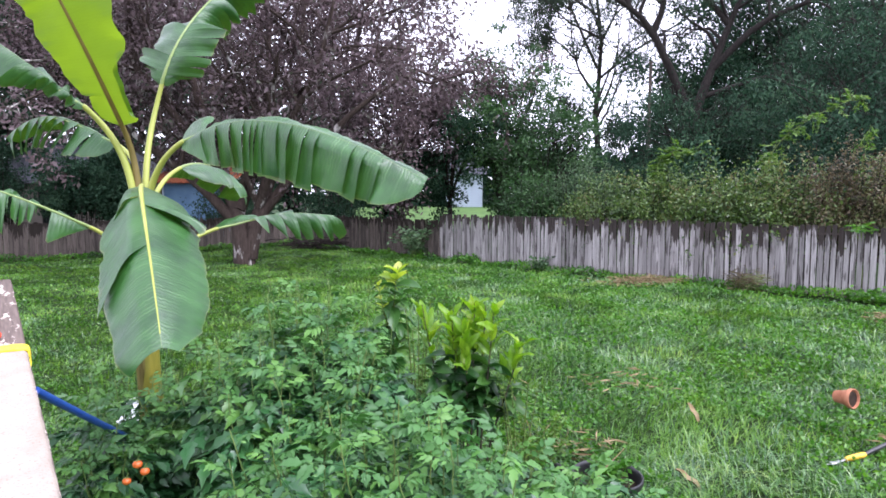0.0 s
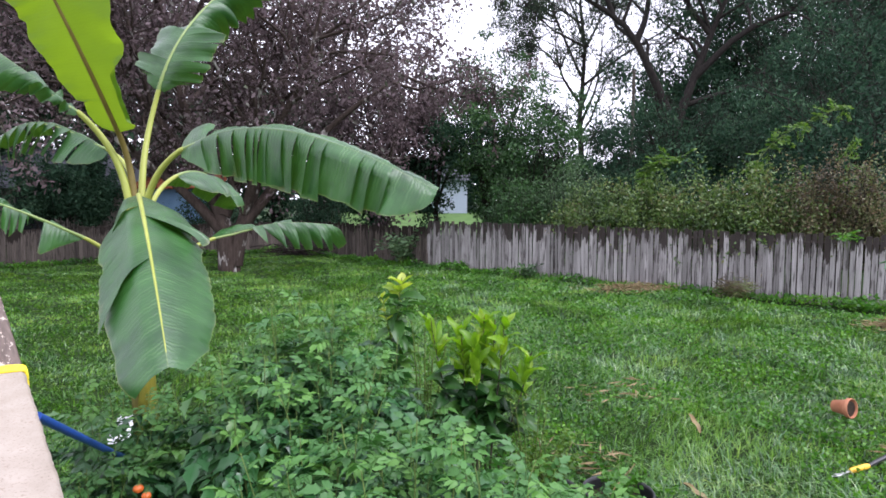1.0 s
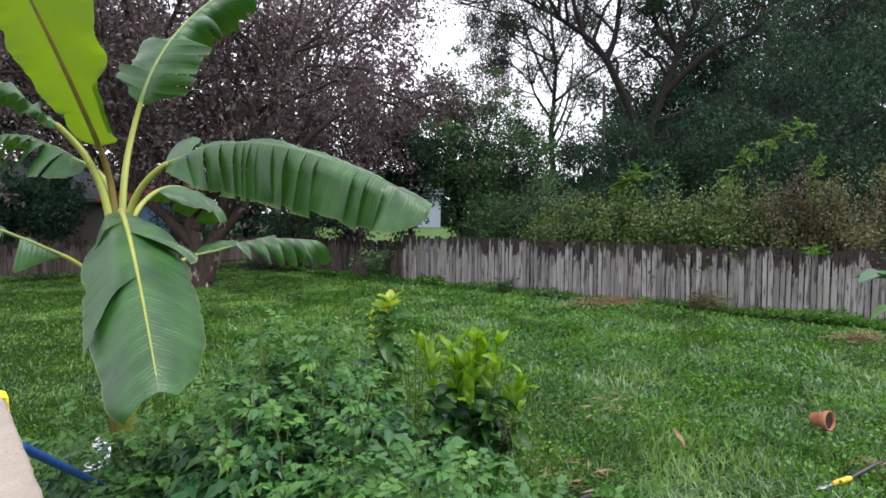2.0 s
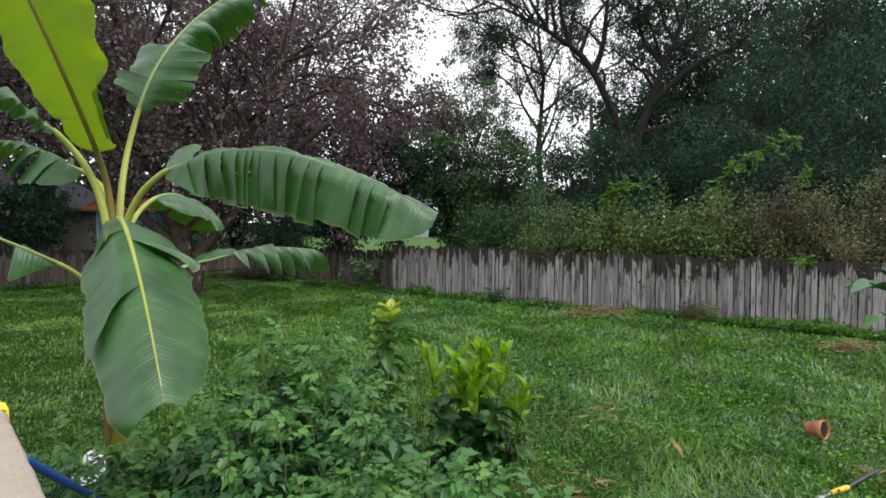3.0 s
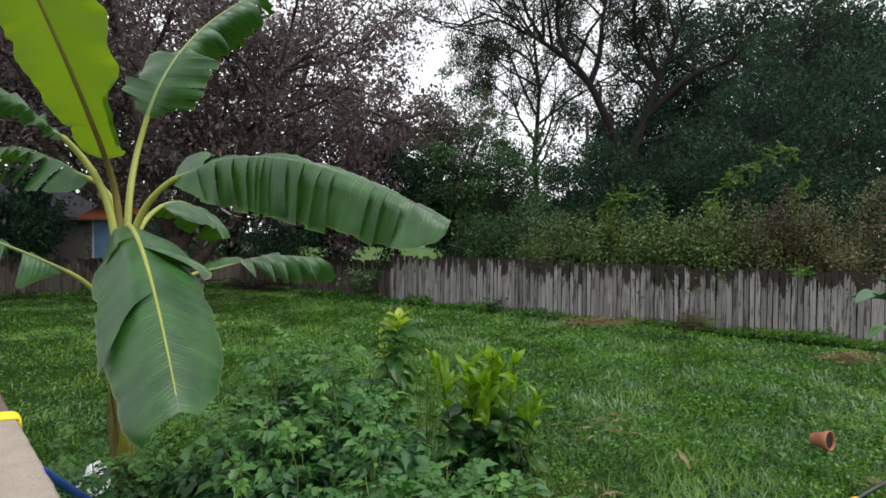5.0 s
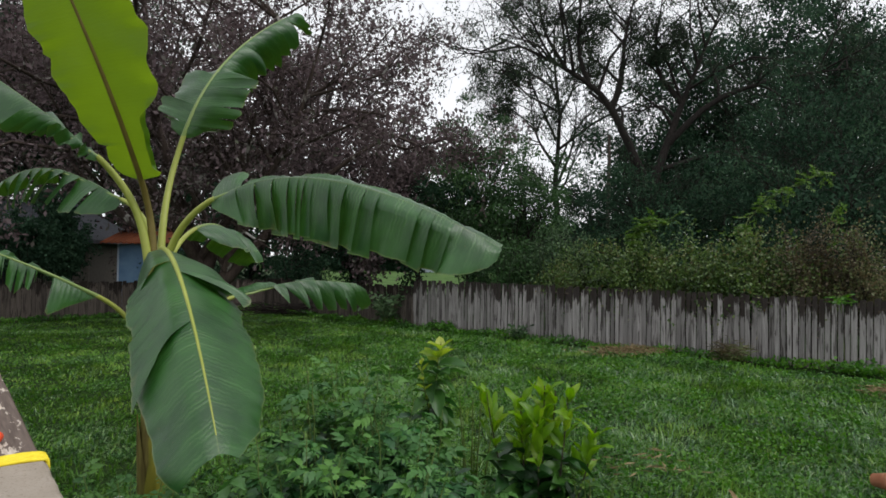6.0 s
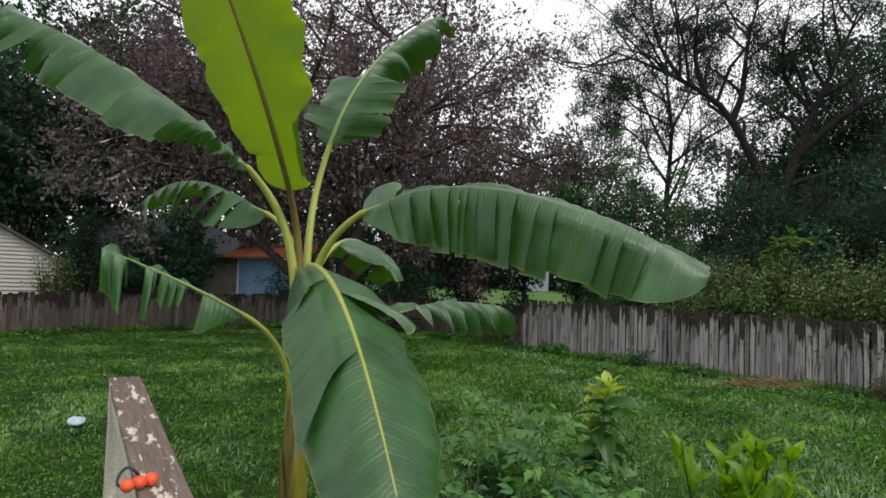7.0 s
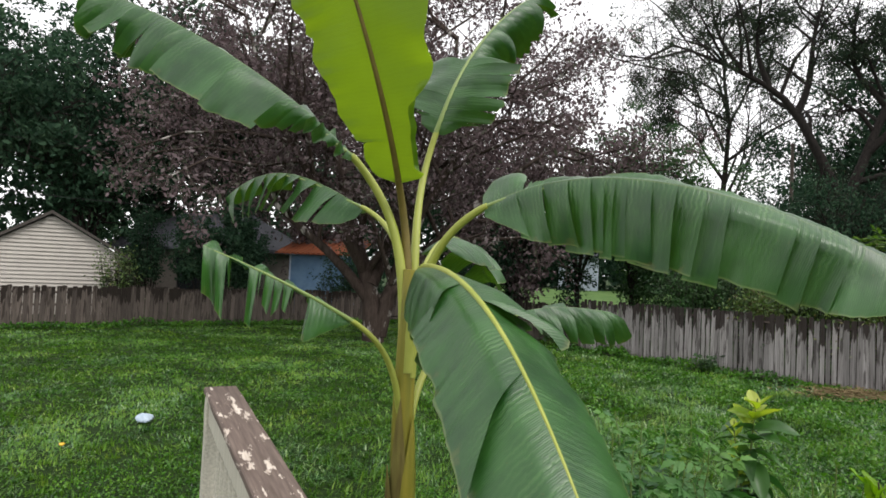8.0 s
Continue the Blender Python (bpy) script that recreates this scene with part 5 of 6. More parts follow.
def dry_leaf(at, turn, length, width, label):
    g = Geo()
    n, mcols = 12, 5
    st = np.linspace(0, 1, n)
    v = []
    for s_ in st:
        w = width * (0.35 + 0.65 * math.sin(math.pi * min(s_ * 0.9 + 0.08, 1)))
        for c_ in np.linspace(-1, 1, mcols):
            v.append((c_ * w / 2, s_ * length, 0.05 * length + 0.5 * abs(c_) * w * (0.6 + 0.5 * math.sin(s_ * 9)) + 0.06 * length * math.sin(s_ * 4)))
    v = np.array(v)
    g.add(np.vstack([v, v - (0, 0, 0.003)]), np.vstack([grid_faces(n, mcols), grid_faces(n, mcols)[:, ::-1] + n * mcols]))
    ob = new("dry_leaf", g.mesh("dry_leaf", M_dry))
    ob.matrix_basis = pose(at[0], at[1], at[2], 28, 0, turn)
    return tagged(ob, label, "dry leaf", "dry leaves on the lawn")


dry_leaf((2.90, 6.95, 0.03), 4, 0.30, 0.06, "curled dry tan leaf lying in the grass")
dry_leaf((2.22, 5.30, 0.03), 40, 0.26, 0.07, "curled dry tan leaf lying beside the black pot")

bm = bmesh.new()
bmesh.ops.create_uvsphere(bm, u_segments=20, v_segments=10, radius=0.13)
for v in bm.verts:
    v.co.z = max(v.co.z, -0.03) * 0.7
    v.co += v.co.normalized() * 0.06 * noise.noise(v.co * 13)
litter = new("litter", bm_mesh("litter", bm, M_palebl, True))
litter.location = (-8.16, 10.85, 0.04)
tagged(litter, "crumpled pale blue plastic litter on the grass", "litter")

bm = bmesh.new()
bmesh.ops.create_uvsphere(bm, u_segments=12, v_segments=8, radius=0.035)
for v in bm.verts:
    v.co.z *= 0.55
    v.co += v.co.normalized() * 0.015 * noise.noise(v.co * 40)
bloom = new("dandelion", bm_mesh("dandelion", bm, M_yellow, True))
bloom.location = (-8.34, 9.27, 0.05)
tagged(bloom, "small yellow dandelion flower in the grass", "flower")

# blue pipe leaning against the railing, its foot among the plants
g = Geo()
foot, head = np.array([-2.762, 5.97, 0.015]), np.array([-1.985, 2.84, 1.762])
tube(g, bezier([foot, foot * 0.67 + head * 0.33 - (0, 0, 0.012), foot * 0.33 + head * 0.67 - (0, 0, 0.012), head], 24), 0.020, 14)
pipe = new("pipe", g.mesh("pipe", M_blue))
tagged(pipe, "blue plastic pipe leaning from the grass against the railing", "pipe")

# crumpled white bag on the ground by the banana
bm = bmesh.new()
bmesh.ops.create_icosphere(bm, subdivisions=4, radius=0.19)
for v in bm.verts:
    f = v.co.z / 0.19
    v.co.x *= 1.0 - 0.25 * f
    v.co.y *= 0.8 - 0.2 * f
    v.co.z = max(v.co.z, -0.18) * 2.1
    crease = abs(noise.noise(v.co * 9.0)) + 0.5 * abs(noise.noise(v.co * 21.0))
    v.co += v.co.normalized() * (0.10 - 0.22 * crease)
bag = new("plastic_bag", bm_mesh("plastic_bag", bm, M_white))
bag.location = (-3.17, 6.02, 0.22)
bag.scale = (0.9, 0.9, 0.9)
tagged(bag, "crumpled white plastic bag standing among the leaves", "bag")

# dead branches heaped in the far corner
rb = np.random.default_rng(77)
for k in range(46):
    a = rb.uniform(0, math.pi)
    c0 = np.array([-6.3 + rb.normal(0, 0.75), 29.6 + rb.normal(0, 0.35), 0.02 + 0.011 * k])
    d = np.array([math.cos(a), math.sin(a) * 0.5, rb.normal(0, 0.14)]) * rb.uniform(0.45, 1.1)
    g = Geo()
    tube(g, spline(np.array([c0 - d, c0 - d * 0.4 + rb.normal(0, 0.06, 3), c0 + d * 0.3 + rb.normal(0, 0.06, 3), c0 + d]), 9), np.linspace(0.035, 0.012, 9) * rb.uniform(0.6, 1.2), 5)
    for _ in range(3):
        b = c0 + d * rb.uniform(-0.3, 0.8)
        tube(g, [b, b + rb.normal(0, 0.2, 3)], [0.010, 0.004], 4)
    tagged(new("dead_branch", g.mesh("dead_branch", M_bark)), "dead brown branch heaped in the far corner", "branch", "heap of dead branches")

# dry stalks leaning over the pots
for p0, p1, p2 in (((0.95, 4.35, 0.30), (1.10, 4.55, 0.50), (1.40, 4.85, 0.62)), ((0.42, 4.85, 0.35), (0.62, 4.75, 0.75), (0.48, 4.75, 1.10))):
    g = Geo()
    tube(g, spline(np.array([p0, p1, p2]), 12), np.linspace(0.007, 0.003, 12), 6)
    tagged(new("dry_stalk", g.mesh("dry_stalk", M_dry)), "thin dry tan stalk leaning over the plant pots", "stalk", "dry stalks by the pots")
# ---- trees and shrubs ----
def grow(limbs, r, levels, leaf_from, twist=0.35, ratio=0.62, lift=0.12, kids=(5, 6, 5), droop=0.0, spread=0.9):
    """From main limbs (point lists with a start radius) grow branches and twigs; gives all lines, with radii, and the twig points."""
    lines = []
    twigs = []
    todo = [(np.asarray(p, float), rad, 0) for p, rad in limbs]
    while todo:
        pts, rad, level = todo.pop()
        lines.append((pts, rad, level))
        length = np.linalg.norm(np.diff(pts, axis=0), axis=1).sum()
        if level >= leaf_from:
            twigs.append(pts)
        if level >= levels:
            continue
        n = kids[min(level, len(kids) - 1)]
        for k in range(n):
            f = r.uniform(0.30 if level == 0 else 0.2, 1.0)
            i = min(int(f * (len(pts) - 1)), len(pts) - 2)
            at = pts[i] + (pts[i + 1] - pts[i]) * (f * (len(pts) - 1) - i)
            d = unit(pts[i + 1] - pts[i])
            s = unit(np.cross(d, r.normal(size=3)))
            d = unit(d * (1 - 0.45 * spread) + s * spread + np.array([0, 0, lift - droop * level]))
            ln = length * ratio * r.uniform(0.6, 1.15)
            m = (6, 4, 2)[min(level, 2)]
            q = [at]
            for _ in range(m):
                d = unit(d + r.normal(0, twist * 0.5, 3) + np.array([0, 0, 0.04 - droop * 0.15 * level]))
                q.append(q[-1] + d * ln / m)
            todo.append((np.array(q), rad * (1 - 0.55 * f) * 0.55, level + 1))
    return lines, twigs


def make_tree(name, label, limbs, leaf_mat, bark, seed, leaves, size, levels=3, leaf_from=2, wide=0.5, kids=(5, 6, 5), ratio=0.6, scatter=0.35, droop=0.0,
              lift=0.12, spread=0.9, sides=7, thin=0.006, group="", hang=0.25, category="tree", clump=1.0, twist=0.35, weep=0.0, uneven=1.5, pads=0, pad_size=1.0):
    r = np.random.default_rng(seed)
    lines, twigs = grow(limbs, r, levels, leaf_from, twist, ratio, lift, kids, droop, spread)
    base = np.asarray(limbs[0][0][0], float)
    tree = thing(name, (base[0], base[1], base[2]), label, category, group)
    g = Geo()
    for pts, rad, level in lines:
        ends = pts if level == 0 else np.vstack([pts[:-1:2], pts[-1:]])
        m = len(ends)
        tube(g, ends, np.maximum(np.linspace(rad, rad * ((0.7 if pts[0][2] < 0.5 and np.linalg.norm(pts[-1] - pts[0]) < 9 else 0.16) if level == 0 else 0.3), m), thin), sides if level == 0 else (4 if level == 1 else 3), cap=level < 1)
    part("trunk", g.mesh("trunk", bark), tree)
    leaves = int(leaves * 0.66)
    if leaves:
        size = size * 1.14
        seg = np.concatenate([t[1:] for t in twigs])
        weight = np.concatenate([np.full(len(t) - 1, r.random() ** uneven + 0.15) for t in twigs])
        per = r.choice(len(seg), leaves, p=weight / weight.sum())
        cen = seg[per] + r.normal(0, scatter, (leaves, 3)) * clump
        if pads:
            hub = seg[r.choice(len(seg), pads)] + r.normal(0, 0.25, (pads, 3))
            wide_ = pad_size * r.uniform(0.55, 1.35, pads)
            own = r.integers(0, pads, leaves)
            a_, q_ = r.uniform(0, 6.2832, leaves), np.sqrt(r.random(leaves))
            cen = np.where((r.random(leaves) < 0.88)[:, None], hub[own] + np.c_[wide_[own] * q_ * np.cos(a_), wide_[own] * q_ * np.sin(a_), wide_[own] * (0.20 * r.normal(size=leaves) - 0.55 * q_ ** 2)], cen)
        cen[:, 2] -= r.exponential(1.0, leaves) * weep
        d = r.normal(0, 1, (leaves, 3))
        d[:, 2] -= hang * 2
        v, t = leaf_cards(cen, d, size * r.uniform(0.55, 1.35, leaves), wide)
        f = Geo()
        f.add(v, t=t)
        part("crown", f.mesh("crown", leaf_mat), tree)
    return tree


def limb(*pts, n=9):
    return spline(np.array(pts, float), n)


def round_limbs(x, y, z0, height, radius, count, r, trunk_r, trunk_top=0.35, lean=(0, 0)):
    """A trunk and main limbs that fan out to a rounded crown."""
    tt = height * trunk_top
    top = np.array([x + lean[0], y + lean[1], z0 + tt])
    out = [(limb((x, y, z0 - 0.1), (x + lean[0] * 0.3, y + lean[1] * 0.3, z0 + tt * 0.5), top, n=8), trunk_r)]
    for k in range(count):
        a = k * 2.4 + r.uniform(-0.4, 0.4)
        e = radius * (0.35 + 0.65 * r.random())
        up = height * (0.55 + 0.45 * (1 - (e / radius) ** 2) * r.uniform(0.7, 1.0))
        tip = np.array([x + lean[0] + e * math.cos(a), y + lean[1] + e * math.sin(a), z0 + up])
        out.append((limb(top - (0, 0, 0.15 * r.random()), top * 0.6 + tip * 0.4 + (0, 0, 0.08 * height), tip, n=9), trunk_r * r.uniform(0.42, 0.62)))
    return out


rt = np.random.default_rng(21)
# withered brown tree on the lawn, several stems from one foot
bx, by = -7.75, 23.55
brown_limbs = [(limb((bx, by, -0.1), (bx - 0.1, by, 1.0), (bx - 0.35, by + 0.1, 2.2), (bx - 1.2, by + 0.2, 4.6), (bx - 2.2, by, 8.5), (bx - 2.6, by, 13)), 0.44),
               (limb((bx + 0.15, by, 0.2), (bx + 0.45, by + 0.1, 1.6), (bx + 1.0, by + 0.2, 3.2), (bx + 2.0, by + 0.4, 6.5), (bx + 2.6, by + 0.3, 11.5)), 0.36),
               (limb((bx, by, 1.2), (bx - 1.6, by - 0.2, 3.0), (bx - 4.2, by - 0.4, 5.2), (bx - 6.6, by, 8.4)), 0.24),
               (limb((bx + 0.3, by, 1.4), (bx + 2.2, by + 0.3, 3.8), (bx + 4.4, by + 0.5, 6.0), (bx + 6.6, by + 1.0, 7.6)), 0.24),
               (limb((bx + 0.6, by, 2.2), (bx + 1.6, by - 0.9, 4.4), (bx + 3.2, by - 1.6, 7.0), (bx + 4.2, by - 1.8, 10.5)), 0.22),
               (limb((bx - 0.5, by, 2.6), (bx - 1.6, by - 1.4, 5.0), (bx - 3.4, by - 2.2, 8.0), (bx - 4.6, by - 2.4, 11.5)), 0.22),
               (limb((bx - 0.2, by, 2.0), (bx + 0.3, by + 1.6, 4.8), (bx + 0.4, by + 2.6, 8.6), (bx + 0.2, by + 2.8, 13)), 0.27)]
make_tree("tree", "large withered tree with brown leaves and a pale scarred trunk", brown_limbs, M_brown_leaf, M_bark_pale, 31, 44000, 0.16, kids=(10, 6, 4), ratio=0.46, scatter=0.20, uneven=4.0, group="yard and neighbour trees", thin=0.008, levels=3, spread=0.95, lift=0.02, droop=0.05)
for i, (x, y, h, rad, n, tr) in enumerate(((-2.9, 35.0, 11.0, 4.8, 21000, 0.22), (-14.5, 35.0, 19.0, 8.0, 26000, 0.30), (-6.6, 39.5, 21.0, 7.0, 24000, 0.28), (-21.0, 38.5, 19.0, 7.0, 18000, 0.26))):
    make_tree("tree", "tall neighbour's tree with sparse withered brown leaves", round_limbs(x, y, 0, h, rad, 9, rt, tr, 0.25), M_brown_leaf, M_bark_dry, 40 + i, n, 0.24, kids=(7, 5, 3), ratio=0.48, scatter=0.30, uneven=4.0, group="yard and neighbour trees", thin=0.011, lift=0.05)

# dark green trees behind the far corner
for i, (x, y, h, rad, n, size, mat, low) in enumerate(((0.35, 36.0, 8.2, 3.4, 16000, 0.20, M_deep_leaf, 0.30), (3.4, 37.0, 10.6, 3.6, 20000, 0.20, M_green_leaf, 0.2), (5.6, 34.5, 7.6, 2.9, 14000, 0.19, M_green_leaf, 0.16),
                                                       (-3.4, 35.5, 5.2, 3.0, 8000, 0.18, M_deep_leaf, 0.36), (-9.5, 37.5, 7.0, 3.6, 8000, 0.2, M_deep_leaf, 0.3), (6.8, 37.5, 6.4, 3.0, 9000, 0.18, M_deep_leaf, 0.2))):
    make_tree("tree", "dense green tree behind the far fence", round_limbs(x, y, 0, h, rad, 9, rt, 0.17, low), mat, M_bark, 60 + i, int(n * 1.2), size * 0.9, kids=(7, 5), levels=2, leaf_from=1, ratio=0.5, scatter=0.30, pads=n // 130, pad_size=0.8, group="yard and neighbour trees")

# slim tree against the sky, its fine twigs hanging
sx, sy = 16.4, 66.5
make_tree("tree", "slim tall tree with a thin dark trunk and hanging fine leaves", [(limb((sx, sy, -0.1), (sx + 0.3, sy, 6), (sx - 0.1, sy, 12), (sx + 0.4, sy, 18), (sx - 0.4, sy, 25), (sx - 0.3, sy, 30)), 0.42),
          (limb((sx + 0.1, sy, 11), (sx + 1.8, sy, 15.5), (sx + 2.4, sy, 22)), 0.19), (limb((sx, sy, 13), (sx - 2.4, sy, 17), (sx - 3.2, sy, 24)), 0.19), (limb((sx, sy, 16), (sx - 2.8, sy, 22), (sx - 5.0, sy, 28)), 0.17),
          (limb((sx, sy, 18), (sx + 2.2, sy, 23), (sx + 3.0, sy, 29)), 0.16), (limb((sx, sy, 9), (sx - 2.0, sy, 11.5), (sx - 3.6, sy, 12.2)), 0.10), (limb((sx, sy, 8), (sx + 1.8, sy, 10), (sx + 3.4, sy, 10.2)), 0.10),
          (limb((sx - 2.4, sy, 17), (sx - 4.6, sy, 19), (sx - 6.4, sy, 19.5)), 0.11), (limb((sx - 2.8, sy, 22), (sx - 5.6, sy, 23.5), (sx - 8.0, sy, 23)), 0.11)],
          M_locust_leaf, M_bark, 71, 36000, 0.25, kids=(12, 6, 4), ratio=0.46, scatter=0.32, group="yard and neighbour trees", thin=0.022, droop=0.10, hang=0.9, wide=0.38, weep=0.8, uneven=0.8, pads=300, pad_size=0.85)

# big forked tree: grey trunk parting low, long limbs, fine hanging foliage
def fork_point(dx, dy, z):
    return (19.05 + 1.17 * dx, 47.6 + 1.17 * dy, 2.68 + 1.17 * (z - 2.68))


P_ = fork_point
fork = P_(0, 0, 7.4)
big = [(limb((19.7, 47.6, -0.1), P_(0.35, 0, 3.5), fork), 0.56),
       (limb(fork, P_(-0.9, 0.1, 9.6), P_(-2.6, 0.4, 13.2), P_(-4.2, 0.5, 14.9), P_(-7.2, 0.4, 16.5), P_(-10.5, 0, 17.6)), 0.40),
       (limb(P_(-2.6, 0.4, 13.2), P_(-1.9, 0.6, 15.0), P_(-1.5, 0.8, 18.5), P_(-0.6, 1, 22)), 0.30),
       (limb(P_(-4.2, 0.5, 14.9), P_(-4.9, 0.6, 17.5), P_(-4.6, 0.6, 22)), 0.24),
       (limb(P_(-5.8, 0.4, 15.8), P_(-7.4, 0.2, 18.4), P_(-8.0, 0.2, 22)), 0.18),
       (limb(fork, P_(0.9, 0, 10.0), P_(2.2, 0, 13.6), P_(3.0, -0.3, 15.8), P_(4.6, -0.6, 20)), 0.40),
       (limb(P_(1.2, 0, 10.8), P_(4.0, -1.0, 13.6), P_(8.0, -2.0, 15.0), P_(12.0, -3.0, 15.5)), 0.30),
       (limb(P_(2.2, 0, 13.6), P_(0.6, 0.6, 16.5), P_(1.0, 0.6, 21)), 0.25),
       (limb(P_(0.6, 0, 9.0), P_(4.5, -1.0, 10.2), P_(9.0, -2.0, 10.6), P_(12.5, -3.0, 10.0)), 0.22)]
make_tree("tree", "large forked tree with thick grey limbs and fine hanging leaves", big, M_locust_leaf, M_bark_grey, 72, 76000, 0.16, kids=(10, 6, 4), ratio=0.44, scatter=0.34, weep=0.30, uneven=1.0, pads=460, pad_size=0.75, group="yard and neighbour trees", thin=0.015, droop=0.10, hang=0.5, sides=10)

# dark masses of foliage under and beside it
for i, (x, y, h, rad, n) in enumerate(((20.4, 36.5, 8.6, 4.6, 14000), (15.4, 38.5, 9.2, 3.4, 12000), (23.5, 33.0, 13.0, 5.4, 20000), (28.5, 25.5, 13.0, 5.4, 9000), (18.5, 27.5, 8.4, 3.8, 16000), (22.5, 21.5, 6.5, 3.6, 8000), (28.5, 37.0, 7.5, 4.0, 8000), (10.6, 38.5, 5.8, 3.0, 9000), (25.0, 40.0, 15.0, 5.0, 15000), )):
    make_tree("tree", "dense dark green tree with soft drooping foliage behind the hedge", round_limbs(x, y, 0, h, rad, 11, rt, 0.2, 0.12), M_deep_leaf, M_bark, 80 + i, int(n * 1.7), 0.22, pads=n // 110, pad_size=1.15, kids=(9, 6), levels=2, leaf_from=1, ratio=0.5, scatter=0.20, droop=0.10, weep=0.35, uneven=3.5, group="yard and neighbour trees", hang=0.4, wide=0.34)
for i, (x, y, h, rad, low, n) in enumerate(((23.2, 58.0, 16.5, 4.4, 0.12, 13000), (28.5, 59.0, 26.0, 5.8, 0.12, 19000), (34.5, 57.0, 33.0, 7.5, 0.12, 24000), (42.0, 53.0, 31.0, 8.0, 0.42, 17000))):
    make_tree("tree", "tall dark tree standing behind the forked tree", round_limbs(x, y, 0, h, rad, 12, rt, 0.26, low), M_deep_leaf, M_bark, 120 + i, int(n * 2.0), 0.34, pads=n // 90, pad_size=1.7, weep=0.5, kids=(8, 5), levels=2, leaf_from=1, ratio=0.5, scatter=0.45, group="yard and neighbour trees", hang=0.4, wide=0.45)
for i, (x, y, h, rad, n) in enumerate(((-27.0, 39.0, 20.0, 7.0, 26000), (-33.5, 31.0, 19.0, 7.0, 34000), (-22.5, 44.0, 19.0, 6.5, 20000), (-36.0, 41.0, 20.0, 7.0, 18000), (-28.0, 33.5, 11.0, 4.2, 12000))):
    make_tree("tree", "tall dark green tree behind the neighbouring houses", round_limbs(x, y, 0, h, rad, 10, rt, 0.26, 0.25), M_deep_leaf, M_bark, 100 + i, n, 0.32, pads=n // 150, pad_size=1.3, kids=(8, 6), levels=2, leaf_from=1, ratio=0.5, scatter=0.34, group="yard and neighbour trees")


def bush(x, y, h, rad, mat, n, size, label, seed, wide=0.55, squash=1.0, turn=0.0, name="bush", group="bushes over the fence", low=0.0):
    """Many thin stems from the ground, leaves in an uneven dome."""
    r = np.random.default_rng(seed)
    ob = thing(name, (x, y, 0), label, "bush", group)
    g = Geo()
    cen = []
    ns = 46
    ca, sa = math.cos(turn), math.sin(turn)
    for k in range(ns):
        a = r.uniform(0, 6.28)
        e = rad * math.sqrt(r.random())
        lx_, ly_ = e * math.cos(a), e * math.sin(a) * squash
        tip = np.array([x + lx_ * ca - ly_ * sa, y + lx_ * sa + ly_ * ca, h * (0.55 + 0.5 * math.sqrt(max(0, 1 - (e / rad) ** 2))) * r.uniform(0.72, 1.1)])
        foot = np.array([x + (lx_ * ca - ly_ * sa) * 0.55, y + (lx_ * sa + ly_ * ca) * 0.55, 0])
        ln = bezier([foot, foot + (0, 0, h * 0.4), tip - (0.1 * lx_, 0.1 * ly_, 0.3 * h), tip], 9)
        tube(g, ln, np.linspace(0.022, 0.006, 9), 3, cap=False)
        for _ in range(7):
            b = ln[r.integers(3, 9)]
            t2 = b + r.normal(0, 0.28, 3) + (0, 0, 0.12)
            tube(g, [b, (b + t2) / 2 + r.normal(0, 0.04, 3), t2], [0.006, 0.005, 0.003], 3, cap=False)
            cen.append(np.linspace(b, t2, 5))
    cen = np.concatenate(cen)
    c = cen[r.integers(0, len(cen), n)] + r.normal(0, 0.14, (n, 3))
    c = c[c[:, 2] > low]
    d = r.normal(0, 1, (len(c), 3))
    d[:, 2] += 0.2
    v, t = leaf_cards(c, d, size * r.uniform(0.55, 1.3, len(c)), wide)
    f = Geo()
    f.add(v, t=t)
    part("foliage", f.mesh("foliage", mat), ob)
    part("stem", g.mesh("stem", M_bark), ob)
    return ob


fd = unit(F_right - F_turn)
fb = np.array([-fd[1], fd[0]])
fturn = math.atan2(fd[1], fd[0])
for i, (s, back, h, rad, mat, n, size, lab) in enumerate((
        (3.4, 1.5, 3.5, 1.7, M_green_leaf, 8000, 0.11, "leafy green bush behind the fence"),
        (5.3, 1.9, 4.0, 1.6, M_pale_shrub, 7000, 0.11, "grey-green bush rising behind the fence"),
        (6.8, 1.2, 3.0, 1.5, M_hedge_leaf, 10500, 0.105, "small-leaved dark hedge bush overhanging the fence"),
        (8.6, 1.2, 3.15, 1.6, M_hedge_leaf, 11500, 0.105, "small-leaved dark hedge bush overhanging the fence"),
        (10.4, 1.2, 3.2, 1.6, M_hedge_leaf, 11500, 0.105, "small-leaved dark hedge bush overhanging the fence"),
        (12.2, 1.2, 3.3, 1.6, M_hedge_leaf, 11500, 0.105, "small-leaved dark hedge bush overhanging the fence"),
        (13.9, 1.3, 3.5, 1.6, M_hedge_brown, 11000, 0.088, "reddish-brown hedge bush overhanging the fence"),
        (15.6, 1.3, 3.6, 1.7, M_hedge_brown, 11000, 0.088, "reddish-brown hedge bush overhanging the fence"),
        (17.6, 1.3, 3.4, 1.7, M_hedge_leaf, 10000, 0.105, "small-leaved dark hedge bush overhanging the fence"),
        (9.0, 3.0, 4.1, 1.8, M_deep_leaf, 7000, 0.14, "dark bush behind the hedge"),
        (12.5, 3.2, 4.0, 1.9, M_deep_leaf, 7000, 0.14, "dark bush behind the hedge"))):
    q = F_turn + fd * s + fb * back
    bush(q[0], q[1], h, rad, mat, n, size, lab, 200 + i, squash=0.75, turn=fturn)

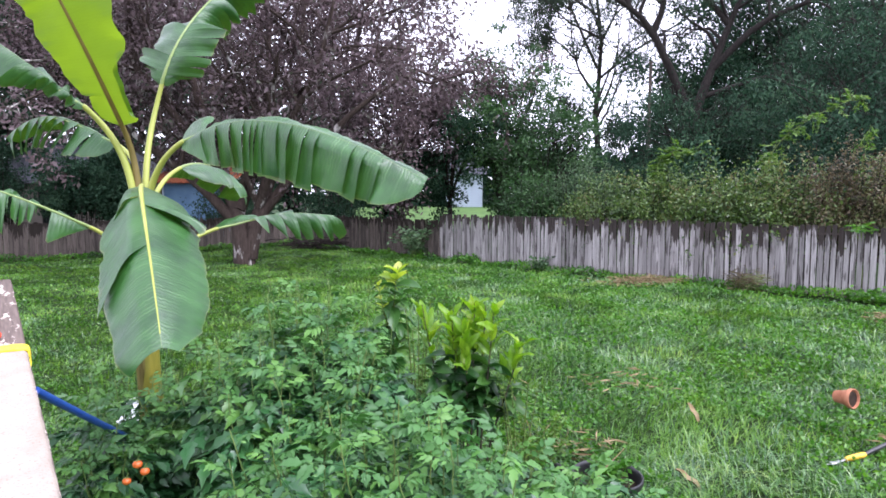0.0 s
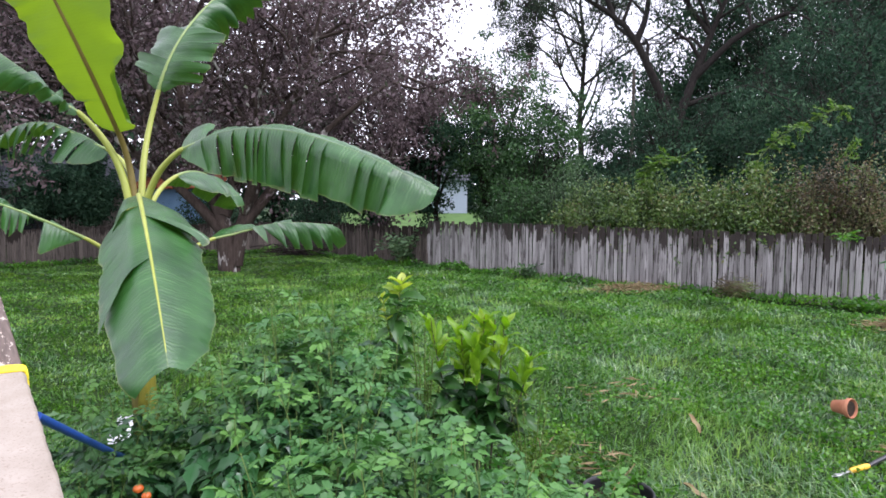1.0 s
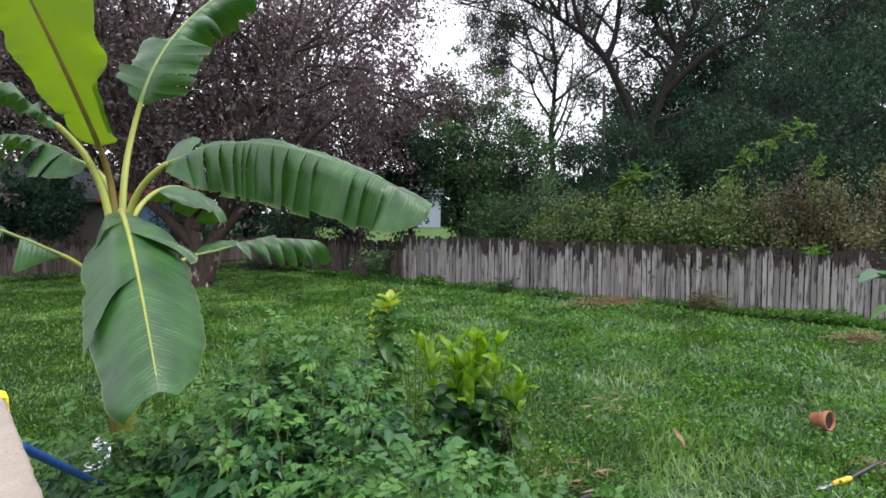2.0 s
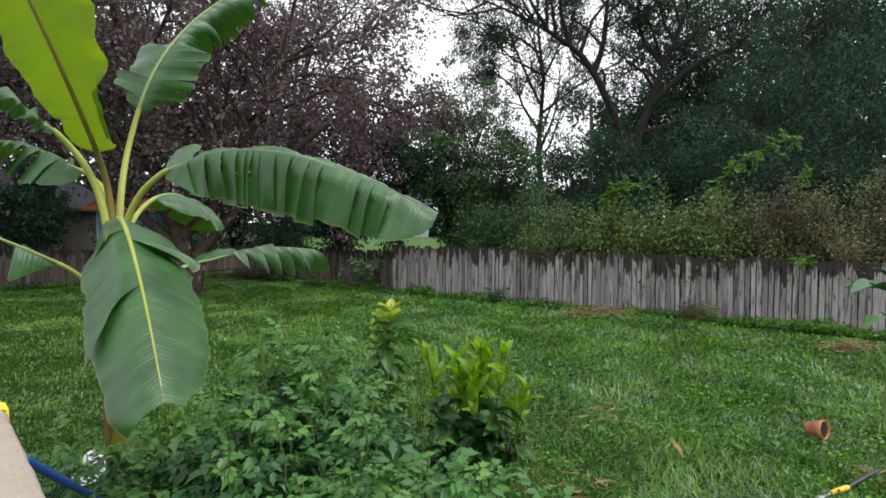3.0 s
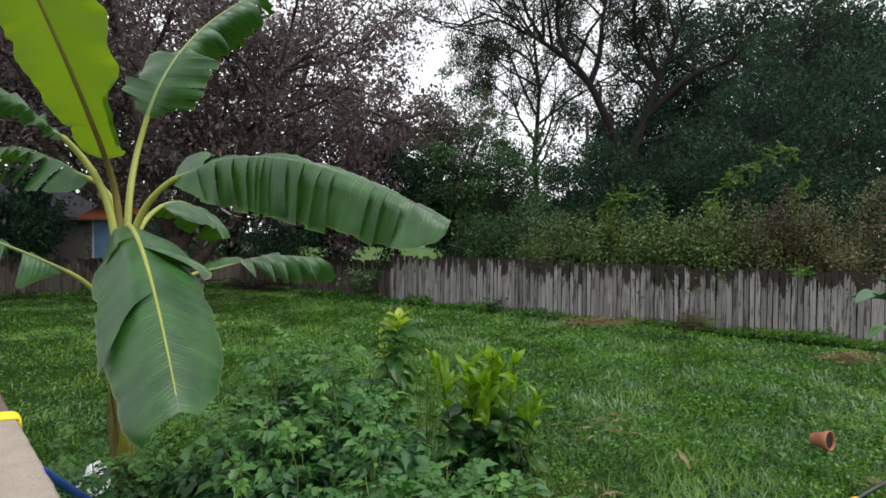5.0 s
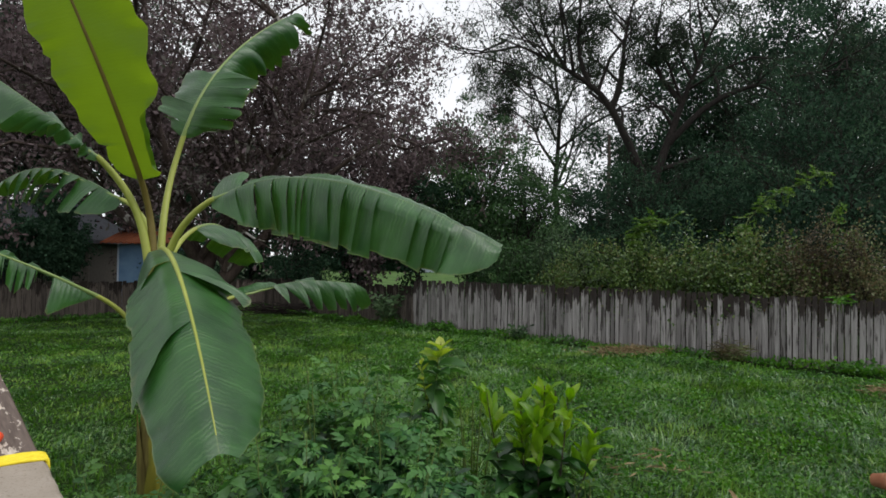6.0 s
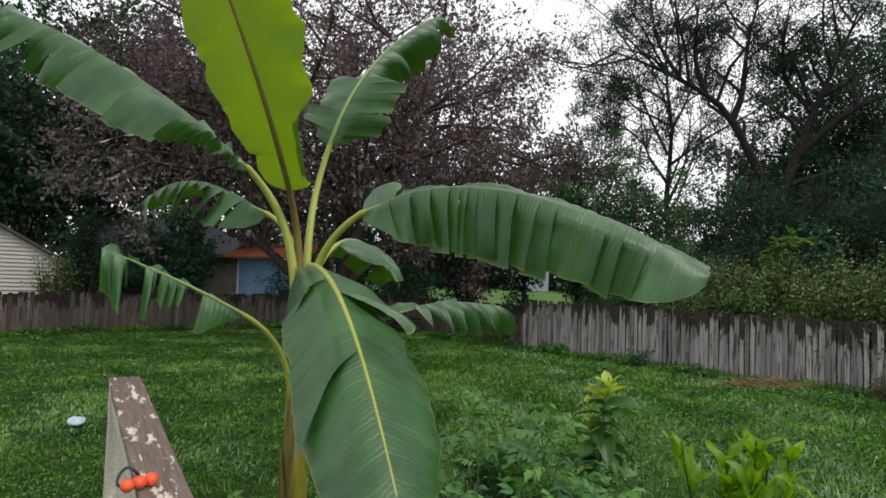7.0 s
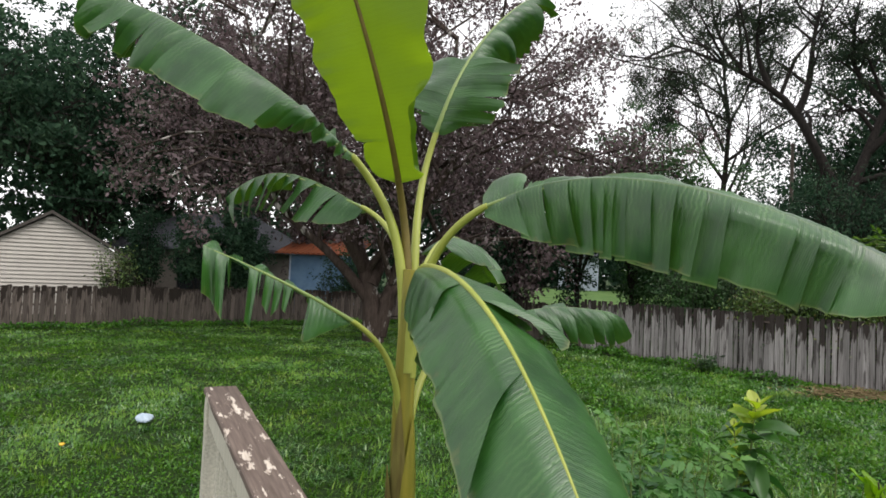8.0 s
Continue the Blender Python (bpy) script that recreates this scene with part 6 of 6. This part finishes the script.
# lime sprays above the hedge
def spray_branch(points, n, size, mat, label, seed):
    r = np.random.default_rng(seed)
    pts = limb(*points, n=26)
    ob = thing("vine", tuple(pts[0]), label, "vine", "light vines on the hedge")
    g = Geo()
    tube(g, pts, np.linspace(0.02, 0.006, 26), 5)
    cen, dirs = [], []
    for k in range(n):
        i = r.integers(8, 26)
        a = pts[i]
        d = unit(r.normal(0, 1, 3) * (1, 1, 0.6) + (0, 0, -0.35))
        ln = r.uniform(0.15, 0.5)
        tube(g, [a, a + d * ln * 0.5 + (0, 0, 0.03), a + d * ln], [0.004, 0.003, 0.002], 3, cap=False)
        for s_ in np.linspace(0.25, 1, 7):
            for sg in (-1, 1):
                cen.append(a + d * ln * s_)
                dirs.append(np.cross(d, UP) * sg + d * 0.4 + r.normal(0, 0.15, 3))
    v, t = leaf_cards(np.array(cen), np.array(dirs), size * r.uniform(0.7, 1.2, len(cen)), 0.45)
    f = Geo()
    f.add(v, t=t)
    part("foliage", f.mesh("foliage", mat), ob)
    part("stem", g.mesh("stem", M_twig_green), ob)


spray_branch([(9.6, 19.0, 0), (9.7, 19.1, 2.6), (10.2, 19.1, 4.1), (11.2, 19.0, 5.0), (12.7, 19.0, 5.7)], 60, 0.14, M_vine_leaf, "arching light green branch rising from the hedge", 5)
spray_branch([(7.0, 20.6, 0), (7.0, 20.7, 2.6), (7.2, 20.8, 3.7), (7.8, 20.9, 4.15), (8.6, 20.9, 4.2)], 70, 0.16, M_vine_leaf, "light green vine over the hedge", 6)
spray_branch([(11.6, 17.2, 0), (11.6, 17.2, 2.6), (11.7, 17.2, 3.9), (11.8, 17.2, 4.6)], 16, 0.13, M_vine_leaf, "light yellow-green shoot above the hedge", 7)
spray_branch([(10.7, 15.5, 0.0), (10.6, 15.55, 1.6), (10.45, 15.4, 1.95), (10.2, 15.2, 1.72)], 12, 0.11, M_weed, "green vine tip hanging over the fence", 8)
bush(-18.4, 31.6, 5.6, 2.7, M_deep_leaf, 22000, 0.18, "large dark leafy bush between the houses", 231, group="bushes by the houses")
bush(-19.6, 25.2, 3.0, 0.8, M_hedge_leaf, 1800, 0.12, "small bush beside the siding house", 232, group="bushes by the houses", low=0.6)
bush(-22.9, 31.7, 4.9, 1.05, M_deep_leaf, 6000, 0.15, "dark bush in front of the tan house", 236, group="bushes by the houses")
bush(-11.2, 31.4, 3.0, 1.7, M_deep_leaf, 5000, 0.14, "dark bush behind the fence corner", 233, group="bushes by the houses")
bush(-6.0, 33.6, 2.9, 1.8, M_deep_leaf, 5000, 0.14, "dark bush behind the fence corner", 234, group="bushes by the houses")

# woods on the horizon
def far_woods(seed, n):
    r = np.random.default_rng(seed)
    a = r.uniform(-62, 58, n)
    hgt = np.interp(a, [-30, -14, -6, 20, 30], [14.0, 12.0, 6.5, 6.5, 13.0]) + 2.5 * np.array([noise.noise(Vector((x * 0.12, 3.3, 0))) for x in a]) + 1.2 * np.array([noise.noise(Vector((x * 0.6, 7.1, 0))) for x in a])
    dist = r.uniform(62, 78, n)
    z = hgt * 1.15 * r.random(n) ** 0.75
    ar = np.radians(a)
    c = np.c_[dist * np.sin(ar), dist * np.cos(ar), z]
    d = r.normal(0, 1, (n, 3))
    v, t = leaf_cards(c, d, r.uniform(0.5, 1.1, n), 0.7)
    f = Geo()
    f.add(v, t=t)
    ob = new("far_woods", f.mesh("far_woods", M_deep_leaf))
    tagged(ob, "distant dark green woods along the horizon", "woods", kind="stuff")


far_woods(9, 38000)

# ---- neighbouring buildings ----
def wall_box(name, size, mat, parent, at, label=""):
    return part(name, box_mesh(name, size, mat, 0.01), parent, label, at=at)


def gable_house():
    """Siding outbuilding whose gable end faces the yard."""
    corner = np.array([-20.86, 26.95])
    along = unit(np.array([-0.80, -0.60]))
    back = np.array([along[1], -along[0]])
    if back[1] < 0:
        back = -back
    W, eave, peak, depth = 5.4, 2.72, 4.36, 7.0
    turn = math.degrees(math.atan2(along[1], along[0]))
    ob = thing("siding_house", (corner[0], corner[1], 0), "small cream siding building with a dark low gable roof", "house")
    h = 0.0
    while h < peak - 0.06:
        w0 = W if h < eave else W * (peak - h) / (peak - eave)
        w1 = W if h + 0.17 < eave else W * max(peak - h - 0.17, 0.02) / (peak - eave)
        g = Geo()
        v = []
        for wv, zz, yy in ((w0, h, -0.075), (w1, h + 0.17, -0.008), (w1, h + 0.17, 0.02), (w0, h, 0.02)):
            v += [((W - wv) / 2, yy, zz), ((W + wv) / 2, yy, zz)]
        v = np.array(v)
        v[:, 1] *= -1
        g.add(v, q=[[0, 1, 3, 2], [2, 3, 5, 4], [4, 5, 7, 6], [6, 7, 1, 0], [0, 2, 4, 6], [1, 7, 5, 3]])
        part("siding_board", g.mesh("siding_board", M_siding, False), ob, at=pose(0, 0, 0, 0, 0, turn))
        h += 0.172
    side = back * depth
    for off in (0.0, W):
        q = along * off + side / 2
        wall_box("side_wall", (depth, 0.12, eave), M_siding, ob, pose(q[0], q[1], eave / 2, 0, 0, math.degrees(math.atan2(back[1], back[0]))))
    half = math.hypot(W / 2 + 0.45, (peak - eave) * (W / 2 + 0.45) / (W / 2))
    slope = math.degrees(math.atan2(peak - eave, W / 2))
    for sgn in (-1, 1):
        g = Geo()
        u = np.array([*along, 0.0])
        b3 = np.array([*back, 0.0])
        mid_top = u * (W / 2) + np.array([0, 0, peak + 0.06])
        low = mid_top + u * sgn * (W / 2 + 0.45) - np.array([0, 0, (peak - eave) * (W / 2 + 0.45) / (W / 2)])
        v = [p - b3 * 0.30 + np.array([0, 0, dz]) for p, dz in ((mid_top, 0), (low, 0), (low, 0.14), (mid_top, 0.14))]
        v += [p + b3 * (depth + 0.6) for p in v]
        g.add(np.array(v), q=[[0, 1, 2, 3], [4, 7, 6, 5], [0, 4, 5, 1], [3, 2, 6, 7], [1, 5, 6, 2], [0, 3, 7, 4]])
        part("roof_slope", g.mesh("roof_slope", M_trim_dark, False), ob, "dark roof", at=Matrix.Identity(4))
    wall_box("corner_trim", (0.12, 0.12, eave), M_siding, ob, pose(-0.02 * along[0], -0.02 * along[1] - 0.03, eave / 2, 0, 0, turn))


gable_house()


def tan_house():
    ob = thing("stucco_house", (-22.6, 35.5, 0), "tan stucco house with a grey shingle roof and dark windows", "house")
    wall_box("wall", (9.0, 6.0, 3.4), M_stucco, ob, pose(0.3, 3.0, 1.7))
    g = Geo()
    e, p = 3.42, 5.7
    v = [(-5.2, -0.8, e), (5.4, -0.8, e), (5.4, 6.8, e), (-5.2, 6.8, e), (-2.4, 3.0, p), (2.4, 3.0, p), (-5.2, -0.8, e - 0.18), (5.4, -0.8, e - 0.18), (5.4, 6.8, e - 0.18), (-5.2, 6.8, e - 0.18)]
    g.add(np.array(v, float), q=[[0, 1, 5, 4], [2, 3, 4, 5], [6, 7, 1, 0], [7, 8, 2, 1], [8, 9, 3, 2], [9, 6, 0, 3], [9, 8, 7, 6]], t=[[1, 2, 5], [3, 0, 4]])
    part("roof", g.mesh("roof", M_shingle, False), ob, "grey shingle roof", at=Matrix.Identity(4))
    for x, w, z, h in ((-0.55, 0.75, 2.55, 1.1), (1.7, 0.7, 2.5, 1.3), (-3.2, 1.2, 2.3, 1.1), (0.2, 1.9, 1.25, 1.3)):
        win = wall_box("window", (w, 0.08, h), M_trim_dark, ob, pose(x, -0.02, z), "dark window")
        part("pane", box_mesh("pane", (w - 0.14, 0.03, h - 0.14), M_pane, 0.004), win, at=pose(0, -0.05, 0))


tan_house()


def blue_shed():
    ob = thing("shed", (-13.6, 33.2, 0), "blue painted shed with a rusty orange roof", "shed")
    wall_box("wall", (3.3, 2.6, 3.2), M_blue_wall, ob, pose(0.0, 1.3, 1.6))
    g = Geo()
    for k in range(16):
        x = -2.3 + k * 0.29
        g.add(np.array([(x, -0.55, 3.28), (x + 0.145, -0.55, 3.33), (x + 0.29, -0.55, 3.28), (x, 3.0, 4.28), (x + 0.145, 3.0, 4.33), (x + 0.29, 3.0, 4.28)]), q=[[0, 1, 4, 3], [1, 2, 5, 4]])
        g.add(np.array([(x, -0.55, 3.20), (x + 0.145, -0.55, 3.25), (x + 0.29, -0.55, 3.20), (x, -0.55, 3.28), (x + 0.145, -0.55, 3.33), (x + 0.29, -0.55, 3.28)]), q=[[0, 1, 4, 3], [1, 2, 5, 4]])
    part("roof", g.mesh("roof", M_rust, False), ob, "rusty orange corrugated roof", at=Matrix.Identity(4))
    wall_box("corner_post", (0.06, 0.10, 3.2), M_white_wall, ob, pose(-1.62, -0.03, 1.6))


blue_shed()


def white_house():
    ob = thing("white_house", (2.05, 61.0, 0), "pale white siding house far behind the fence", "house")
    wall_box("wall", (3.6, 6.0, 4.6), M_white_wall, ob, pose(0, 3.0, 2.3))
    for k in range(17):
        wall_box("siding_board", (3.64, 0.03, 0.25), M_white_wall, ob, pose(0, -0.02, 0.14 + 0.27 * k, -3))
    g = Geo()
    v = [(-2.2, -0.5, 4.6), (2.2, -0.5, 4.6), (2.2, 6.5, 4.6), (-2.2, 6.5, 4.6), (-2.2, 3.0, 6.6), (2.2, 3.0, 6.6)]
    g.add(np.array(v, float), q=[[0, 1, 5, 4], [2, 3, 4, 5], [3, 2, 1, 0]], t=[[1, 2, 5], [3, 0, 4]])
    part("roof", g.mesh("roof", M_shingle, False), ob, at=Matrix.Identity(4))


white_house()

pole = thing("utility_pole", (16.9, 51.0, 0), "dark wooden utility pole between the trees", "utility pole")
g = Geo()
tube(g, [(16.9, 51, -0.1), (16.9, 51, 6), (16.92, 51, 13.4)], [0.17, 0.15, 0.12], 10)
part("shaft", g.mesh("shaft", M_pole), pole)
part("cap", box_mesh("cap", (0.30, 0.30, 0.10), M_pole), pole, at=pose(0.02, 0, 13.42))
for a, b, sag in (((-34.0, 27.0, 9.2), (-16.5, 33.5, 8.1), 0.35), ((-34.0, 27.0, 6.3), (-16.5, 33.0, 5.5), 0.35)):
    g = Geo()
    a, b = np.array(a), np.array(b)
    f = np.linspace(0, 1, 24)[:, None]
    tube(g, a + (b - a) * f - np.array([0, 0, 1]) * 4 * sag * f * (1 - f), 0.014, 5)
    tagged(new("power_cable", g.mesh("power_cable", M_cable)), "thin black overhead cable in front of the trees", "cable", "overhead cables")

# ---- lawn ----
def inside_yard(p):
    """Keeps what lies on the lawn side of the three fences."""
    def left_of(a, b):
        return (b[0] - a[0]) * (p[:, 1] - a[1]) - (b[1] - a[1]) * (p[:, 0] - a[0])
    return (left_of(F_turn, F_end) < -0.1) & (left_of(F_far, F_turn) < -0.1) & (left_of(F_left, F_far) < -0.1)


def scatter_lawn(n, r, near, fall):
    """Points on the lawn, thinning with the distance from the deck."""
    out = []
    while sum(map(len, out)) < n:
        a = np.radians(r.uniform(-58, 48, n))
        d = near + (34 - near) * r.random(n) ** fall
        p = np.c_[-0.8 + d * np.sin(a), 0.6 + d * np.cos(a)]
        out.append(p[inside_yard(p)])
    return np.concatenate(out)[:n]


def grass_mesh(name, tufts, each, seed, near, fall, long_, wide, lean, mat, patch=None, spans=3):
    """Tufts of arching blades that lean one way, each blade tapering over its spans; patch keeps them to drifts."""
    r = np.random.default_rng(seed)
    c = scatter_lawn(tufts, r, near, fall)
    if patch is not None:
        drift = np.array([noise.noise(Vector((x * 0.5, y * 0.65, 33))) + 0.5 * noise.noise(Vector((x * 1.7, y * 1.7, 35))) for x, y in c])
        c = c[drift + 0.15 * r.normal(size=len(c)) > patch + np.interp(c[:, 0], [-5, -1], [0.28, 0.0])]
        tufts = len(c)
    comb = 5.0 * np.array([noise.noise(Vector((x * 0.5, y * 0.5, 11))) for x, y in c]) + r.normal(0, 0.7, tufts)
    size = (0.75 + 0.5 * r.random(tufts)) * (1 + 0.6 * np.array([noise.noise(Vector((x * 0.9, y * 0.9, seed))) for x, y in c]))
    k = np.repeat(np.arange(tufts), each)
    n = len(k)
    dist = np.hypot(c[k, 0] + 0.8, c[k, 1] - 0.6)
    p = c[k] + r.normal(0, 0.035, (n, 2)) * np.clip(dist / 8, 1, 2)[:, None]
    length = np.clip(long_ * size[k] * r.uniform(0.55, 1.2, n), 0.05, 0.46) * np.interp(p[:, 0], [-6, -2], [0.6, 1.0]) * np.interp(dist, [8, 20], [1.0, 0.72])
    hw = (wide * r.uniform(0.6, 1.3, n) * np.clip(dist / 8, 0.75, 2.6) / 2)[:, None]
    az = comb[k] + r.normal(0, 0.9, n)
    d = np.c_[np.cos(az), np.sin(az), np.zeros(n)]
    s = np.c_[-np.sin(az), np.cos(az), np.zeros(n)]
    at = np.c_[p, ground_height(p[:, 0], p[:, 1]) - 0.03]
    ang = np.radians(r.uniform(2, 45, n)) * lean
    step = np.radians(r.uniform(12, 48, n)) * lean
    rows = []
    for w in (1.0, 0.85, 0.6)[:spans]:
        rows += [at - s * hw * w, at + s * hw * w]
        seg = (length / spans)[:, None]
        at = at + d * seg * np.sin(ang)[:, None] + UP * seg * np.cos(ang)[:, None]
        ang = np.minimum(ang + step, 1.8)
    v = np.stack(rows + [at], 1).reshape(-1, 3)
    q = np.arange(n)[:, None] * (2 * spans + 1)
    faces = [q + np.array([2 * j, 2 * j + 1, 2 * j + 3, 2 * j + 2]) for j in range(spans - 1)] + [q + np.array([2 * spans - 2, 2 * spans - 1, 2 * spans])]
    return make_mesh(name, v, faces, mat)


lawn = new("grass", grass_mesh("grass", 12500, 6, 1, 3.2, 1.1, 0.21, 0.013, 1.5, M_grass))
tagged(lawn, "thick uneven green grass with long bent blades", "grass", kind="stuff")
pale_lawn = new("grass", grass_mesh("pale_grass", 22000, 6, 3, 3.4, 1.0, 0.25, 0.010, 1.9, M_grass_pale, -0.06))
tagged(pale_lawn, "drifts of long pale bluish grass bent over in the lawn", "grass", kind="stuff")
far_lawn = new("grass", grass_mesh("far_grass", 32000, 5, 2, 6.0, 0.85, 0.14, 0.0165, 2.2, M_turf, spans=1))
tagged(far_lawn, "short green grass towards the fences", "grass", kind="stuff")

rw = np.random.default_rng(17)
pw = scatter_lawn(130000, rw, 3.2, 1.1)
keep = np.array([noise.noise(Vector((x * 0.55, y * 0.55, 21))) for x, y in pw]) > np.interp(pw[:, 0], [-5, -1], [0.25, -0.12])
pw = pw[keep]
cw = np.c_[pw, ground_height(pw[:, 0], pw[:, 1]) + rw.uniform(0.0, 0.075, len(pw))]
dw = rw.normal(0, 1, (len(pw), 3))
dw[:, 2] = np.abs(dw[:, 2]) * 0.35
vw, tw = leaf_cards(cw, dw, rw.uniform(0.025, 0.07, len(pw)) * np.interp(pw[:, 0], [-5, -1], [0.6, 1.0]) * np.interp(np.hypot(pw[:, 0], pw[:, 1]), [7, 20], [1.0, 1.4]), 0.75)
gw = Geo()
gw.add(vw, t=tw)
tagged(new("lawn_weeds", gw.mesh("lawn_weeds", M_weed)), "low broad-leaved weeds and clover among the grass", "weeds", kind="stuff")

# fringe of tall weeds at the foot of the fences
gf = Geo()
cen, dirs, siz = [], [], []
for a, b in ((F_turn, F_end), (F_far, F_turn), (F_left, F_far)):
    d = unit(b - a)
    n_in = np.array([d[1], -d[0]])
    m = int(np.linalg.norm(b - a) * 230)
    f = rw.random(m) * np.linalg.norm(b - a)
    q = a + d * f[:, None] + n_in * rw.uniform(0.03, 0.65, m)[:, None]
    amount = np.array([noise.noise(Vector((x * 0.8, y * 0.8, 5))) for x, y in q])
    hh = np.clip(0.16 + 0.22 * amount, 0.03, 0.5)
    cen.append(np.c_[q, rw.random(m) * hh])
    dd = rw.normal(0, 1, (m, 3))
    dd[:, 2] = np.abs(dd[:, 2])
    dirs.append(dd)
    siz.append(rw.uniform(0.06, 0.15, m))
vf, tf = leaf_cards(np.concatenate(cen), np.concatenate(dirs), np.concatenate(siz), 0.5)
gf.add(vf, t=tf)
tagged(new("fence_weeds", gf.mesh("fence_weeds", M_weed)), "straggling weeds along the foot of the fences", "weeds", kind="stuff")

# dry straw and bare earth by the fence and near the tool
gs = Geo()
cen, dirs = [], []
for x, y, rad, m in ((6.05, 18.3, 1.1, 1100), (4.9, 6.0, 0.5, 160), (9.7, 12.7, 0.6, 380), (1.35, 6.2, 0.5, 60), (2.4, 8.3, 0.7, 60)):
    q = np.c_[x + rw.normal(0, rad * 0.5, m), y + rw.normal(0, rad * 0.3, m)]
    cen.append(np.c_[q, ground_height(q[:, 0], q[:, 1]) + rw.uniform(0.02, 0.17, m)])
    dd = rw.normal(0, 1, (m, 3))
    dd[:, 2] *= 0.15
    dirs.append(dd)
vs, ts = leaf_cards(np.concatenate(cen), np.concatenate(dirs), rw.uniform(0.12, 0.3, sum(map(len, cen))), 0.09)
gs.add(vs, t=ts)
tagged(new("straw", gs.mesh("straw", M_dry)), "scattered dry straw on bare patches of the lawn", "straw", kind="stuff")
